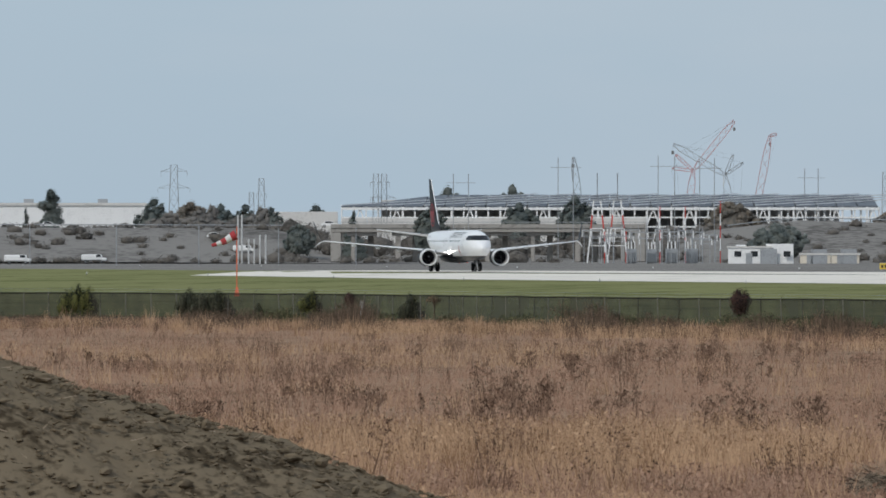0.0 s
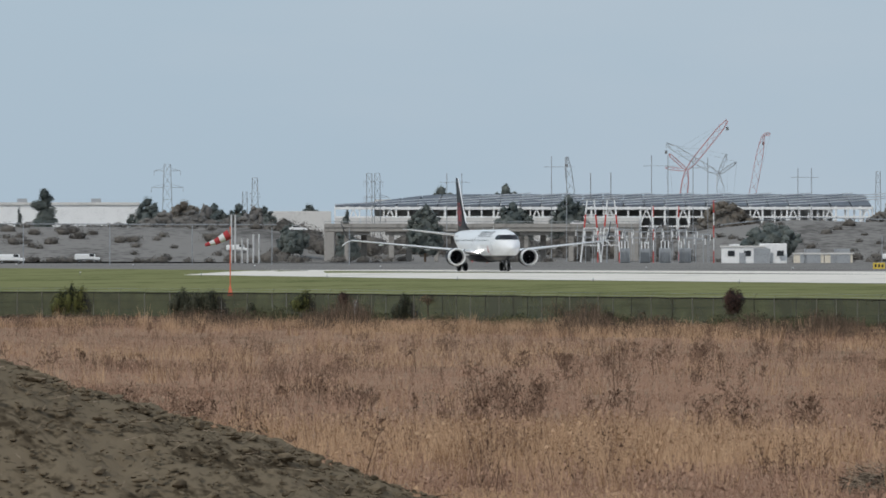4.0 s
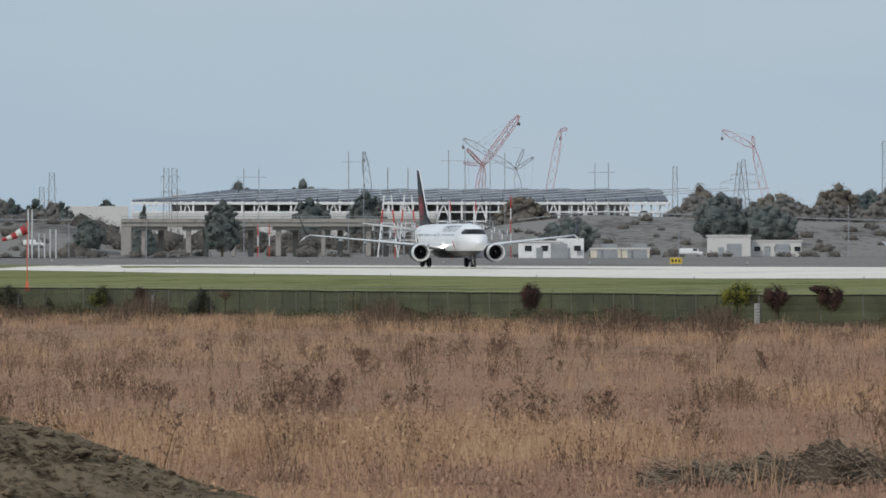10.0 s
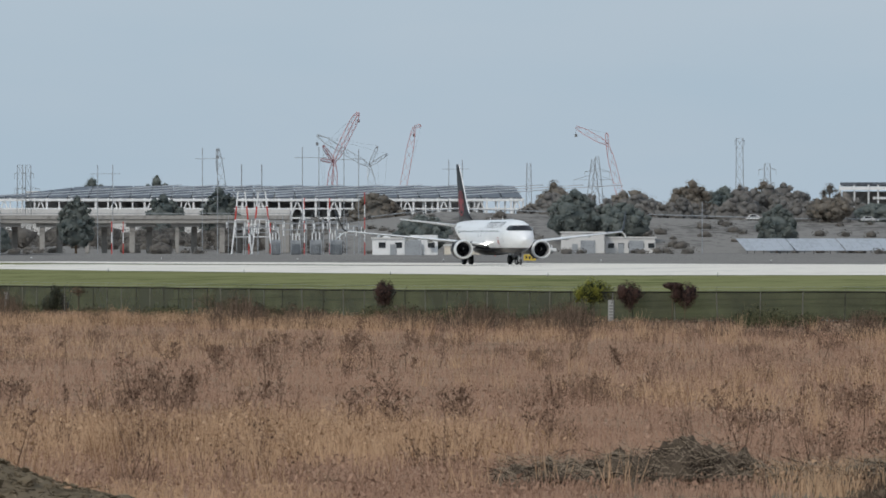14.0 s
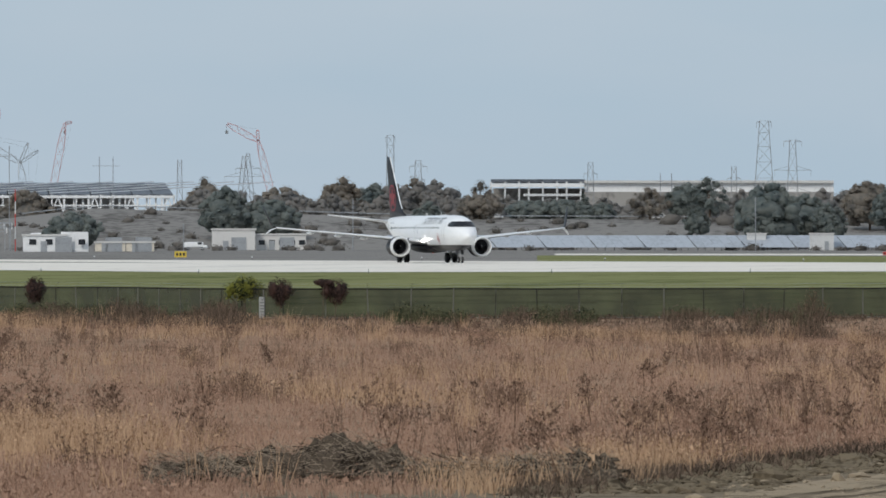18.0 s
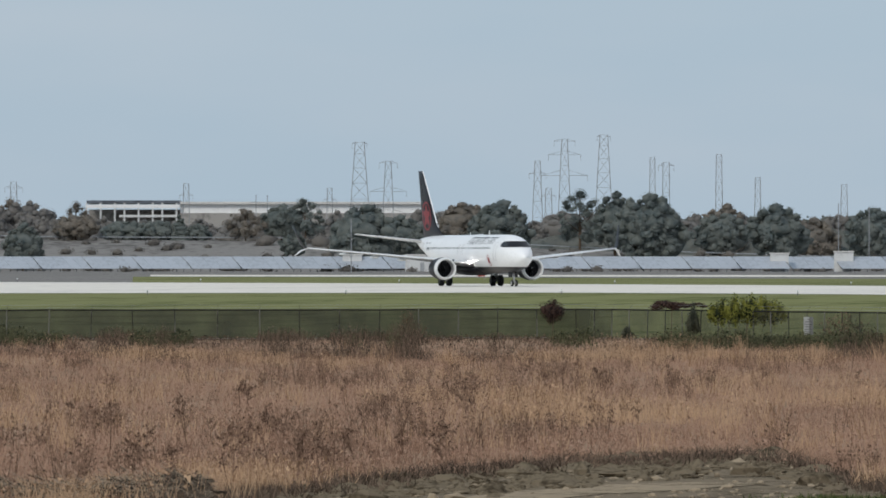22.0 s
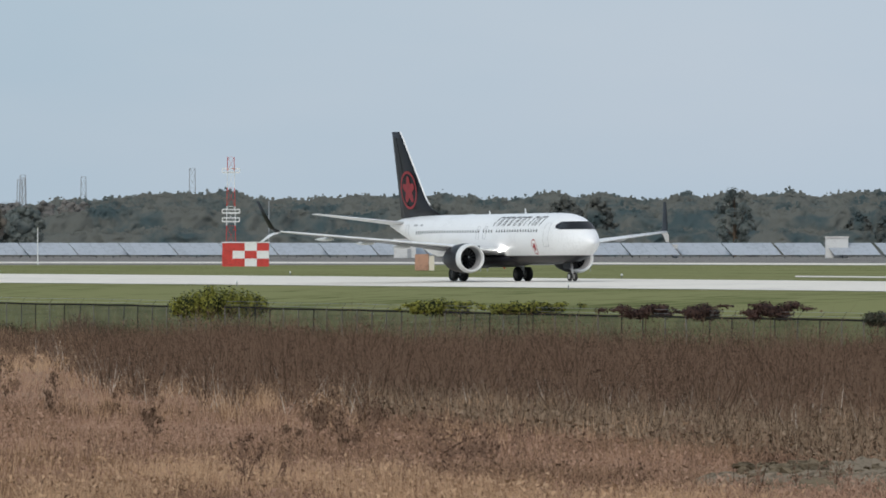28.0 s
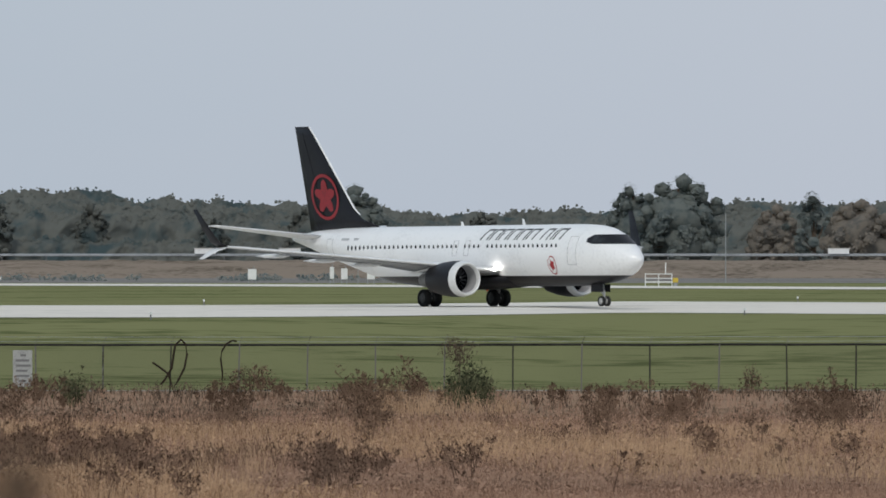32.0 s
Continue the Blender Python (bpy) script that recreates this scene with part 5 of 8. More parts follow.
# both leaf colours carry the far haze
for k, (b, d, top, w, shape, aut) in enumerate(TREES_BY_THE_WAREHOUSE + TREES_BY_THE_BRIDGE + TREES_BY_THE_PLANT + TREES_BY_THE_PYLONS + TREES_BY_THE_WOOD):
    tree(b, d, top, w * (1.3 if 1 < b < 12 else 1.15), M_HAZED_AUTUMN if aut else M_HAZED_LEAF, k, shape, label="brown-tinged autumn tree beyond the airfield, haze in its leaf colour" if aut else "")


def build_woods():
    """The long far wood: past counting, so one stand of crowns with an uneven top."""
    knots = ((6.248, 10.549), (7.330, 13.571), (9.239, 15.082), (10.206, 14.515), (10.524, 16.782), (10.969, 18.747), (11.613, 16.483),
             (12.886, 16.937), (14.159, 17.390), (15.102, 17.642), (15.675, 22.025), (15.672, 20.885), (16.945, 22.396), (18.536, 24.512), (19.280, 23.988),
             (20.067, 23.3), (19.6, 23.2), (21.044, 21.2), (21.9, 19.0), (22.635, 16.6), (24.544, 20.087), (32, 20))
    kb, kz = sorted(k[0] for k in knots), [z for b, z in sorted(knots)]
    r = rng(21)
    quads, lumps = [], []

    def billow(x, z, size, seed):
        return 1 - abs(noise.noise(Vector((x / size, z / size, seed)))) * 2
    for row, (d0, share) in enumerate(((2600, .42), (2640, .74), (2690, .86), (2740, .95), (2790, 1.03))):
        bs = np.arange(6.6 + .1 * row, 29.4, .016)
        rows = 26
        verts = np.zeros((len(bs), rows, 3))
        for i, b in enumerate(bs):
            x = math.radians(b) * d0
            top = float(np.interp(b, kb, kz)) * share
            top *= .87 + .09 * billow(x, 0, 16, row * 3.1) + .06 * billow(x, 4, 6, row + 9.0) + .03 * noise.noise(Vector((x / 1.3, row, 2.0)))
            s, c = math.sin(math.radians(b)), math.cos(math.radians(b))
            for k in range(rows):
                f = k / (rows - 1)
                z = top * f
                d = d0 + 4 * f * f + 14 * max(0, f - .82) - 3.6 * billow(x, z * .7, 11, row + 20.0) - 2.0 * billow(x, z * .8, 5, row + 30.0) - .6 * billow(x, z, 1.7, row + 40.0)
                verts[i, k] = d * s, d * c, z - .3
        flat = verts.reshape(-1, 3)
        o = (np.arange(len(bs) - 1)[:, None] * rows + np.arange(rows - 1)).ravel()
        lumps.append((flat, np.concatenate([np.stack([o, o + rows, o + rows + 1], 1), np.stack([o, o + rows + 1, o + 1], 1)])))
        n = 4500
        pick = r.integers(0, len(bs), n), (rows - 1 - (rows * .14 * r.uniform(0, 1, n) ** 1.6).astype(int))
        p = verts[pick] + r.normal(size=(n, 3)) * np.array((.4, .4, .35))
        p[:, :2] *= (1 - .4 / d0)
        nrm = np.stack([-p[:, 0] / d0, -p[:, 1] / d0, np.full(n, .28)], 1) + r.normal(size=(n, 3)) * .12
        nrm /= np.linalg.norm(nrm, axis=1)[:, None]
        a = np.cross(nrm, r.normal(size=(n, 3)))
        a /= np.linalg.norm(a, axis=1)[:, None]
        e = np.cross(nrm, a)
        s = .36 * r.uniform(.4, 1.4, n)[:, None]
        quads.append(np.stack([p - a * s - e * s, p + a * s - e * s * .6, p + a * s * .7 + e * s, p - a * s * .8 + e * s * .9], 1))
    for k in range(30):
        b = 12.2 + 16.4 * (k + r.uniform(.1, .9)) / 30
        top = float(np.interp(b, kb, kz)) * r.uniform(.62, 1.0)
        tree(b, 2585 + r.uniform(0, 25), top, top * r.uniform(.5, .75), M_HAZED_AUTUMN if r.random() < .05 else M_HAZED_WOOD, 300 + k, "round", label="broad tree at the edge of the wood", n=1500)
    tagged(foliage("far_wood", lumps, np.concatenate(quads), M_HAZED_WOOD), "long dense mixed wood in autumn greens with haze in the colour", "wood", kind="stuff")


def build_hedgerow():
    """A ragged belt of autumn thorn and young trees behind the embankment."""
    r = rng(23)
    quads, lumps = [], []
    outline = ((-3.4, 9.436), (-1.699, 9.586), (-1.588, 14.816), (-0.999, 13.920), (-0.904, 10.034), (-0.522, 10.034), (1.2, 9.452), (2.414, 10.349), (2.557, 15.430), (3.2, 14.572), (3.95, 17.978), (4.15, 13.794), (5.0, 13.495), (5.3, 14.989), (7.0, 15.361), (9.0, 14.201), (10.5, 14.201))
    hb, hz = [p[0] for p in outline], [p[1] for p in outline]
    for i in range(380):
        b = r.uniform(-3.4, 10.5)
        if -.9 < b < 1.3:
            continue
        d = r.uniform(2645, 2730)
        top = float(np.interp(b, hb, hz)) * r.uniform(.72, 1.08)
        w = r.uniform(3.0, 6.5)
        p = polar(b, d, 0)
        cs = [p + Vector((r.uniform(-.4, .4) * w, 0, top * f)) for f in (.3, .62, .84)]
        rr = [(w * 1.2, w, top * .3), (w, w * .8, top * .24), (w * .6, w * .5, top * .16)]
        for c, g in zip(cs, rr):
            lumps.append(lump(r, c, [q * .74 for q in g], 1, .25))
            for k in range(5):
                a = 1.26 * k + r.uniform(0, 1)
                lumps.append(lump(r, c + Vector((math.cos(a) * g[0] * .6, -abs(math.sin(a)) * g[1] * .5, math.sin(a) * g[2] * .6)), [q * r.uniform(.26, .42) for q in g], 1, .3))
        quads.append(crown_quads(r, cs, rr, p + Vector((0, 0, top * .35)), 240, .34))
    tagged(foliage("hedgerow", lumps, np.concatenate(quads), M_HAZED_HEDGE), "ragged brown and green hedgerow behind the embankment, haze in its colour", "hedge", kind="stuff")


build_woods()
build_hedgerow()


# ---- beyond the runway: taxiway, solar field, signs, masts ----
def taxi_d(b):
    return float(np.interp(b, [-2, 3.5, 5, 8, 12, 15, 18, 21, 25, 33], [2100, 1700, 1660, 1640, 1600, 1470, 1370, 1290, 1120, 900]))


strip("taxiway", 4.6, 33, lambda b: taxi_d(b), lambda b: taxi_d(b) * 1.10, M_CONCRETE, "narrow pale taxiway beyond the runway", "taxiway", 0.05)
strip("service_road", 14.5, 19.5, lambda b: runway_distance(b) * 1.22, lambda b: runway_distance(b) * 1.27, M_CONCRETE, "short pale paved stub by the runway", "road", 0.05)


def build_solar():
    """Tilted tables of panels in a long row; each table is a thing on its own legs."""
    b = 3.850
    k = 0
    protos = {}
    lo, hi, run, sk = .75, 3.45, 5.0, 2.4
    while b < 17.5:
        w = 11.15 if b < 14.4 else 10.6 if b < 15.75 else 8.0 if b < 16.05 else 6.4 if b < 16.3 else 4.8 if b < 16.8 else 3.4
        m = facing(b, 2300 - 6 * (k % 2), -0.06)
        if w in protos:
            copy_thing(protos[w], m)
        else:
            ob = protos[w] = holder("solar_table", m, "tilted grey solar panel table on dark steel legs", "solar panel", "solar field")
            n = max(2, int(w / 1.9))
            for i in range(n):
                x0, x1 = -w / 2 + w * i / n + .02, -w / 2 + w * (i + 1) / n - .02
                vs = [(x0, -run / 2, lo), (x1, -run / 2, lo), (x1 - sk, run / 2, hi), (x0 - sk, run / 2, hi)]
                vs += [(x, y, z - .05) for x, y, z in vs]
                polymesh("panel", vs, ((0, 1, 2, 3), (4, 7, 6, 5), (0, 4, 5, 1), (1, 5, 6, 2), (2, 6, 7, 3), (3, 7, 4, 0)), M_SOLAR, ob)
            for i in range(3):
                x = -w / 2 + w * (i + .5) / 3
                rods("leg", [((x, -run / 3, 0), (x, -run / 3, lo + .4), .12)], M_DARK_STEEL, ob)
                rods("leg", [((x - 1.6, run / 3, 0), (x - 1.6, run / 3, hi - .6), .12)], M_DARK_STEEL, ob)
            rods("brace", [((w / 2 - 1.2, -run / 2 - .1, 2.2), (w / 2 + .5, -run / 2 - .2, .1), .13)], M_DARK_STEEL, ob)
        b += math.degrees((11.3 if b < 12 else 11.4) / 2300)
        k += 1


build_solar()
# inverter cabins along the solar field
for b, w, h in ((5.736, 4.4, 3.9), (6.103, 5.5, 3.9), (8.142, 4.2, 4.2), (8.504, 4.4, 4.6), (8.921, 3.6, 4.8), (9.763, 3.4, 4.4), (13.175, 5.0, 4.3), (13.825, 1.0, 3.0), (12.302, 5.0, 4.3), (12.573, 4.0, 4.2), (12.678, 3.6, 4.6), (14.734, 5.2, 4.8)):
    h = h * 1.02
    ob = holder("inverter_cabin", facing(b, 2290, -0.06), "white inverter cabin among the solar panels", "cabin", "inverter cabins")
    box("wall", (w, 3, h - .3), (0, 6, (h - .3) / 2), M_PALE_METAL, ob, bevel=.06)
    box("roof", (w + .4, 3.4, .3), (0, 6, h - .15), M_PANEL_WALL, ob)
    box("door", (.9, .1, 2), (w * .2, 4.45, 1.1), M_STEEL, ob)


def build_checker():
    """A localiser hut in red and white checks with a banded lattice mast."""
    b, D = 11.405, 1400
    z1 = 3.264 + .06
    ob = holder("checkered_hut", facing(b, D, -0.06), "equipment hut painted in red and white checks", "hut")
    box("wall", (6.4, 3.4, z1 - .05), (0, 1.7, (z1 - .05) / 2), M_RED, ob, "red painted wall")
    box("roof", (6.6, 3.6, .15), (0, 1.7, z1), M_WHITE, ob)
    cw, ch = 5.0 / 3, (z1 - .1) / 3
    for i in range(3):
        for j in range(3):
            if (i + j) % 2 == 1:
                box("white_check", (cw, .04, ch), (-1.8 + cw * (i + .5), -.02, .02 + ch * (j + .5)), M_WHITE, ob)
    for i in range(2):
        box("red_side_check", (.04, 1.6, ch), (-3.22, .9 + 1.7 * (i % 2), .4 + ch * i), M_RED, ob)
    m = lattice_tower(11.322, 1406, 15.045, 1.4, .9, (), label="red and white lattice antenna mast", name="antenna_mast", bands=5, group="masts")
    m["category"] = "mast"
    h = 14.764
    for f in (.42, .5, .88):
        rods("antenna_ring", [((-1.2, 0, h * f), (1.2, 0, h * f), .12), ((-1.2, 0, h * f + .5), (1.2, 0, h * f + .5), .1), ((-1.2, 0, h * f), (-1.2, 0, h * f + .5), .08), ((1.2, 0, h * f), (1.2, 0, h * f + .5), .08)], M_WHITE, m)


build_checker()
single_pole(10.235, 1500, 5.472, M_WHITE, "white slender marker pole beyond the runway")


def runway_sign(b, d, w, h, mat, label, bars=True):
    ob = holder("taxi_sign", facing(b, d, land_z(b, d)), label, "sign", "airfield signs")
    box("panel", (w, .25, h), (0, 0, .35 + h / 2), mat, ob, bevel=.03)
    for s in (-1, 1):
        box("leg", (.08, .08, .4), (s * w * .35, 0, .2), M_STEEL, ob)
    if bars:
        for k in range(3):
            box("legend_bar", (w * .16, .02, h * .45), (-w * .28 + w * .28 * k, -.136, .35 + h / 2), M_BLACK, ob)
    return ob


for b, y0, d, w, h, mat, lb in ((2.492, 0, 1330, 1.6, .8, M_YELLOW, "yellow taxiway sign with dark legend"), (17.409, 0, 900, 1.1, .75, M_YELLOW, "yellow taxiway sign with a dark arrow"),
                                (18.860, 0, 1250, 1.9, .9, M_YELLOW, "yellow and black taxiway sign"), (16.565, 0, 1150, 1.8, .9, M_BLACK, "dark back of an airfield sign"), (17.963, 0, 1050, 1.7, .9, M_BLACK, "dark back of an airfield sign"),
                                (6.466, 0, 1500, 1.0, .5, M_RED, "small red and black airfield sign"), (12.747, 0, 1150, 1.1, .7, M_BLACK, "dark back of an airfield sign"), (13.331, 0, 1150, .8, .8, M_BLACK, "dark back of an airfield sign")):
    runway_sign(b, d, w, h, mat, lb, mat is not M_BLACK)
hut = holder("orange_cabinet", facing(12.397, 1180, -.06), "faded orange equipment cabinet beyond the runway", "cabinet")
box("body", (1.6, 1.6, 1.9), (0, 0, .95), material("faded_orange", (.42, .235, .16), .7, scale=1, spread=.2), hut, bevel=.05)
box("side_panel", (.6, 1.4, 1.7), (1.15, 0, .85), M_CREAM, hut)

# runway edge lights, one post each
proto = None
k = 0
b = -3.3
while b < 26.5:
    for far in (0, 1):
        d = near_edge(b) * .985 if not far else runway_distance(b) * 1.10
        m = facing(b + .3 * far, d, land_z(b + .3 * far, d))
        if proto is None:
            proto = holder("runway_edge_light", m, "short white runway edge light on a stub post", "runway light", "runway edge lights")
            rods("post", [((0, 0, 0), (0, 0, .3), .045)], M_DARK_STEEL, proto, "", 8)
            rods("lens", [((0, 0, .3), (0, 0, .45), .075)], M_WHITE, proto, "pale lens", 8)
        else:
            copy_thing(proto, m)
    b += math.degrees(60 * math.sin(radians(17.3 + max(0, b))) / runway_distance(b))


def build_windsock():
    b, d = -1.161, 1050
    z = land_z(b, d)
    top = 5.218 - z
    ob = holder("windsock", facing(b, d, z), "red and white striped windsock on an orange mast", "windsock")
    rods("mast", [((0, 0, 0), (0, 0, top), .06)], material("orange_paint", (.6, .12, .05), .6, scale=1, spread=.2), ob, "orange mast", 8)
    polymesh("base_cone", [(-.3, -.3, 0), (.3, -.3, 0), (.3, .3, 0), (-.3, .3, 0), (-.08, -.08, 1.0), (.08, -.08, 1.0), (.08, .08, 1.0), (-.08, .08, 1.0)], ((0, 1, 5, 4), (1, 2, 6, 5), (2, 3, 7, 6), (3, 0, 4, 7), (4, 5, 6, 7)), material("orange_base", (.6, .12, .05), .6, scale=1, spread=.2), ob, "orange base")
    p0, p1 = Vector((-.1, 0, top - .8)), Vector((-2.6, 0, top - 1.95))
    ax = (p1 - p0).normalized()
    q = ax.to_track_quat("Z", "Y")
    sock_red = material("faded_red_cloth", (.33, .035, .04), .85, scale=1.5, spread=.25)
    for k in range(5):
        f, g = k / 5, (k + 1) / 5
        rings = []
        for s in (f, f * .5 + g * .5, g):
            r = .52 - .37 * s
            c = p0 + (p1 - p0) * s + Vector((0, 0, -.12 * math.sin(math.pi * s) + .02 * math.sin(9 * s)))
            rings.append([c + q @ Vector((r * math.cos(a), r * math.sin(a), 0)) for a in (2 * math.pi * i / 14 for i in range(14))])
        part("sleeve_band", loft(rings, False), (sock_red, M_PALE_METAL)[k % 2], ob, ("red cloth band", "white cloth band")[k % 2], True)
    return ob


build_windsock()


def build_truck():
    b, D = 19.915, 1500
    red = material("truck_red_paint", (.42, .05, .03), .45, scale=.8, spread=.2)
    ob = holder("fire_truck", facing(b, D, -.06), "red airfield fire truck parked beyond the runway", "truck")
    box("body", (5.0, 2.5, 2.1), (-1.0, 0, 1.75), red, ob, bevel=.12)
    box("cab", (2.3, 2.4, 1.5), (2.6, 0, 1.45), red, ob, bevel=.2)
    box("bonnet", (1.0, 2.2, .8), (4.0, 0, 1.1), red, ob, bevel=.15)
    box("cab_window", (1.5, 2.44, .6), (2.7, 0, 1.85), M_GLASS, ob)
    box("locker", (1.1, .08, 1.1), (-2.4, -1.27, 1.6), M_STEEL, ob)
    box("locker", (1.1, .08, 1.1), (-.8, -1.27, 1.6), M_STEEL, ob)
    box("roof_monitor", (1.2, .6, .5), (.2, 0, 3.0), M_STEEL, ob)
    box("bumper", (.3, 2.3, .35), (4.6, 0, .7), M_WHITE, ob)
    for x in (-2.4, -.9, 3.1):
        for s in (-1, 1):
            w = wheel(ob, Vector((x, s * 1.05, .52)), .52, .36, M_STEEL)
            w.rotation_euler = (0, 0, math.pi / 2)
    return ob


build_truck()


def build_site_gear():
    """The instrument plot near the last view: cart, cabinets, checkered hut, yellow box."""
    D = 1300
    c = holder("steel_cart", facing(23.797, D, -.06), "white steel-frame cart with rails", "cart")
    segs = []
    for x in (-1.7, 0, 1.7):
        for y in (-.7, .7):
            segs.append(((x, y, 0), (x, y, 1.6), .08))
    for z in (.5, 1.0, 1.55):
        for y in (-.7, .7):
            segs.append(((-1.7, y, z), (1.7, y, z), .07))
    rods("frame", segs, M_WHITE, c)
    box("deck", (3.5, 1.5, .12), (0, 0, .55), M_WHITE, c)
    rods("post", [((.9, 0, 1.5), (.9, 0, 3.0), .09)], M_WHITE, c)
    y = holder("yellow_box", facing(23.892, D - 5, -.06), "yellow equipment box on a short stand", "box")
    box("case", (.7, .6, .6), (0, 0, .75), M_YELLOW, y, bevel=.05)
    box("stand", (.5, .4, .45), (0, 0, .22), M_STEEL, y)
    for b, w, h in ((21.957, .6, 2.4), (22.027, .9, 2.2), (22.177, 1.1, 2.2), (22.317, .7, 1.7), (21.508, 1.2, 2.1)):
        k = holder("instrument_cabinet", facing(b, 1420, -.06), "white instrument cabinet on a post frame", "cabinet", "instrument cabinets")
        box("case", (w, .6, h * .7), (0, 0, h * .65), M_WHITE, k, bevel=.03)
        rods("stand", [((-w * .4, 0, 0), (-w * .4, 0, h * .3), .07), ((w * .4, 0, 0), (w * .4, 0, h * .3), .07)], M_STEEL, k)
        rods("bracket", [((w * .2, 0, h), (w * .2, 0, h + .5), .05)], M_STEEL, k)
    k = holder("wind_mast", facing(22.104, 1420, -.06), "grey instrument mast with a cross bar", "mast")
    rods("shaft", [((0, 0, 0), (0, 0, 3.8), .07), ((-1.0, 0, 3.6), (1.0, 0, 3.6), .05)], M_STEEL, k)
    # shrub heap in the haze-paled leaf colour, and pale rubble by the far fence
    far = []
    r = rng(31)
    for b0, b1, n in ((20.6, 22.8, 26), (19.9, 20.6, 10)):
        for i in range(n):
            b = r.uniform(b0, b1)
            far.append(leaf_quads(r, [polar(b, 1700 + r.uniform(-30, 30), r.uniform(.2, .6))], [(1.4, 1.4, .6)], 40, .22))
    tagged(soup("low_shrubs", np.concatenate(far), M_HAZED_LEAF, quads=True), "low shrubs along the far boundary, haze in their colour", "shrubs", kind="stuff")
    # the far boundary: solar backs seen edge-on as a long rail
    segs, posts = [], []
    z1 = 4.537
    for b0 in np.arange(17.6, 29, .25):
        segs.append((polar(b0, 2100, z1), polar(b0 + .25, 2100, z1), .30))
        posts.append((polar(b0, 2100, -.06), polar(b0, 2100, z1), .12))
    rack = holder("panel_rack", pose(0, 0, 0), "long grey rack of panels seen edge-on", "rack")
    tube("top_beam", [polar(b0, 2100, z1) for b0 in np.arange(17.6, 29, .25)], .30, M_STEEL, rack)
    for s in posts:
        rods("post", [s], M_DARK_STEEL, rack)
    # a belt of tall dry grass along the foot of the rack
    verts, faces, nd = [], [], 9
    bs = np.arange(15.6, 29, .03)
    for b in bs:
        top = float(np.interp(b, [15.6, 16.6, 18, 20, 29], [.2, 1.3, 2.9, 3.5, 3.6]))
        for j in range(nd):
            g = j / (nd - 1)
            p = polar(b, 1960 + 110 * g)
            z = top * math.sin(math.pi * min(1, g * 1.15) * .5) ** .7 if g < .88 else top * (1 - (g - .88) / .12)
            verts.append(p + Vector((0, 0, -.12 + z + .35 * noise.fractal(p * .12, 1.0, 2.0, 4) * min(1, z))))
    for i in range(len(bs) - 1):
        for j in range(nd - 1):
            o = i * nd + j
            faces.append((o, o + nd, o + nd + 1, o + 1))
    tagged(polymesh("dry_grass_belt", verts, faces, material("dry_belt_grass", (.165, .130, .100), .95, scale=.05, fine=14, spread=.35, colour2=(.275, .222, .175), bump=.4, depth=.3), smooth=True), "belt of tall tan dry grass beyond the taxiway", "grass", kind="stuff")
    for b in (21.244, 21.721, 24.811):
        q = holder("equipment_box", facing(b, 2100, z1 + .2), "white equipment box standing on the panel rack", "box", "rack boxes")
        box("case", (4.4, 1.4, 1.1), (0, 0, .55), M_WHITE, q, bevel=.06)
        box("lid", (4.7, 1.6, .14), (0, 0, 1.17), M_PANEL_WALL, q)


build_site_gear()

def road_place(b):
    """Where the far road runs: along the embankment and over the bridge."""
    d = float(np.interp(b, [-1.6, -.65, 1.15, 2.2], [2520, 2386, 2386, 2520]))
    return d, max(far_z(b, d), 8.05 if -.65 < b < 1.15 else float(np.interp(b, [-1.6, -.65, 1.15, 2.2], [0, 8.05, 8.05, 0])))


def build_car(label):
    ob = holder("car", facing(3, 2520, 8), label, "car", "cars on the far road")
    profile = ((-2.2, .45), (-2.2, .95), (-1.7, 1.05), (-1.2, 1.5), (.3, 1.5), (1.0, 1.02), (2.1, .85), (2.2, .45))
    bm = loft([[Vector((x, y, z)) for x, z in profile] for y in (-.86, .86)])
    body = part("body", bm, M_WHITE, ob, "white car body")
    for y in (-.875, .875):
        polymesh("side_window", [(-1.35, y, 1.02), (.72, y, 1.02), (.25, y, 1.42), (-1.1, y, 1.42)], ((0, 1, 2, 3),), M_GLASS, body)
    for x in (-1.4, 1.4):
        for y in (-.8, .8):
            w = wheel(ob, Vector((x, y, .32)), .32, .2, M_STEEL)
            w.rotation_euler = (0, 0, math.pi / 2)
    return ob


CARS = [(build_car("white car driving along the embankment road"), b) for b in (2.606, 3.544, 4.19)]

# parked white vehicles on the embankment road
for b, d in ((-2.399, 2000), (-1.970, 2150), (-1.125, 2440), (2.573, 2340), (1.706, 2440)):
    ob = holder("van", facing(b, d, far_z(b, d)), "white van parked on the far land", "van", "far vehicles")
    box("body", (4.4, 1.9, 1.3), (-.3, 0, 1.25), M_WHITE, ob, bevel=.2)
    box("bonnet", (1.1, 1.8, .7), (2.3, 0, .85), M_WHITE, ob, bevel=.15)
    box("cab_window", (1.0, 1.92, .5), (1.1, 0, 1.6), M_GLASS, ob)
    for x in (-1.6, 1.7):
        for s in (-1, 1):
            w = wheel(ob, Vector((x, s * .8, .33)), .33, .22, M_STEEL)
            w.rotation_euler = (0, 0, math.pi / 2)


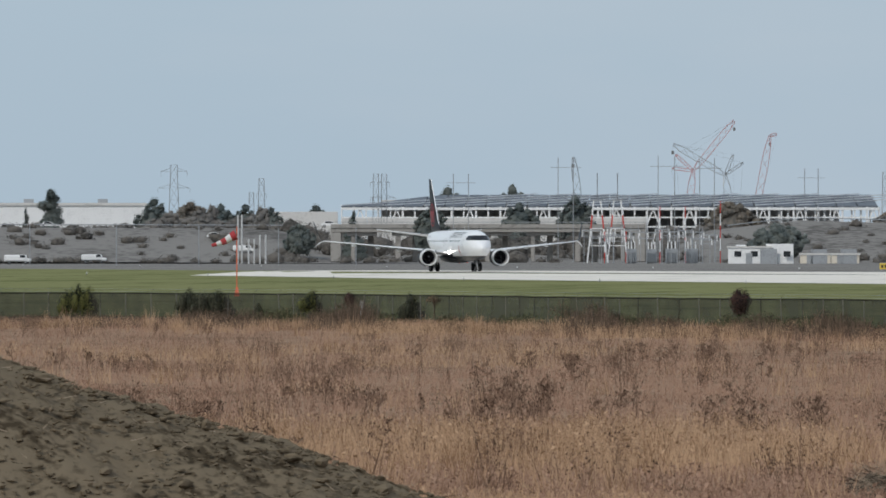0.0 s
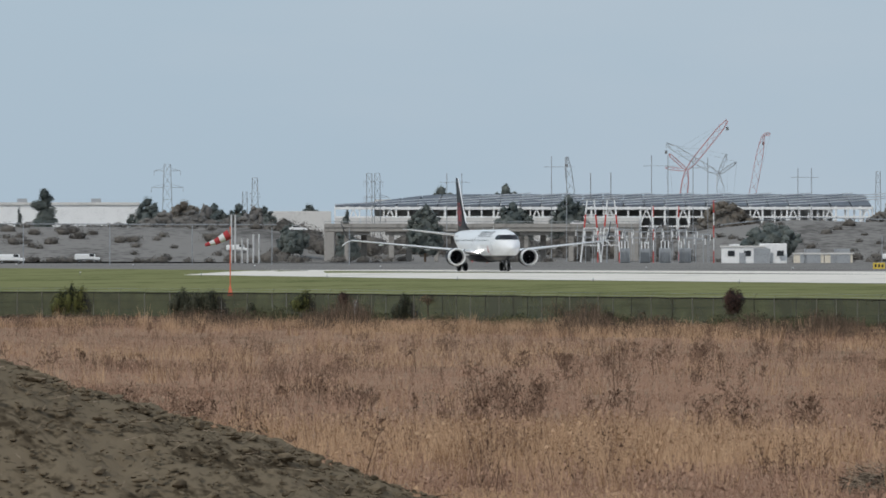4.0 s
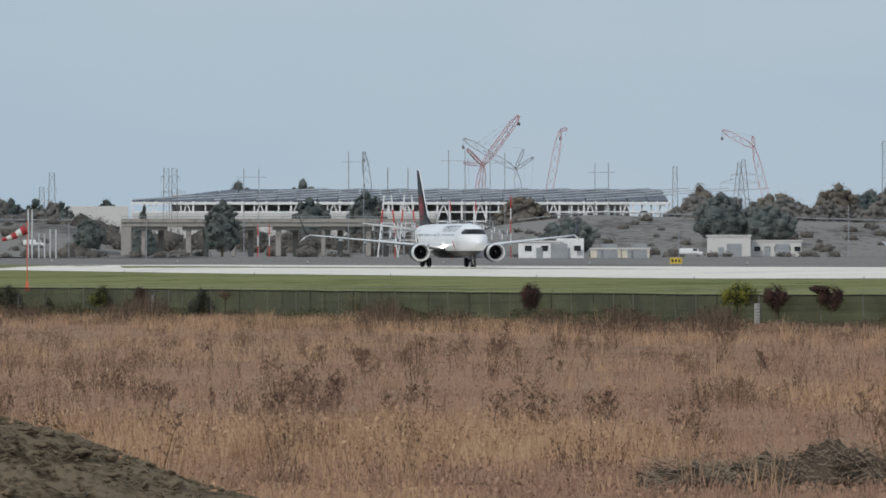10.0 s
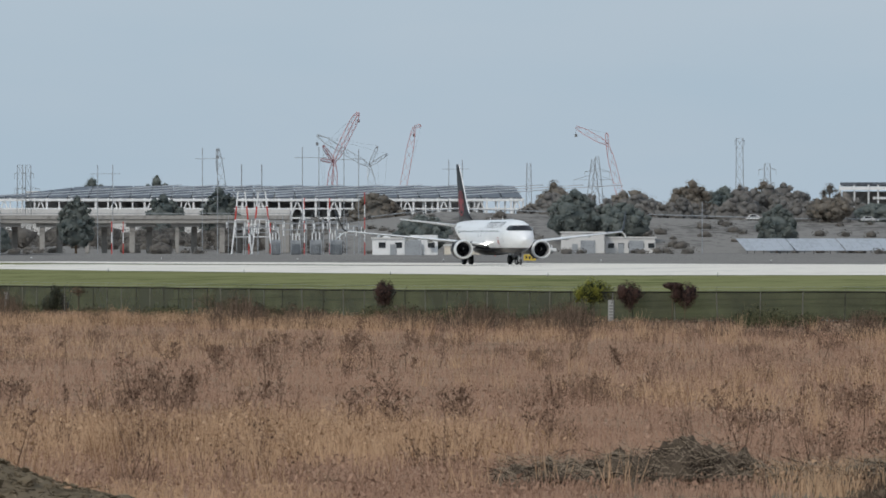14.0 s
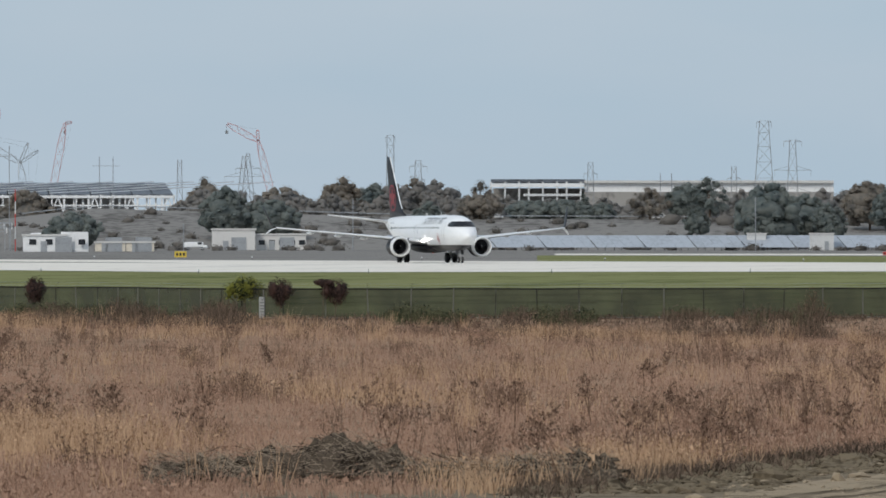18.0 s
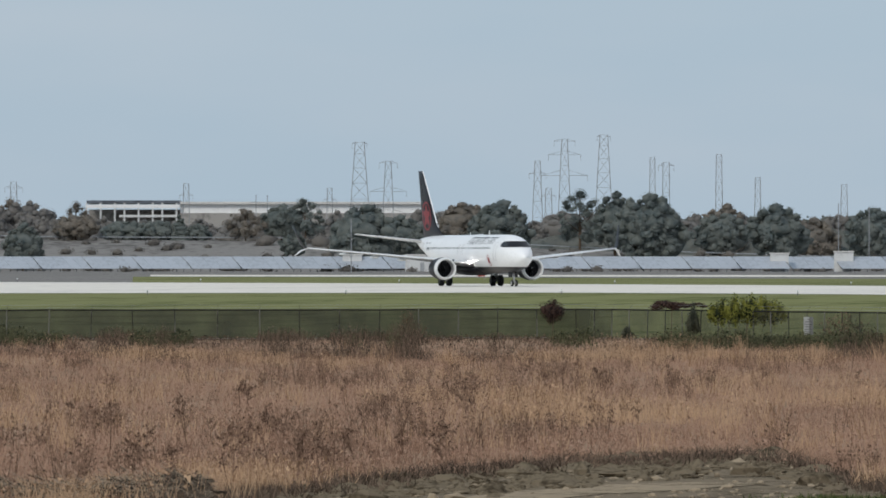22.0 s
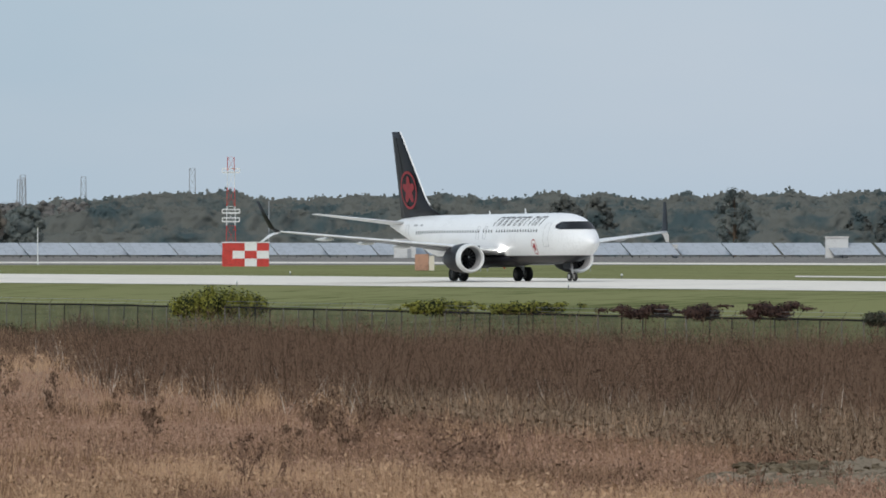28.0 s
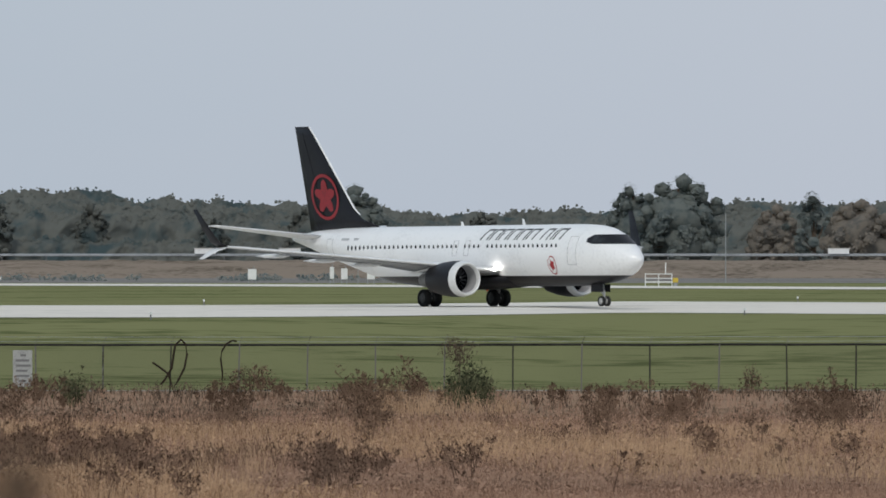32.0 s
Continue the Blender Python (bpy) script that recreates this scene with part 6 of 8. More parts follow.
# ---- the perimeter fence ----
def mesh_material(lo, hi):
    m = bpy.data.materials.new("chain_link")
    m.use_nodes = True
    nt = m.node_tree
    b = nt.nodes["Principled BSDF"]
    b.inputs["Base Color"].default_value = (0.042, 0.041, 0.031, 1)
    b.inputs["Roughness"].default_value = 0.6
    b.inputs["Metallic"].default_value = 0.3
    co = nt.nodes.new("ShaderNodeTexCoord")
    n = nt.nodes.new("ShaderNodeTexNoise")
    n.inputs["Scale"].default_value = 0.35
    n.inputs["Detail"].default_value = 4
    mr = nt.nodes.new("ShaderNodeMapRange")
    mr.inputs["From Min"].default_value, mr.inputs["From Max"].default_value = 0.3, 0.7
    mr.inputs["To Min"].default_value, mr.inputs["To Max"].default_value = lo, hi
    nt.links.new(co.outputs["Object"], n.inputs[0])
    nt.links.new(n.outputs[0], mr.inputs[0])
    nt.links.new(mr.outputs[0], b.inputs["Alpha"])
    return m


def build_fence():
    links = (mesh_material(.66, .86), mesh_material(.42, .64), mesh_material(.08, .2))
    pts = []
    b = -3.6
    while b < 28:
        d = fence_distance(b)
        pts.append(polar(b, d, FIELD_Z))
        e = b + .02
        step = (polar(e, fence_distance(e)) - polar(b, d)).length / .02
        b += 3.0 / step
    fence = tagged(new("perimeter_fence"), "weathered chain-link perimeter fence with barbed-wire arms", "fence")
    r = rng(8)
    post_m = None
    for i, p in enumerate(pts):
        if post_m is None:
            o = rods("post", [((0, 0, -.2), (0, 0, 2.15), .038)], M_POST, fence, "", 6)
            post_m = o.data
            arm_m = rods("arm", [((0, 0, 2.15), (.12, .22, 2.5), .013)], M_POST, o).data
        else:
            o = link("post", post_m, None, fence)
            link("arm", arm_m, None, o)
        nxt = pts[min(i + 1, len(pts) - 1)] if i + 1 < len(pts) else p + (p - pts[i - 1])
        ang = math.degrees(math.atan2(nxt.y - p.y, nxt.x - p.x))
        o.matrix_basis = pose(p.x, p.y, p.z, r.uniform(-1.5, 1.5), r.uniform(-2.5, 2.5), ang)
    tops = [p + Vector((0, 0, 2.12 + r.uniform(-.02, .02))) for p in pts]
    for i in range(0, len(pts) - 1, 10):
        line = tops[i:i + 11]
        tube("top_rail", line, .055, M_RAIL, fence)
        for dz in (.14, .34):
            tube("barbed_wire", [p + Vector((.1, .2, dz)) for p in line], .009, M_STEEL, fence, "", 3)
        tube("bottom_wire", [p - Vector((0, 0, 2.0)) for p in line], .016, M_STEEL, fence, "", 3)
        where = math.degrees(math.atan2(line[0].x, line[0].y))
        sec = pts[i:i + 11]
        verts, faces = [], []
        for p in sec:
            verts += [p + Vector((0, 0, .05)), p + Vector((0, 0, 2.1))]
        faces = [(2 * k, 2 * k + 2, 2 * k + 3, 2 * k + 1) for k in range(len(sec) - 1)]
        polymesh("mesh_panel", verts, faces, links[0 if where < 6.5 else 1 if where < 15.5 else 2], fence, "grey-green chain-link mesh")


build_fence()


def fence_bush(b, y0, y1, width, mat, label, seed, n=260, front=.8):
    """A bush or vine on the fence, between two heights above the field."""
    r = rng(seed + 300)
    d = fence_distance(b) - front
    ob = holder("fence_bush", facing(b, d, FIELD_Z), label, "bush", "bushes along the fence")
    h0, h1 = max(.1, y0 - FIELD_Z), y1 - FIELD_Z
    w = width / 2
    vine = mat in (M_RED_LEAF, M_VINE) or h0 > .9
    twiggy = mat in (M_WEED, M_BARK)
    segs = [((0, 0, -.1), (r.uniform(-.1, .1), .3 if vine else 0, h0 + .4 * (h1 - h0)), .03)]
    lobes, radii = [], []
    k = max(7, int(width / .26))
    for i in range(k):
        u = -1 + 2 * (i + .5) / k
        x = (w - .1) * u * (.82 if vine and width <= 2.3 else .97) + r.uniform(-.08, .08)
        if mat is M_LIME:      # a leafy cushion over the fence
            hang = math.sqrt(1 - .7 * u * u) * r.uniform(.8, 1.0)
            zc, rz = h0 + (h1 - h0) * (.60 - .10 * u * u), (h1 - h0) * hang * r.uniform(.38, .52)
        elif vine and width > 2.3:      # a garland along the top rail
            hang = (1 - .35 * abs(u) ** 3) * r.uniform(.4, 1.0)
            top = h1 - (h1 - h0) * .4 * r.uniform(0, 1) ** 1.5
            zc, rz = top - (top - h0) * hang * .5, (top - h0) * hang * .5
        elif vine:      # a clump that hangs over the top of the fence and tapers downwards
            hang = math.sqrt(max(.06, 1 - .9 * u * u)) * r.uniform(.78, 1.0)
            top = h1 - (h1 - h0) * (.20 * u * u + .06 * r.uniform(0, 1.6))
            zc, rz = top - (h1 - h0) * hang * .5, (h1 - h0) * hang * .5
        else:           # a mound that stands on the ground
            rise = (1 - .55 * abs(u) ** 2) * r.uniform(.72, 1.0)
            zc, rz = h0 + (h1 - h0) * rise * .5, (h1 - h0) * rise * .52
        lobes.append((x, r.uniform(-.2, .2) + (.35 if vine else 0), zc))
        radii.append((max(.24, width / k * (1.6 if vine else 1.3)), .4, max(.14, rz)))
        if twiggy or i % 3 == 1:
            segs.append(((x * .6, .2 if vine else 0, 0 if not vine else zc - rz * 1.3), (x, .2 if vine else 0, zc + rz * .7), .014 if twiggy else .02))
        if twiggy:
            for _ in range(5):
                p = Vector((x * .7, 0, zc - rz * r.uniform(-.2, .9)))
                segs.append((p, p + Vector((r.normal() * .3, r.normal() * .1, rz * r.uniform(.4, 1.1))), .009))
    if vine and width > 2.3:
        for _ in range(7):
            lobes.append((r.uniform(-1, 1) * (w + 1.0), .3, h1 - (h1 - h0) * r.uniform(.15, .5)))
            radii.append((r.uniform(.2, .5), .3, r.uniform(.06, .14)))
    rods("stem", segs, M_BARK, ob, "", 4)
    bodies = [] if twiggy else [lump(r, c, (g[0] * .66, g[1] * .5, g[2] * .72), 1, .35) for c, g in zip(lobes, radii)]
    foliage("foliage", bodies, leaf_quads(r, lobes, radii, n * (3 if twiggy else 4), .035 + .003 * width), mat, ob)


# bearing, lower and upper height, width, colour
BUSHES_WEST = [
    (-2.055, -2.553, 0.536, 3.6, 5),
    (-1.434, -2.290, -0.008, 2.1, 0),
    (-1.298, -2.949, -0.140, 3.9, 0),
    (-0.747, -2.159, -0.020, 2.0, 5),
    (-0.523, -1.756, -0.404, 1.1, 2),
    (-0.566, -2.853, -1.587, .7, 0),
    (-1.038, -3.015, -1.303, .9, 0),
    (-0.179, -2.899, -0.383, 2.1, 0),
    (0.683, -2.542, -0.541, 2.4, 3),
    (-0.049, -1.403, -0.611, 1.5, 3),
    (0.974, -2.310, -1.590, .5, 0),
    (1.677, -2.041, 0.270, 1.7, 2),
    (2.854, -2.038, 0.373, 2.7, 1),
    (3.050, -1.844, 0.256, 1.8, 2),
]
BUSHES_MIDDLE = [
    (3.363, -1.844, 0.217, 2.0, 2),
    (3.293, -0.483, 0.062, 1.4, 2),
    (6.863, -1.707, 0.226, 1.7, 2),
    (7.531, -0.849, 0.065, 2.5, 2),
    (7.956, -2.167, 0.418, 5.6, 1),
    (7.658, -2.285, -0.013, 1.1, 0),
    (7.283, -2.637, -1.802, .8, 0),
    (8.507, -2.251, -0.296, 3.6, 3),
    (6.060, -2.333, -0.432, 1.5, 3),
    (9.493, -1.373, 0.020, 2.0, 3),
    (11.256, -1.9, 0.55, 5.8, 1),
    (12.497, -1.070, 0.020, 3.2, 1),
    (12.997, -0.813, -0.018, 3.8, 1),
    (13.656, -0.915, -0.033, 2.6, 2),
]
BUSHES_EAST = [
    (13.974, -0.919, 0.035, 1.9, 2),
    (14.365, -0.921, 0.186, 2.8, 2),
    (15.245, -0.872, -0.178, 1.6, 0),
    (15.452, -0.818, -0.258, 1.2, 0),
    (15.739, -1.044, -0.067, 3.0, 2),
    (14.956, -1.031, -0.187, 1.4, 0),
    (16.999, -1.674, -0.141, 4.6, 3),
    (17.874, -0.967, -0.163, 5.0, 0),
    (18.584, -2.562, -0.197, 3.4, 3),
    (21.497, -2.657, -1.25, 2.4, 3),
    (22.428, -2.904, -1.713, 1.0, 3),
    (24.322, -3.028, -1.418, 1.2, 3),
    (22.667, -1.666, -0.179, 1.8, 4),
]
KINDS = ((M_BUSH, "dark green bush against the fence"), (M_LIME, "lime green bush growing over the fence"), (M_RED_LEAF, "dark red vine clump on top of the fence"), (M_WEED, "bare brown twiggy bush at the fence"), (M_BARK, "thin bare creeper on the fence wire"), (material("olive_foliage", (0.05, 0.062, 0.025), 0.8, scale=0.7, fine=6, spread=0.5, island=0.7, colour2=(0.17, 0.175, 0.05), leaf=0.3), "dull olive green bush growing over the fence"))
for k, (b, z0, z1, w, c) in enumerate(BUSHES_WEST + BUSHES_MIDDLE + BUSHES_EAST):
    fence_bush(b, z0, z1, w, KINDS[c][0], KINDS[c][1], k, n=int(140 + 150 * w) if c < 3 or c == 5 else int(30 + 30 * w))


def fence_sign(b, z0, z1, w):
    d = fence_distance(b) - .12
    ob = holder("warning_sign", facing(b, d, z0), "white weathered warning sign wired to the fence", "sign", "fence signs")
    h = z1 - z0
    box("plate", (w, .02, h), (0, 0, h / 2), M_SIGN, ob)
    r = rng(4)
    for k, ww in enumerate((.3, .7, .75, .6, .7, .4)):
        box("text_bar", (w * ww, .006, h * .06), (r.uniform(-.05, .05) * w, -.014, h * (.86 - .14 * k)), M_DARK_STEEL, ob)


fence_sign(20.213, -2.538, -0.931, .85)
fence_sign(8.305, -2.211, -1.014, .65)
fence_sign(-0.452, -2.600, -1.122, .4)
fence_sign(2.952, -2.696, -1.218, .45)


def vine_loop():
    b = 21.059
    d = fence_distance(b) - .2
    ob = holder("vine_loop", facing(b, d, FIELD_Z), "thick dead vine looping over the fence", "vine")
    pts = [(-.9, 0, 1.35), (-.6, 0, 1.15), (-.2, 0, .85), (.0, 0, .2), (.25, 0, .6), (.5, 0, 1.1), (.62, 0, 1.7), (.55, 0, 2.15), (.35, 0, 2.35), (.1, 0, 2.1), (.02, 0, 1.6), (-.05, 0, 1.1), (-.35, 0, .6), (-.55, 0, .35)]
    tube("stem", pts, .048, material("dead_vine_bark", (.035, .027, .02), .9, scale=4, spread=.3), ob, "", 7)

    b = 21.364
    d = fence_distance(b) - .2
    ob = holder("vine_hook", facing(b, d, FIELD_Z), "short dead vine hooked over the fence rail", "vine")
    tube("stem", [(-.25, 0, -.1), (-.2, 0, .9), (-.28, 0, 1.5), (-.22, 0, 1.85), (-.05, 0, 2.15), (.22, 0, 2.3), (.42, 0, 2.28)], .04, material("dead_vine_stem", (.035, .027, .02), .9, scale=4, spread=.3), ob, "", 7)


vine_loop()


# ---- the near field ----
def patch(x, y, scale, seed):
    return noise.noise(Vector((x / scale, y / scale, seed * 7.3)))


def blades(r, x, y, z, height, spread, count, width, lean=.35):
    """Grass blades, three-cornered, from clump places."""
    n = len(x)
    i = np.repeat(np.arange(n), count)
    m = len(i)
    a = r.uniform(0, 2 * np.pi, m)
    rad = np.sqrt(r.uniform(0, 1, m)) * spread
    p = np.stack([x[i] + rad * np.cos(a), y[i] + rad * np.sin(a), z[i] if np.ndim(z) else np.full(m, z)], 1)
    h = height[i] * r.uniform(.55, 1.15, m)
    la = r.uniform(0, 2 * np.pi, m)
    tip = p + np.stack([np.cos(la) * h * lean * r.uniform(.1, 1, m), np.sin(la) * h * lean * .5, h], 1)
    across = np.stack([y[i], -x[i]], 1)
    across /= np.linalg.norm(across, axis=1)[:, None]
    w = width * r.uniform(.6, 1.5, m)
    off = np.concatenate([across * w[:, None] / 2, np.zeros((m, 1))], 1)
    return np.stack([p - off, p + off, tip], 1)


def field_points(r, n, near, far_share, b0=-3.1, b1=26.2, screen=.6):
    """Places in the field between a near distance and a share of the way to the fence, thinner with distance."""
    b = r.uniform(b0, b1, n)
    f = np.array([fence_distance(q) for q in b]) * far_share
    e0, e1 = 1 / f, 1 / near
    d1 = 1 / (e0 + (e1 - e0) * r.uniform(0, 1, n))
    d2 = near + (f - near) * r.uniform(0, 1, n)
    d = np.where(r.uniform(0, 1, n) < screen, d1, d2)
    a = np.radians(b)
    return d * np.sin(a), d * np.cos(a), b, d


def fuzz(r, x, y, z, n, spread, size):
    """Small seed flecks round given places."""
    i = np.repeat(np.arange(len(x)), n)
    m = len(i)
    c = np.stack([x[i] + r.normal(0, spread, m), y[i] + r.normal(0, spread, m), z[i] + r.normal(0, .09, m)], 1)
    o = r.normal(size=(3, m, 3)) * (size * r.uniform(.6, 1.4, m))[:, None]
    return np.stack([c + o[0], c + o[1], c + o[2]], 1)


def soil_reach(b):
    """The even line of the far edge of the bare soil."""
    return np.interp(b, [2.7, 2.8, 4, 4.6, 5.1, 5.6, 6.3, 7.0, 8.0, 8.2, 8.5, 9.1, 10.0, 10.6, 10.7], [0, 221, 224, 230, 240, 251, 267, 281, 291, 285, 262, 236, 222, 200, 0])


def bare_to(b):
    """How far out the bare soil and short grass at the field edge reach."""
    far = soil_reach(b)
    return far + np.where(far > 0, 3.5 * np.sin(np.asarray(b) * 31) + 2.5 * np.sin(np.asarray(b) * 73 + 1), 0)


def build_grass():
    r = rng(50)
    x, y, b, d = field_points(r, 62000, 205, .985)
    k = 9000
    eb = r.uniform(-3.1, 26.2, k)
    ed = np.interp(eb, FENCE_B, FENCE_D) * r.uniform(.93, .994, k)
    x, y, b, d = (np.concatenate(q) for q in ((x, ed * np.sin(np.radians(eb))), (y, ed * np.cos(np.radians(eb))), (b, eb), (d, ed)))
    tone = np.array([.8 * patch(u, v * .4, 13, 1) + .5 * patch(u, v * .3, 34, 3) + .4 * patch(u, v, 5, 2) for u, v in zip(x, y)])
    bare = d < bare_to(b)
    keep = ~bare
    x, y, b, d, tone = x[keep], y[keep], b[keep], d[keep], tone[keep]
    h = .40 + .22 * np.clip(tone + .2, 0, 1)
    near_soil = np.clip(1 - (d - np.maximum(bare_to(b), 225)) / 42, 0, 1)
    straw = tone + near_soil * np.interp(b, [3.2, 4.2, 8.6, 9.4, 12.5, 13.5], [.16, .42, .42, .26, .26, 0]) > .30
    for name, sel, mat, lab, tall in (("seed_grass", ~straw, M_PINK, "dense pinkish-brown dry seed grass over the field", 1.0), ("straw_grass", straw, M_STRAW, "patches of tall pale dry straw grass", 1.6)):
        t = blades(r, x[sel], y[sel], FIELD_Z - .02, h[sel] * tall, .6, 7, .024, .75)
        u = fuzz(r, x[sel], y[sel], FIELD_Z + h[sel] * tall * .72, 4, .35, .035)
        tagged(soup(name, settle(np.concatenate([t, u])), mat), lab, "grass", kind="stuff")
    # darker tangled grass in the near field before the thicket
    n = 7000
    b, d = r.uniform(9.2, 15.6, n), 205 + 150 * r.uniform(0, 1, n) ** 1.25
    x, y = d * np.sin(np.radians(b)), d * np.cos(np.radians(b))
    rise = np.array([patch(u, v * .4, 7, 36) + .5 * patch(u, v, 2.5, 38) for u, v in zip(x, y)])
    keep = (rise > -.18) & (d > bare_to(b) + 1)
    x, y, rise = x[keep], y[keep], rise[keep]
    hh = .42 + .55 * np.clip(rise, 0, .8)
    brown = material("tangled_brown_grass", (0.150, 0.092, 0.060), 0.9, scale=0.1, fine=9, spread=0.3, island=0.35, colour2=(0.330, 0.212, 0.138), leaf=0.25)
    t = blades(r, x, y, FIELD_Z - .02, hh, .5, 7, .024, .8)
    u = fuzz(r, x, y, FIELD_Z + hh * .7, 4, .3, .03)
    tagged(soup("tangled_grass", settle(np.concatenate([t, u])), brown), "tangled darker brown grass before the thicket", "grass", kind="stuff")
    # rank growth at the foot of the fence
    n = 17000
    b = r.uniform(-3.2, 26.5, n)
    b = b[(b < 19.6) | (r.random(n) < .3)]
    n = len(b)
    f = np.array([fence_distance(q) for q in b])
    d = f * (1 - .06 * r.uniform(0, 1, n) ** 1.5)
    a = np.radians(b)
    hh = .35 + np.interp(b, [-3, 9, 16, 18.476, 20.090, 27], [2.4, 2.4, 2.2, 1.9, .6, .5]) * np.array([max(0, patch(q * 9, 3.0, 3, 5) + .35 * patch(q * 40, 1.0, 3, 6)) for q in b])
    t = blades(r, d * np.sin(a), d * np.cos(a), FIELD_Z - .02, hh, .6, 5, .04, .6)
    u = np.concatenate([fuzz(r, d * np.sin(a), d * np.cos(a), FIELD_Z + hh * q, 3, .3, .04) for q in (.5, .8)])
    tagged(soup("fence_weeds", settle(np.concatenate([t, u])), M_RANK), "dark rank weeds along the foot of the fence", "weeds", kind="stuff")


def build_fence_scrub():
    """Dark green shrubs and nettles that crowd the foot of the fence."""
    r = rng(57)
    n = 9000
    b = r.uniform(-3.2, 26.0, n)
    thick = np.array([patch(q * 11, 8.0, 4, 71) + .5 * patch(q * 37, 2.0, 4, 72) for q in b])
    keep = thick > np.interp(b, [-3, 5, 7, 13, 15, 18.8, 19.6, 26], [.16, .14, .10, .14, .12, .10, .46, .46])
    b, thick = b[keep], thick[keep]
    f = np.interp(b, FENCE_B, FENCE_D)
    d = f * r.uniform(.984, .9985, len(b))
    a = np.radians(b)
    x, y = d * np.sin(a), d * np.cos(a)
    h = (.35 + 1.1 * np.clip(thick + .1, 0, 1)) * r.uniform(.6, 1.1, len(b))
    green = material("fence_foot_green", (0.062, 0.072, 0.042), 0.9, scale=0.25, fine=8, spread=0.4, island=0.6, colour2=(0.140, 0.138, 0.078), leaf=0.4)
    t = blades(r, x, y, FIELD_Z - .05, h, .5, 4, .05, .6)
    u = np.concatenate([fuzz(r, x, y, FIELD_Z + h * q, 5, .3, .06) for q in (.3, .6, .9)])
    tagged(soup("fence_scrub", settle(np.concatenate([t, u])), green), "dark green shrubby growth along the foot of the fence", "shrubs", kind="stuff")


def branchy(r, tris, u, v, tall):
    """One branching dead plant: stems, side twigs and small withered leaves."""
    across = np.array([v, -u, 0]) / math.hypot(u, v)
    up = np.array([0, 0, 1.0])
    for s in range(r.integers(1, 4)):
        foot = np.array([u, v, FIELD_Z]) + across * r.normal() * .25
        tip = foot + across * r.normal() * .22 * tall + up * tall * r.uniform(.8, 1.05)
        tris.append((foot - across * .02, foot + across * .02, tip))
        for q in range(r.integers(7, 13)):
            f = r.uniform(.25, .95)
            k0 = foot + (tip - foot) * f
            side = 1 if r.random() < .5 else -1
            ln = tall * (1.1 - f) * r.uniform(.25, .6)
            k1 = k0 + across * side * ln * r.uniform(.5, 1) + up * ln * r.uniform(.4, 1.0)
            tris.append((k0 - up * .012, k0 + up * .012, k1))
            for _ in range(7):
                c = k0 + (k1 - k0) * r.uniform(.2, 1.05) + across * r.normal() * .035 + up * r.normal() * .035
                k = r.uniform(.016, .042)
                tw = r.normal() * .8
                tris.append((c - across * k, c + across * k * .7 + up * k * tw, c + up * k * 1.7))


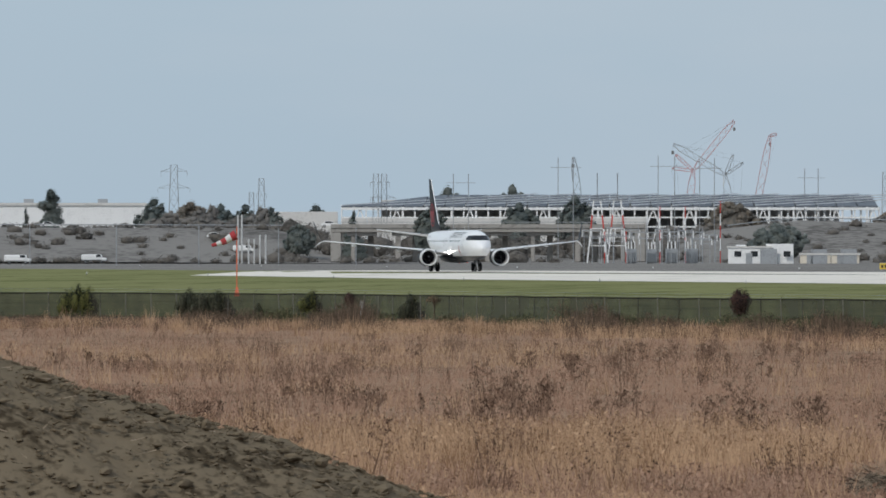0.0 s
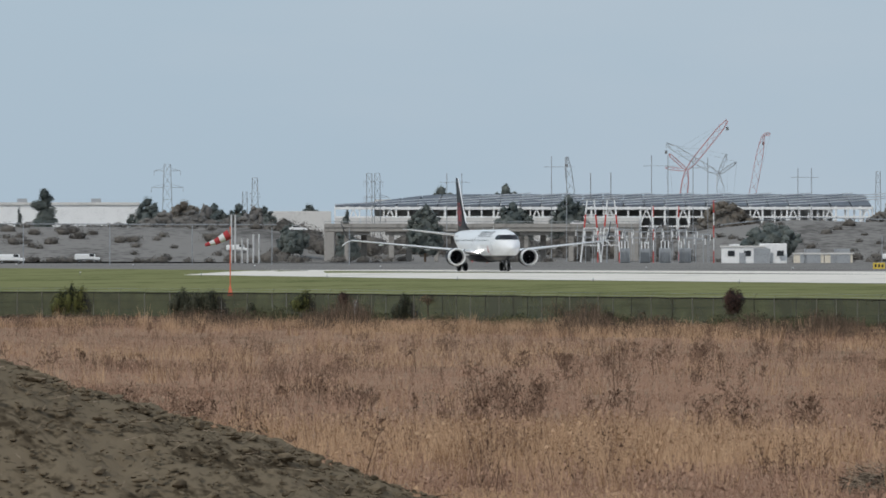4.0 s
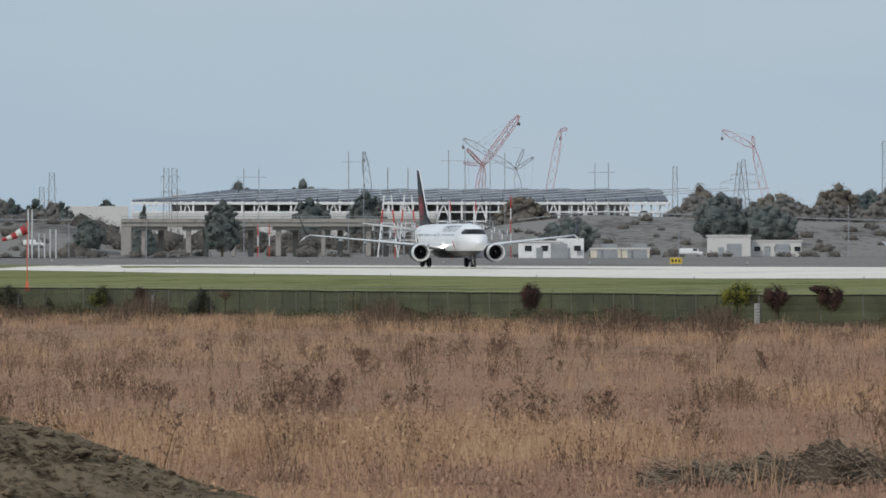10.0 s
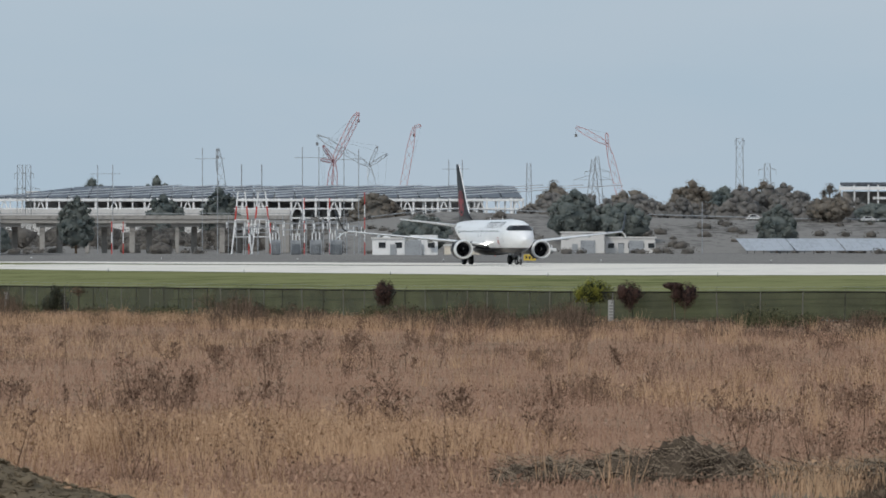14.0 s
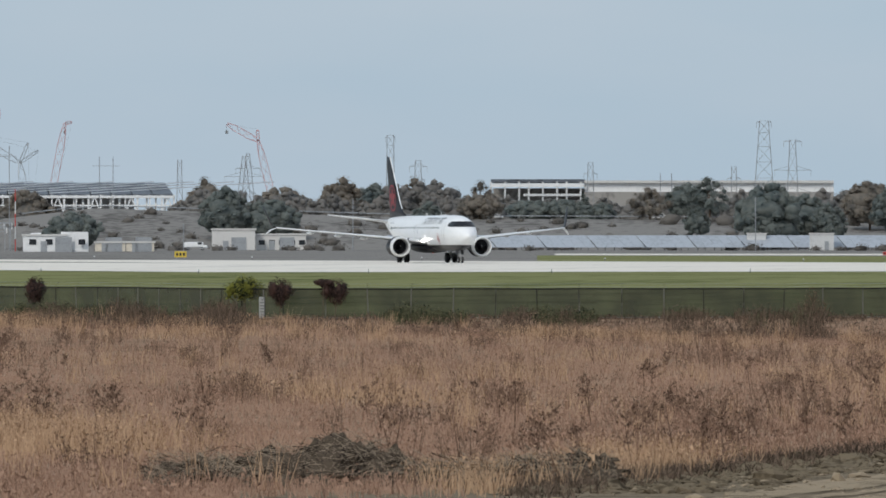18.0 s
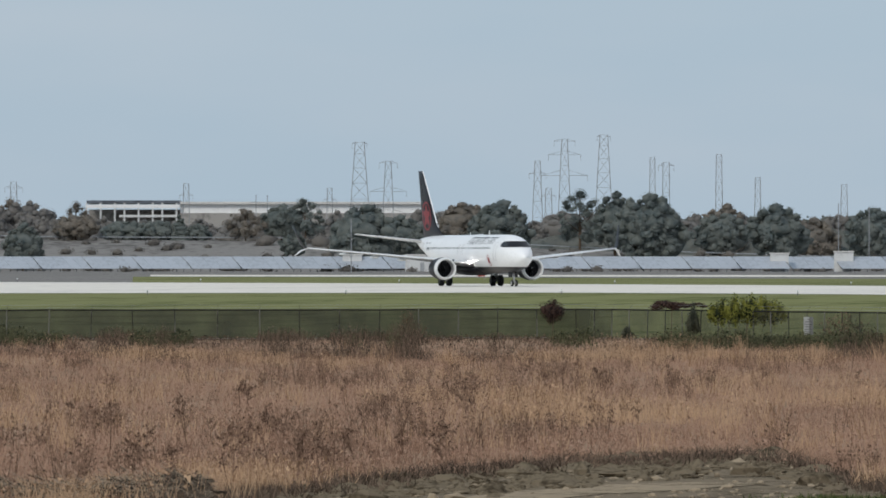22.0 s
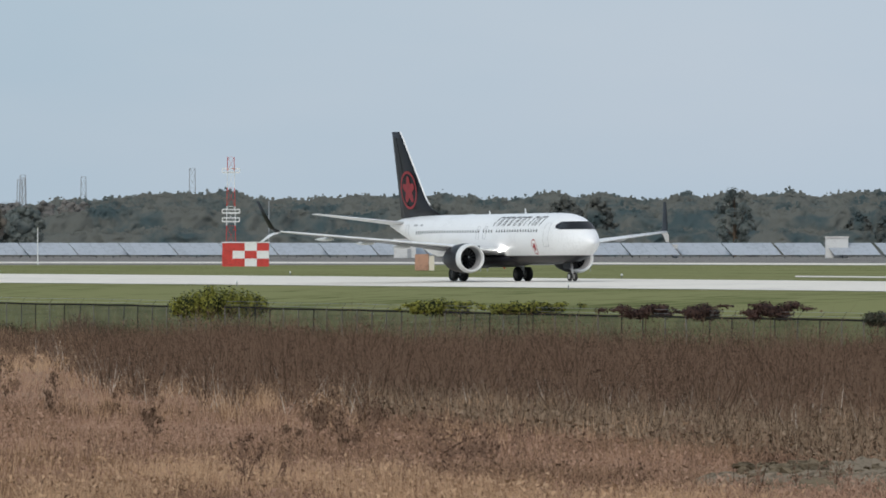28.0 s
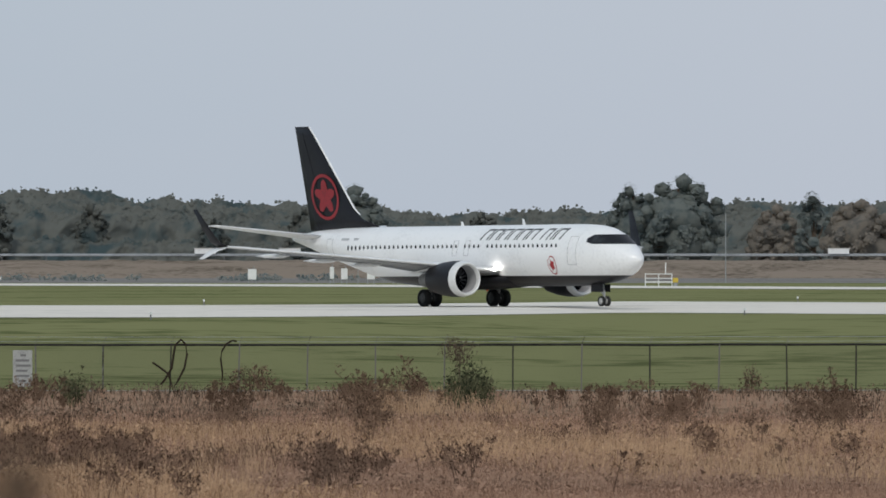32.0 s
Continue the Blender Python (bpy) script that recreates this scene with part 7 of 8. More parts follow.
def build_weeds():
    """Dark dry weeds: stalks with seed heads, in clusters over the field."""
    r = rng(61)
    tris = []
    x, y, b, d = field_points(r, 9000, 225, .97, screen=.45)
    for u, v, bb, dd in zip(x, y, b, d):
        if patch(u, v * .35, 11, 9) + .4 * patch(u, v, 4, 10) < (.30 if bb < 8.5 else .44 if bb < 17.5 else .27 if bb < 19.112 else .72) and r.random() > .01:
            continue
        if dd < bare_to(bb) + 2:
            continue
        h = r.uniform(.7, 1.5)
        base = np.array([u, v, FIELD_Z])
        across = np.array([v, -u, 0]) / math.hypot(u, v)
        for s in range(r.integers(3, 7)):
            lean = across * r.uniform(-.42, .42) * h
            foot = base + across * r.uniform(-.25, .25)
            tip = foot + lean + np.array([0, 0, h * r.uniform(.7, 1.1)])
            w = across * .014
            tris.append((foot - w, foot + w, tip))
            for q in range(9):
                f = r.uniform(.25, 1.0)
                c = foot + (tip - foot) * f + across * r.normal() * .06 + np.array([0, 0, r.normal() * .03])
                k = r.uniform(.012, .034)
                tris.append((c - across * k, c + across * k * .8 - np.array([0, 0, k * .7]), c + np.array([0, 0, k * 1.6])))
    x, y, b, d = field_points(r, 420, 235, .96, screen=.35)
    for u, v, bb, dd in zip(x, y, b, d):
        if dd < bare_to(bb) + 2 or (8.8 < bb < 17 and r.random() < .6) or patch(u, v * .4, 20, 14) < (-.12 if bb < 19 else .3):
            continue
        across = np.array([v, -u, 0]) / math.hypot(u, v)
        wide, tall = r.uniform(.35, 1.1), r.uniform(.7, 1.35)
        for s in range(int(10 + 22 * wide)):
            q = r.normal() * .5
            foot = np.array([u, v, FIELD_Z]) + across * q * wide + np.array([0, r.normal() * .4, 0])
            h = tall * max(.35, 1 - .35 * abs(q)) * r.uniform(.55, 1.1)
            tip = foot + across * (q * .35 + r.normal() * .12) * h + np.array([0, 0, h])
            w = across * .012
            tris.append((foot - w, foot + w, tip))
            for _ in range(8):
                c = foot + (tip - foot) * r.uniform(.3, 1.0) + across * r.normal() * .07 + np.array([0, 0, r.normal() * .04])
                k = r.uniform(.014, .036)
                tris.append((c - across * k, c + across * k * .8 - np.array([0, 0, k * .7]), c + np.array([0, 0, k * 1.7])))
    # larger branching plants standing out of the grass
    x, y, b, d = field_points(r, 900, 228, .95, screen=.45)
    for u, v, bb, dd in zip(x, y, b, d):
        if dd < bare_to(bb) + 3 or patch(u, v * .4, 17, 24) < float(np.interp(bb, [6, 8, 15, 17, 19, 19.3], [.06, .34, .30, .06, .06, .46])):
            continue
        branchy(r, tris, u, v, r.uniform(.8, 1.75))
    tagged(soup("dark_weeds", settle(np.array(tris)), M_WEED), "dark dry weeds with seed heads scattered over the field", "weeds", kind="stuff")


def thicket_foot(b, r):
    """Where the thicket begins, as a share of the way to the fence; ragged."""
    lo = np.interp(b + r.normal(0, .1, len(b)), [9.5, 10.1, 10.5, 10.9, 12.6, 14, 15.5, 17, 18.6], [.96, .86, .74, .63, .615, .63, .67, .80, .95])
    return np.minimum(.97, lo + np.array([.09 * patch(q * 7, 2.0, 2, 44) + .05 * patch(q * 23, 2.0, 2, 45) for q in b]))


def build_thicket():
    """The tall brown thicket in front of the fence, with pale bare stems along its near side."""
    r = rng(71)
    brown = material("brown_thicket", (0.112, 0.072, 0.050), 0.9, scale=0.12, fine=10, spread=0.4, island=0.4, colour2=(0.235, 0.156, 0.108), leaf=.5)
    n = 19000
    b = r.uniform(9.5, 18.6, n)
    f = np.array([fence_distance(q) for q in b])
    lo = thicket_foot(b, r)
    d = f * (lo + (.985 - lo) * r.uniform(0, 1, n))
    a = np.radians(b)
    hh = np.interp(b, [9.5, 10.2, 10.7, 11, 12.6, 14, 16, 17, 18.6], [.7, 1.2, 1.7, 2.05, 2.25, 2.3, 2.0, 1.6, .9]) * r.uniform(.45, 1.15, n)
    hh *= .72 + .5 * np.array([abs(patch(p * 60, q, 9, 12)) * 2 + .5 * patch(p * 9, q * .02, 2, 13) for p, q in zip(b, d)])
    x, y = d * np.sin(a), d * np.cos(a)
    t = blades(r, x, y, FIELD_Z - .02, hh, .5, 5, .03, .85)
    u = np.concatenate([fuzz(r, x, y, FIELD_Z + hh * k, 5, .32, .03) for k in (.35, .6, .85)])
    tagged(soup("thicket", settle(np.concatenate([t, u])), brown), "tall dense dark brown thicket before the fence", "thicket", kind="stuff")
    m = 2600
    b = r.uniform(10.2, 18.2, m)
    f = np.array([fence_distance(q) for q in b])
    lo = thicket_foot(b, r)
    d = f * (lo - .012 + np.interp(b, [10, 13, 15, 18], [.09, .11, .16, .14]) * r.uniform(0, 1, m) ** 1.3)
    a = np.radians(b)
    pale = material("bleached_stems", (.42, .36, .30), .9, scale=.4, spread=.3, island=.4)
    t = blades(r, d * np.sin(a), d * np.cos(a), FIELD_Z - .02, r.uniform(.4, 1.6, m), .3, 1, .036, .75)
    tagged(soup("bare_stems", settle(t), pale), "bleached bare stems along the thicket", "stems", kind="stuff")
    # taller branching plants standing out of it
    tris = []
    for _ in range(1250):
        b = r.uniform(10.8, 25.180)
        f = fence_distance(b)
        d = f * (r.uniform(.93, .985) if r.random() < .55 else r.uniform(.6, .95))
        a = math.radians(b)
        lump = patch(b * 14, d * .02, 4, 52)
        if lump < (-.05 if b < 19.6 else .28):
            continue
        branchy(r, tris, d * math.sin(a), d * math.cos(a), r.uniform(.8, 1.4) + float(np.interp(b, [10.8, 13, 18.6, 20.2, 25], [1.6, 2.0, 2.2, 1.3, .6])) * lump)
    for _ in range(170):
        b = r.uniform(9.4, 12.2)
        d = fence_distance(b) * r.uniform(.48, .9)
        if patch(b * 26, d * .05, 4, 58) > .02:
            branchy(r, tris, d * math.sin(math.radians(b)), d * math.cos(math.radians(b)), r.uniform(.6, 1.15))
    for _ in range(420):
        b = r.uniform(15.2, 19.9)
        d = fence_distance(b) * r.uniform(.945, .992)
        tall = (1.1 + 1.5 * max(0, patch(b * 9, 4.0, 3, 55) + .25)) * r.uniform(.75, 1.1) * float(np.interp(b, [18.4, 19.9], [1, .6]))
        branchy(r, tris, d * math.sin(math.radians(b)), d * math.cos(math.radians(b)), tall)
    for _ in range(240):
        b = r.uniform(19.6, 25.4)
        d = fence_distance(b) * r.uniform(.98, .996)
        rise = patch(b * 8, 4.0, 3, 57) + .5 * patch(b * 40, 4.0, 3, 59)
        if rise > .16:
            branchy(r, tris, d * math.sin(math.radians(b)), d * math.cos(math.radians(b)), (.4 + 2.0 * rise) * r.uniform(.6, 1.1))
    tagged(soup("tall_dead_weeds", settle(np.array(tris)), brown), "tall branching dead weeds before the fence", "weeds", kind="stuff")
    tris = []
    for _ in range(560):
        b = r.uniform(18.6, 25.4)
        d = r.uniform(230, 330)
        if patch(b * 5, d * .03, 3, 67) > (-.2 if b < 20.9 else .16):
            branchy(r, tris, d * math.sin(math.radians(b)), d * math.cos(math.radians(b)), r.uniform(.6, 1.25))
    tagged(soup("brown_weeds", settle(np.array(tris)), M_WEED), "branching brown weeds in the near field", "weeds", kind="stuff")
    # mixed olive and grey weeds before it
    m = 6500
    b = r.uniform(12.0, 20.0, m)
    f = np.array([fence_distance(q) for q in b])
    d = f * (np.interp(b, [12, 14.5, 17, 19.5], [.63, .60, .64, .78]) + np.interp(b, [12, 14, 17, 19.5], [.03, .07, .14, .14]) * r.uniform(-1, 1, m))
    a = np.radians(b)
    olive = material("mixed_dry_weeds", (0.122, 0.085, 0.058), .9, scale=.3, spread=.4, island=.7, colour2=(0.287, 0.212, 0.149))
    t = blades(r, d * np.sin(a), d * np.cos(a), FIELD_Z - .02, r.uniform(.5, 1.3, m), .5, 6, .026, .8)
    u = fuzz(r, d * np.sin(a), d * np.cos(a), np.full(m, FIELD_Z + .5), 5, .4, .05)
    tagged(soup("olive_weeds", settle(np.concatenate([t, u])), olive), "mixed olive and grey dry weeds", "weeds", kind="stuff")


def build_tufts():
    """Tall pale straw tufts in front of the fence, and one tall yellow weed."""
    r = rng(77)
    n = 130
    b = r.uniform(-2.5, 10.5, n)
    f = np.array([fence_distance(q) for q in b])
    d = f * r.uniform(.86, .985, n)
    a = np.radians(b)
    t = blades(r, d * np.sin(a), d * np.cos(a), FIELD_Z, r.uniform(.8, 1.7, n), .55, 26, .03, .55)
    x, y, b, d = field_points(r, 2600, 226, .96, screen=.5)
    keep = np.array([patch(p, q * .4, 15, 41) > .22 for p, q in zip(x, y)]) & (d > bare_to(b) + 2)
    x, y = x[keep], y[keep]
    t = np.concatenate([t, blades(r, x, y, FIELD_Z, r.uniform(.65, 1.35, len(x)), .5, 20, .02, .5)])
    tagged(soup("straw_tufts", settle(t), M_STRAW), "tall pale straw tufts scattered over the field", "grass", kind="stuff")
    b, d = 15.306, 285
    ob = holder("tall_weed", facing(b, d, FIELD_Z), "tall yellow-green weed standing in the field", "plant")
    yellow = material("yellowing_weed", (.17, .15, .06), .9, scale=2, fine=6, spread=.3, island=.5, colour2=(.30, .26, .11))
    m = 30
    x, y = r.normal(0, .12, m), r.normal(0, .1, m)
    h = r.uniform(1.0, 2.3, m)
    tip = np.stack([x + r.normal(0, .3, m) * h * .5, y, h], 1)
    foot = np.stack([x * .6, y, np.full(m, -.03)], 1)
    w = np.array((.014, 0, 0))
    soup("stems", np.stack([foot - w, foot + w, tip], 1), yellow, ob)
    c = foot + (tip - foot) * r.uniform(.4, 1, m)[:, None]
    soup("leaves", leaf_quads(r, c, np.full((m, 3), .09), 420, .028), yellow, ob, "", True)


def heap(name, b0, b1, d0, profile, depth, mat, label, category, seed, rough=.16, lump=.9):
    """A heap of loose earth across the view: profile gives its height by the share of the way from b0 to b1."""
    nb, nd = 150, 46
    verts, faces = [], []
    for i in range(nb + 1):
        f = i / nb
        b = b0 + (b1 - b0) * f
        top = float(np.interp(f, [p[0] for p in profile], [p[1] for p in profile]))
        for j in range(nd + 1):
            g = j / nd
            d = d0 + depth * (g - .5)
            s = math.sin(math.pi * g) ** .8
            p = polar(b, d)
            z = top * s
            if s > .02 and top > .02:
                z += rough * (noise.fractal(Vector((p.x, p.y, seed)) * lump, 1.0, 2.0, 5) + .25 * abs(noise.noise(Vector((p.x, p.y, seed)) * lump * 3.2))) * min(1, z * 2)
            verts.append(polar(b, d, FIELD_Z - .05 + max(0, z)))
    k = nd + 1
    for i in range(nb):
        for j in range(nd):
            o = i * k + j
            faces.append((o, o + k, o + k + 1, o + 1))
    ob = polymesh(name, verts, faces, mat, smooth=True)
    return tagged(ob, label, category)


def clod_shape():
    bm = bmesh.new()
    bmesh.ops.create_icosphere(bm, subdivisions=1, radius=1.0)
    tri = np.array([[list(v.co) for v in f.verts] for f in bm.faces])
    bm.free()
    return tri


CLOD = clod_shape()


def scatter_clods(b0, b1, d0, d1, n, zfun, mat, name, label, seed, size=(.02, .065)):
    r = rng(seed)
    out = []
    for _ in range(n):
        b, d = r.uniform(b0, b1), r.uniform(d0, d1)
        z = zfun(b, d)
        if z is None:
            continue
        s = r.uniform(*size) * (1 + 1.8 * (r.random() < .05))
        sc = s * r.uniform(.6, 1.3, 3) * np.array((1.3, 1.3, .6))
        shear = r.normal(0, .25, (3, 3)) + np.eye(3)
        out.append((CLOD @ shear) * sc + np.array(polar(b, d, z)))
    return tagged(soup(name, np.concatenate(out), mat), label, "clods", kind="stuff")


def build_heaps():
    # bare earth heap
    D = 190
    e = -0.267 + 1.4

    def F(b):
        return (b + 5) / (e + 5)
    prof = [(0, 4.3), (F(-4), 4.1)] + [(F(b), h) for b, h in ((-2.494, 3.649), (-2.049, 3.129), (-1.540, 2.617), (-0.968, 2.153), (-0.586, 1.675), (-0.267, 1.253))]
    prof.append((1.0, 0.0))
    heap("earth_mound", -5, e, D, prof, 15, M_DIRT, "heap of bare turned earth in the field", "earth heap", 2, .20, 1.3)

    def top(b, d):
        h = float(np.interp(F(b), [p[0] for p in prof], [p[1] for p in prof]))
        g = (d - (D - 7.5)) / 15
        return FIELD_Z + .04 + h * math.sin(math.pi * min(1, max(0, g))) ** .8 if h > .1 else None
    scatter_clods(-3.0, e - .2, D - 7, D + .8, 2600, top, M_DIRT, "earth_clods", "loose clods on the earth heap", 9, (.015, .055))
    r = rng(82)
    st = []
    for _ in range(170):
        b, d = r.uniform(-2.8, e - .5), r.uniform(D - 6, D + .5)
        z = top(b, d)
        if z is None:
            continue
        p = np.array(polar(b, d, z + .1))
        q = np.array((r.normal() * .12, 0, r.normal() * .07))
        st.append((p - q, p - q + np.array((0, 0, .018)), p + q))
    tagged(soup("straw_scraps", np.array(st), M_HAY), "scraps of straw on the earth heap", "straw", kind="stuff")
    # cut hay and roots
    D2 = 234
    c0, c1 = 2.239, 5.032
    hp = [(0, 0), (0.05, 0.41), (0.12, 0.53), (0.2, 0.48), (0.28, 0.69), (0.34, 0.63), (0.4, 1.01), (0.45, 0.83), (0.52, 0.6), (0.56, 0.41), (0.7, 0.39), (0.8, 0.53), (0.88, 0.46), (0.95, 0.6), (1, 0)]
    heap("mound", c0, c1, D2, hp, 4.5, material("dark_rotting_hay", (0.039, 0.031, 0.024), .95, scale=1.6, fine=8, spread=.5, bump=.8, colour2=(0.105, 0.081, 0.060)), "low heap of grey cut hay, roots and soil", "mound", 5, .42, 1.9)
    r = rng(81)
    m = 3000
    f = r.uniform(0.02, .98, m)
    b = c0 + (c1 - c0) * f
    g = r.uniform(.05, .62, m)
    d = D2 + 4.5 * (g - .5)
    h = np.interp(f, [p[0] for p in hp], [p[1] for p in hp]) * np.sin(np.pi * g) ** .8
    a = np.radians(b)
    x, y = d * np.sin(a), d * np.cos(a)
    along = np.stack([y, -x], 1) / d[:, None]
    swirl = np.array([patch(u * 30, 5.0, 1.0, 33) for u in f]) * 2.2
    ang = swirl + r.uniform(-1.5, 1.5, m)
    ln = r.uniform(.12, .75, m) * np.where(r.uniform(0, 1, m) < .2, 2.0, 1)
    dirv = np.concatenate([along * (np.cos(ang) * ln)[:, None], (np.sin(ang) * ln * .8)[:, None]], 1)
    p = np.stack([x - .25 * x / d, y - .25 * y / d, FIELD_Z + h + r.uniform(-.08, .2, m) + .35 * np.array([max(0, patch(u * 45, w0 * 6, 1.0, 37)) for u, w0 in zip(f, g)])], 1)
    w = np.stack([np.zeros(m), np.zeros(m), r.uniform(.007, .018, m)], 1)
    t = np.stack([p - w / 2 - dirv / 2, p + w / 2 - dirv / 2, p + dirv / 2], 1)
    def mound_top(bb, dd):
        f = (bb - c0) / (c1 - c0)
        g = (dd - D2) / 4.5 + .5
        return FIELD_Z + float(np.interp(f, [p[0] for p in hp], [p[1] for p in hp])) * math.sin(math.pi * min(1, max(0, g))) ** .8
    scatter_clods(c0 + .05, c1 - .05, D2 - 2.1, D2 + .4, 500, mound_top, material("black_soil", (0.031, 0.025, 0.019), .95, scale=2, fine=6, spread=.5, island=.6, colour2=(0.091, 0.070, 0.052)), "root_clods", "dark root clods on the mound", 29, (.03, .08))
    tagged(soup("hay_stalks", t, M_HAY), "loose grey hay stalks on the heap", "hay", kind="stuff")


def build_track():
    """A strip of bare tracked soil with stones, and a tongue of fresh green grass."""
    soil = material("bare_soil", (0.122, 0.096, 0.067), .95, scale=.5, fine=7, spread=.3, bump=.5, depth=.06, colour2=(0.215, 0.172, 0.122))
    strip("bare_soil", 2.75, 9.6, lambda b: 206.0, lambda b: float(bare_to(b)) + 3, soil, "bare tracked soil at the field edge", "soil", .02, .05)
    r = rng(91)
    sand = material("sandy_soil", (0.185, 0.146, 0.101), .95, scale=.35, fine=7, spread=.25, bump=.4, depth=.04, colour2=(0.330, 0.262, 0.182))

    def rut(share, seed):
        return lambda b: float(soil_reach(b)) * share + 2.2 * patch(b * 6, 1.0, 2, seed) + 1.0 * patch(b * 30, 1.0, 2, seed + 1)
    for b0, b1, lo, hi in ((5.2, 8.1, .862, .902), (5.6, 7.6, .815, .835), (5.4, 6.9, .842, .852)):
        middle, half = (b0 + b1) / 2, (b1 - b0) / 2

        def fade(b):
            return max(0.02, 1 - abs((b - middle) / half) ** 3)
        strip("sand_track", b0, b1, lambda b: rut((lo + hi) / 2, 61)(b) - (hi - lo) * 135 * fade(b) + patch(b * 18, 3.0, 2, 64), lambda b: rut((lo + hi) / 2, 61)(b) + (hi - lo) * 135 * fade(b) + patch(b * 18, 5.0, 2, 66), sand, "pale wheel-worn sand across the bare soil", "track", .035, .03)

    def crumbs(lo, hi):
        def at(b, d):
            edge = float(soil_reach(b))
            if not edge * (lo + .05 * patch(b * 9, d * .1, 2, 93)) < d < edge * hi + 2:
                return None
            return land_z(b, d) + .03
        return at
    scatter_clods(4.3, 8.5, 225, 300, 8000, crumbs(.915, 1.0), M_DIRT, "soil_clods", "loose clods and stones on the bare soil", 13, (.05, .15))
    scatter_clods(4.3, 8.4, 215, 296, 700, crumbs(.80, .99), sand, "soil_stones", "pale stones strewn over the bare soil", 14, (.03, .10))
    # dead roots and bent stalks along its far edge
    n = 2600
    b = r.uniform(4.4, 8.9, n)
    d = np.array([float(bare_to(q)) for q in b]) + r.uniform(-4, 3, n)
    t = blades(r, d * np.sin(np.radians(b)), d * np.cos(np.radians(b)), FIELD_Z, r.uniform(.10, .42, n), .5, 5, .03, 1.6)
    tagged(soup("edge_stubble", t, M_RANK), "dark roots and bent stubble along the bare soil", "stubble", kind="stuff")
    n = 15000
    b = r.uniform(6.6, 10.3, n)
    reach = np.interp(b, [6.6, 7.2, 7.6, 8.2, 8.9, 9.6, 10.3], [4, 10, 30, 36, 34, 22, 5])
    g = r.uniform(0, 1, n) ** .9
    ragged = np.array([patch(q * 30, w * 14, 6, 19) + .6 * patch(q * 90, w * 30, 6, 20) for q, w in zip(b, g)])
    keep = 1.7 * ragged + .7 * (1 - g) + np.interp(b, [6.6, 7.8, 9.0, 10.3], [-.6, .04, .04, -.5]) > .28
    b, d, g = b[keep], (204 + g * reach)[keep], g[keep]
    a = np.radians(b)
    green = material("fresh_grass", (0.036, 0.056, 0.019), .9, scale=.4, fine=8, spread=.4, island=.7, colour2=(0.108, 0.124, 0.048))
    t = blades(r, d * np.sin(a), d * np.cos(a), FIELD_Z, r.uniform(.08, .26, len(b)), .4, 6, .035, .6)
    tagged(soup("fresh_grass", t, green), "tongue of fresh green grass at the field edge", "grass", kind="stuff")
    # a low stony bank
    heap("earth_bank", 13.7, 17.3, 239, [(0, 0), (.1, .35), (.3, .55), (.55, .6), (.75, .45), (.9, .25), (1, 0)], 12, material("grey_bank_soil", (0.115, 0.090, 0.064), .95, scale=.9, fine=7, spread=.5, bump=1.0, depth=.08, colour2=(0.241, 0.196, 0.144)), "low bank of loose stony soil", "bank", 8, .22, 1.2)
    scatter_clods(14.2, 17.0, 228, 246, 1300, lambda b, d: FIELD_Z + .05 + .5 * max(0, 1 - abs(d - 239) / 6), M_DIRT, "bank_stones", "clods and stones of a low bank", 15, (.05, .16))


def build_seed_heads():
    """Dried flower heads and one arching stem, a few steps from the lens."""
    dark = material("dried_flower_head", (.040, .032, .026), .95, scale=20, spread=.4)
    tan = material("dried_flower_head_tan", (.11, .078, .055), .95, scale=20, spread=.4)
    stem = material("dried_flower_stem", (.07, .05, .035), .95, scale=10, spread=.3)
    heads = ((16.32, 5.0, 2.823, .0125, 0), (16.27, 5.0, 2.785, .0115, 0), (17.43, 5.1, 2.812, .0135, 0), (17.62, 5.1, 2.790, .0150, 0), (17.83, 5.2, 2.784, .0145, 0),
             (18.36, 5.1, 2.796, .0140, 0), (19.80, 4.9, 2.786, .0125, 1), (19.55, 4.9, 2.770, .0115, 1))
    for k, (b, d, z, s, c) in enumerate(heads):
        ob = holder("dried_flower", facing(b, d, land_z(b, d)), "dried %s flower head on a tall thin stem" % ("dark", "tan")[c], "plant", "dried flowers")
        h = z - land_z(b, d)
        r = rng(k + 70)
        tube("stem", [(r.uniform(-.1, .1), 0, 0), (r.uniform(-.02, .02), 0, h * .55), (0, 0, h * .85), (0, 0, h)], .0014, stem, ob, "", 6)
        cs = [(r.normal() * s * .3, 0, h + r.normal() * s * .3) for _ in range(4)]
        foliage("flower_head", [lump(r, (0, 0, h), (s * .8, s * .8, s * .85), 2, .3)], leaf_quads(r, cs, [(s * .8, s * .8, s * .85)] * 4, 320, s * .2), (dark, tan)[c], ob)
    b, d = 16.93, 5.0
    g = land_z(b, d)
    ob = holder("grass_stem", facing(b, d, g), "thin arching dry grass stem", "plant")
    tube("stem", [(.02, 0, 0), (.014, 0, .8), (.004, 0, 2.94 - g - .10), (.000, 0, 2.94 - g), (-.001, 0, 2.962 - g), (.006, 0, 2.987 - g), (.026, 0, 3.007 - g), (.043, 0, 3.018 - g), (.075, 0, 3.03 - g), (.12, 0, 3.03 - g)], .0007, stem, ob, "", 6)


build_grass()
build_fence_scrub()
build_weeds()
build_thicket()
build_tufts()
build_heaps()
build_track()
build_seed_heads()


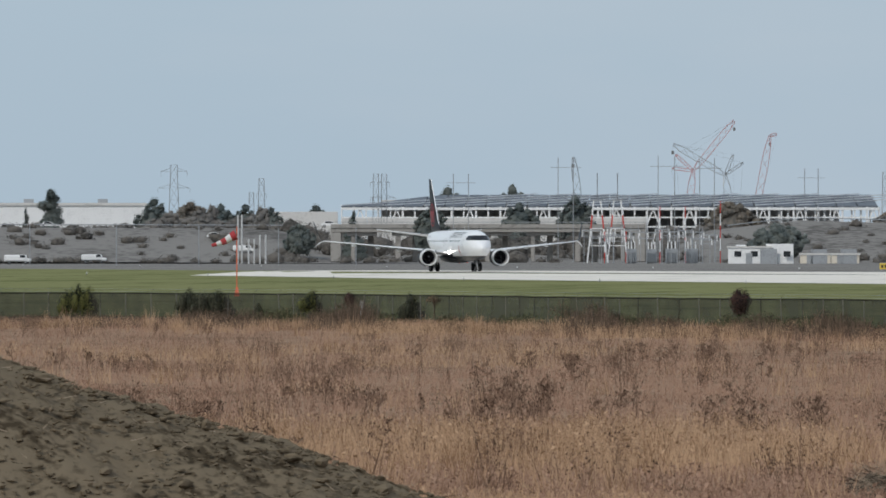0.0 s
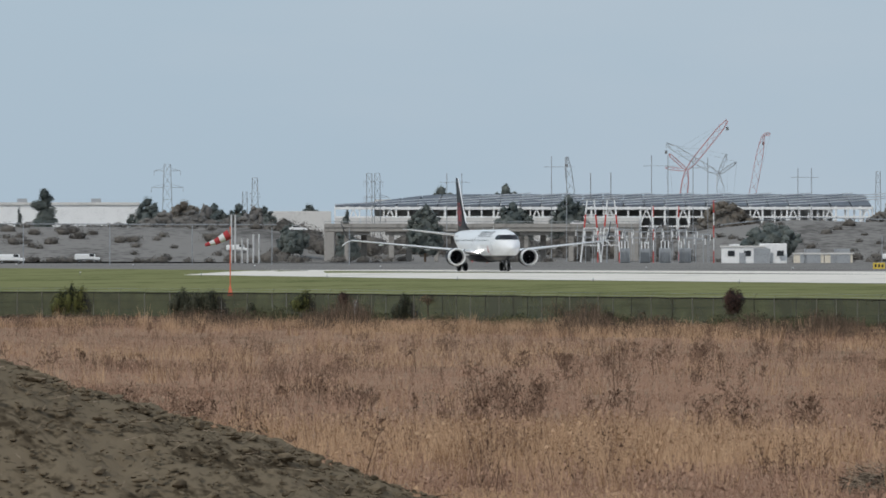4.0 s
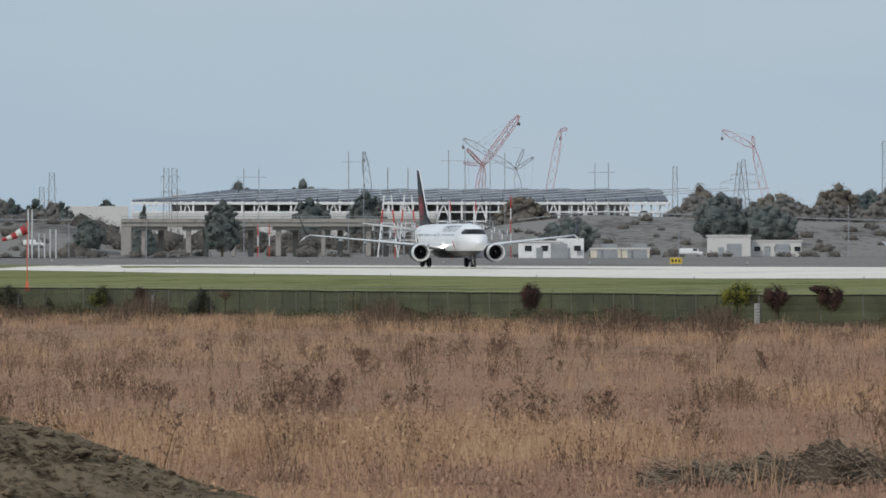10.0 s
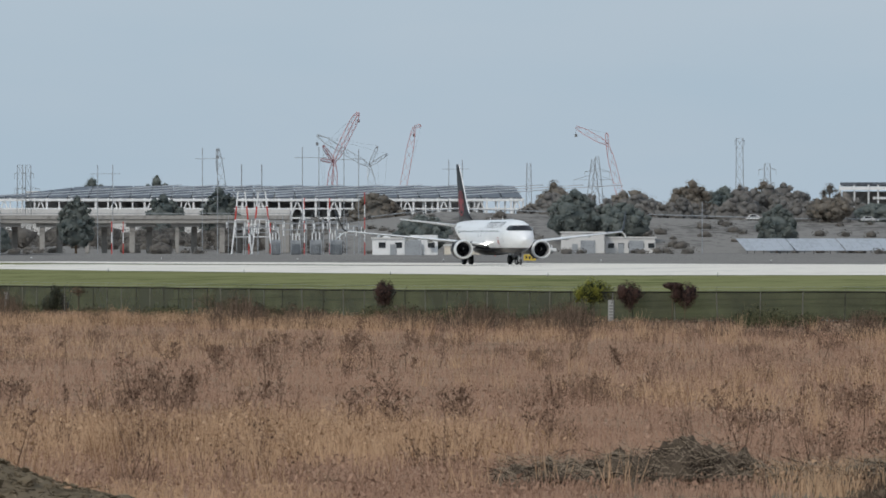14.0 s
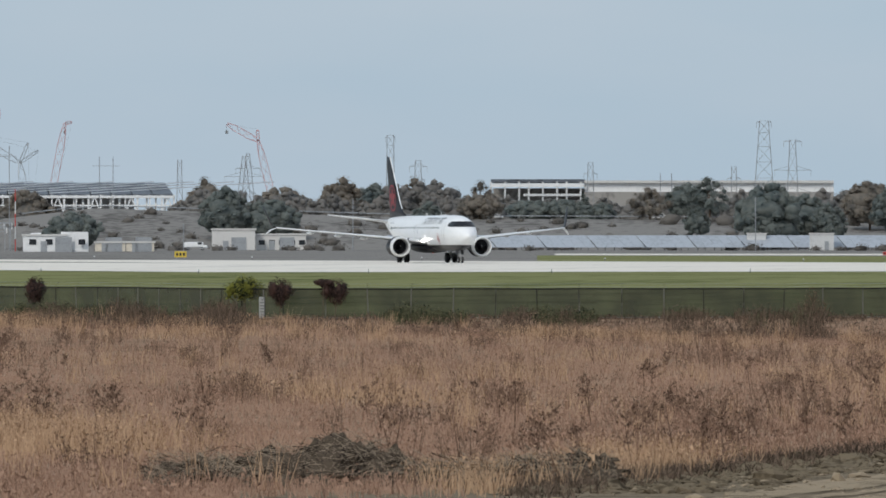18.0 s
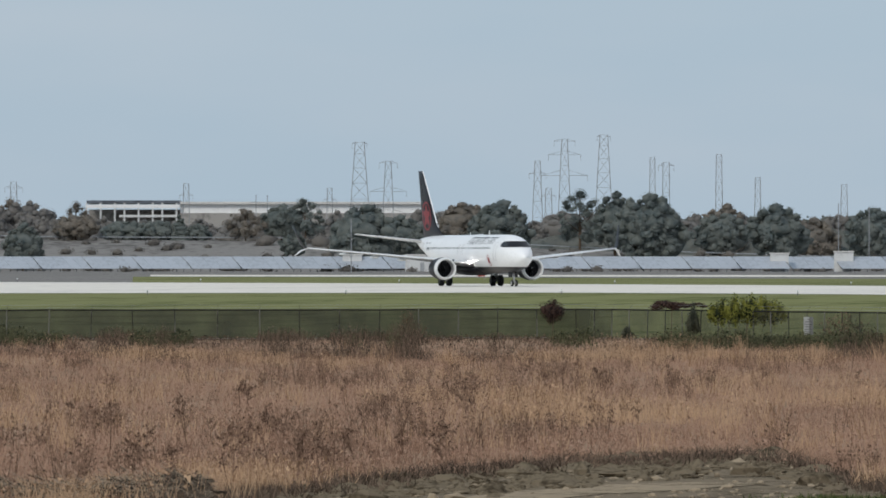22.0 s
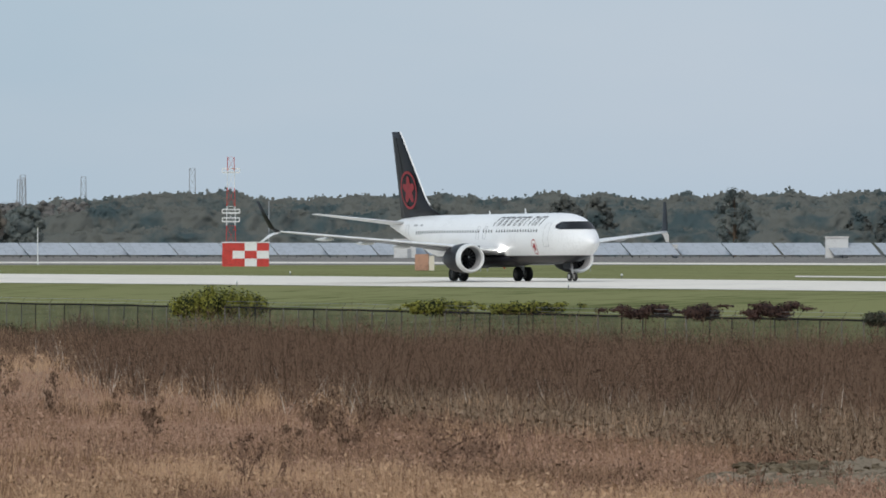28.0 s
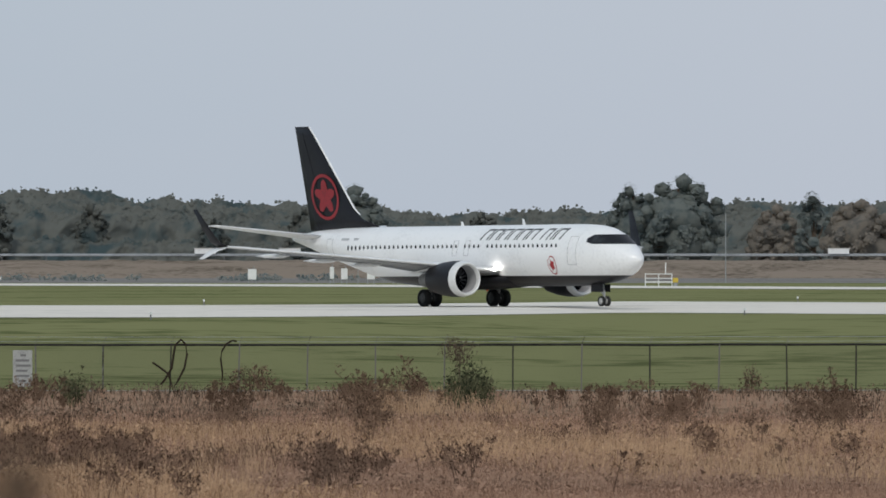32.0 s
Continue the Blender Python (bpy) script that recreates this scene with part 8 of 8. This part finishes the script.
# ---- what moves ----
def motions():
    for car, b in CARS:
        rows = []
        for t in range(0, 33):
            now = b + .36 * (t - 13.4)
            d, z = road_place(now)
            rows.append((t, facing(now, d, z)))
        walk(car, rows)
    stand = slewing_crane.matrix_basis.copy()
    walk(slewing_crane, [(t, stand @ pose(0, 0, 0, 0, 0, a)) for t, a in ((0, 0), (4, 6), (8, 17), (11, 34), (13.4, 50), (16, 60), (20, 72), (32, 85))])
    rows = [
    (0, pose(2.86, 1345.05, 0, 0, 0, -169.502)),
    (0.5, pose(3.10, 1344.43, 0, 0, 0, -169.451)),
    (1, pose(3.45, 1343.52, 0, 0, 0, -169.407)),
    (1.5, pose(3.85, 1342.46, 0, 0, 0, -169.370)),
    (2, pose(4.44, 1340.95, 0, 0, 0, -169.339)),
    (2.5, pose(5.04, 1339.41, 0, 0, 0, -169.315)),
    (4.5, pose(8.66, 1330.15, 0, 0, 0, -169.274)),
    (5, pose(9.98, 1326.81, 0, 0, 0, -169.275)),
    (5.5, pose(10.94, 1324.40, 0, 0, 0, -169.281)),
    (6, pose(12.39, 1320.77, 0, 0, 0, -169.291)),
    (6.5, pose(14.08, 1316.57, 0, 0, 0, -169.304)),
    (7, pose(16.99, 1309.42, 0, 0, 0, -169.320)),
    (7.5, pose(18.61, 1305.47, 0, 0, 0, -169.339)),
    (8, pose(20.34, 1301.31, 0, 0, 0, -169.360)),
    (8.5, pose(22.14, 1296.99, 0, 0, 0, -169.384)),
    (9, pose(24.10, 1292.31, 0, 0, 0, -169.409)),
    (9.5, pose(26.18, 1287.40, 0, 0, 0, -169.435)),
    (10, pose(28.36, 1282.30, 0, 0, 0, -169.463)),
    (10.5, pose(30.70, 1276.85, 0, 0, 0, -169.491)),
    (11, pose(33.09, 1271.35, 0, 0, 0, -169.519)),
    (11.5, pose(35.72, 1265.35, 0, 0, 0, -169.548)),
    (12, pose(38.40, 1259.30, 0, 0, 0, -169.576)),
    (12.5, pose(41.30, 1252.79, 0, 0, 0, -169.603)),
    (13, pose(44.14, 1246.47, 0, 0, 0, -169.629)),
    (13.5, pose(47.17, 1239.76, 0, 0, 0, -169.654)),
    (15.5, pose(60.66, 1210.43, 0, 0, 0, -169.732)),
    (16, pose(64.43, 1202.32, 0, 0, 0, -169.745)),
    (16.5, pose(68.36, 1193.87, 0, 0, 0, -169.754)),
    (17, pose(72.39, 1185.19, 0, 0, 0, -169.759)),
    (17.5, pose(76.50, 1176.31, 0, 0, 0, -169.760)),
    (18, pose(80.79, 1167.01, 0, 0, 0, -169.756)),
    (18.5, pose(85.29, 1157.13, 0, 0, 0, -169.748)),
    (19, pose(90.02, 1146.64, 0, 0, 0, -169.734)),
    (19.5, pose(95.03, 1135.33, 0, 0, 0, -169.715)),
    (20, pose(99.85, 1124.21, 0, 0, 0, -169.690)),
    (20.5, pose(104.47, 1113.31, 0, 0, 0, -169.659)),
    (21, pose(109.77, 1100.43, 0, 0, 0, -169.621)),
    (21.5, pose(115.76, 1085.31, 0, 0, 0, -169.575)),
    (22, pose(121.93, 1068.96, 0, 0, 0, -169.523)),
    (22.5, pose(127.17, 1054.37, 0, 0, 0, -169.463)),
    (23, pose(132.49, 1038.78, 0, 0, 0, -169.395)),
    (23.5, pose(137.58, 1022.95, 0, 0, 0, -169.319)),
    (24, pose(142.94, 1005.19, 0, 0, 0, -169.234)),
    (24.5, pose(147.82, 987.88, 0, 0, 0, -169.140)),
    (25, pose(153.51, 965.98, 0, 0, 0, -169.036)),
    (25.5, pose(158.85, 943.51, 0, 0.042, 0, -168.923)),
    (27.5, pose(179.05, 830.55, 0, 0.208, 0, -168.365)),
    (28, pose(183.49, 796.13, 0, 0.250, 0, -168.198)),
    (28.5, pose(187.64, 759.29, 0, 0.250, 0, -168.019)),
    (29, pose(191.50, 721.46, 0, 0.250, 0, -167.828)),
    (29.5, pose(195.47, 682.86, 0, 0.250, 0, -167.624)),
    (30, pose(198.93, 654.48, 0, 0.250, 0, -167.408)),
    (30.5, pose(205.19, 621.10, 0, 0.250, 0, -167.178)),
    (31, pose(215.48, 598.72, 0, 0.250, 0, -166.935)),
    (31.5, pose(234.25, 596.33, 0, 0.250, 0, -166.677)),
    (32, pose(265.13, 623.65, 0, 0.250, 0, -166.406)),
    ]
    walk(jet, rows)


motions()
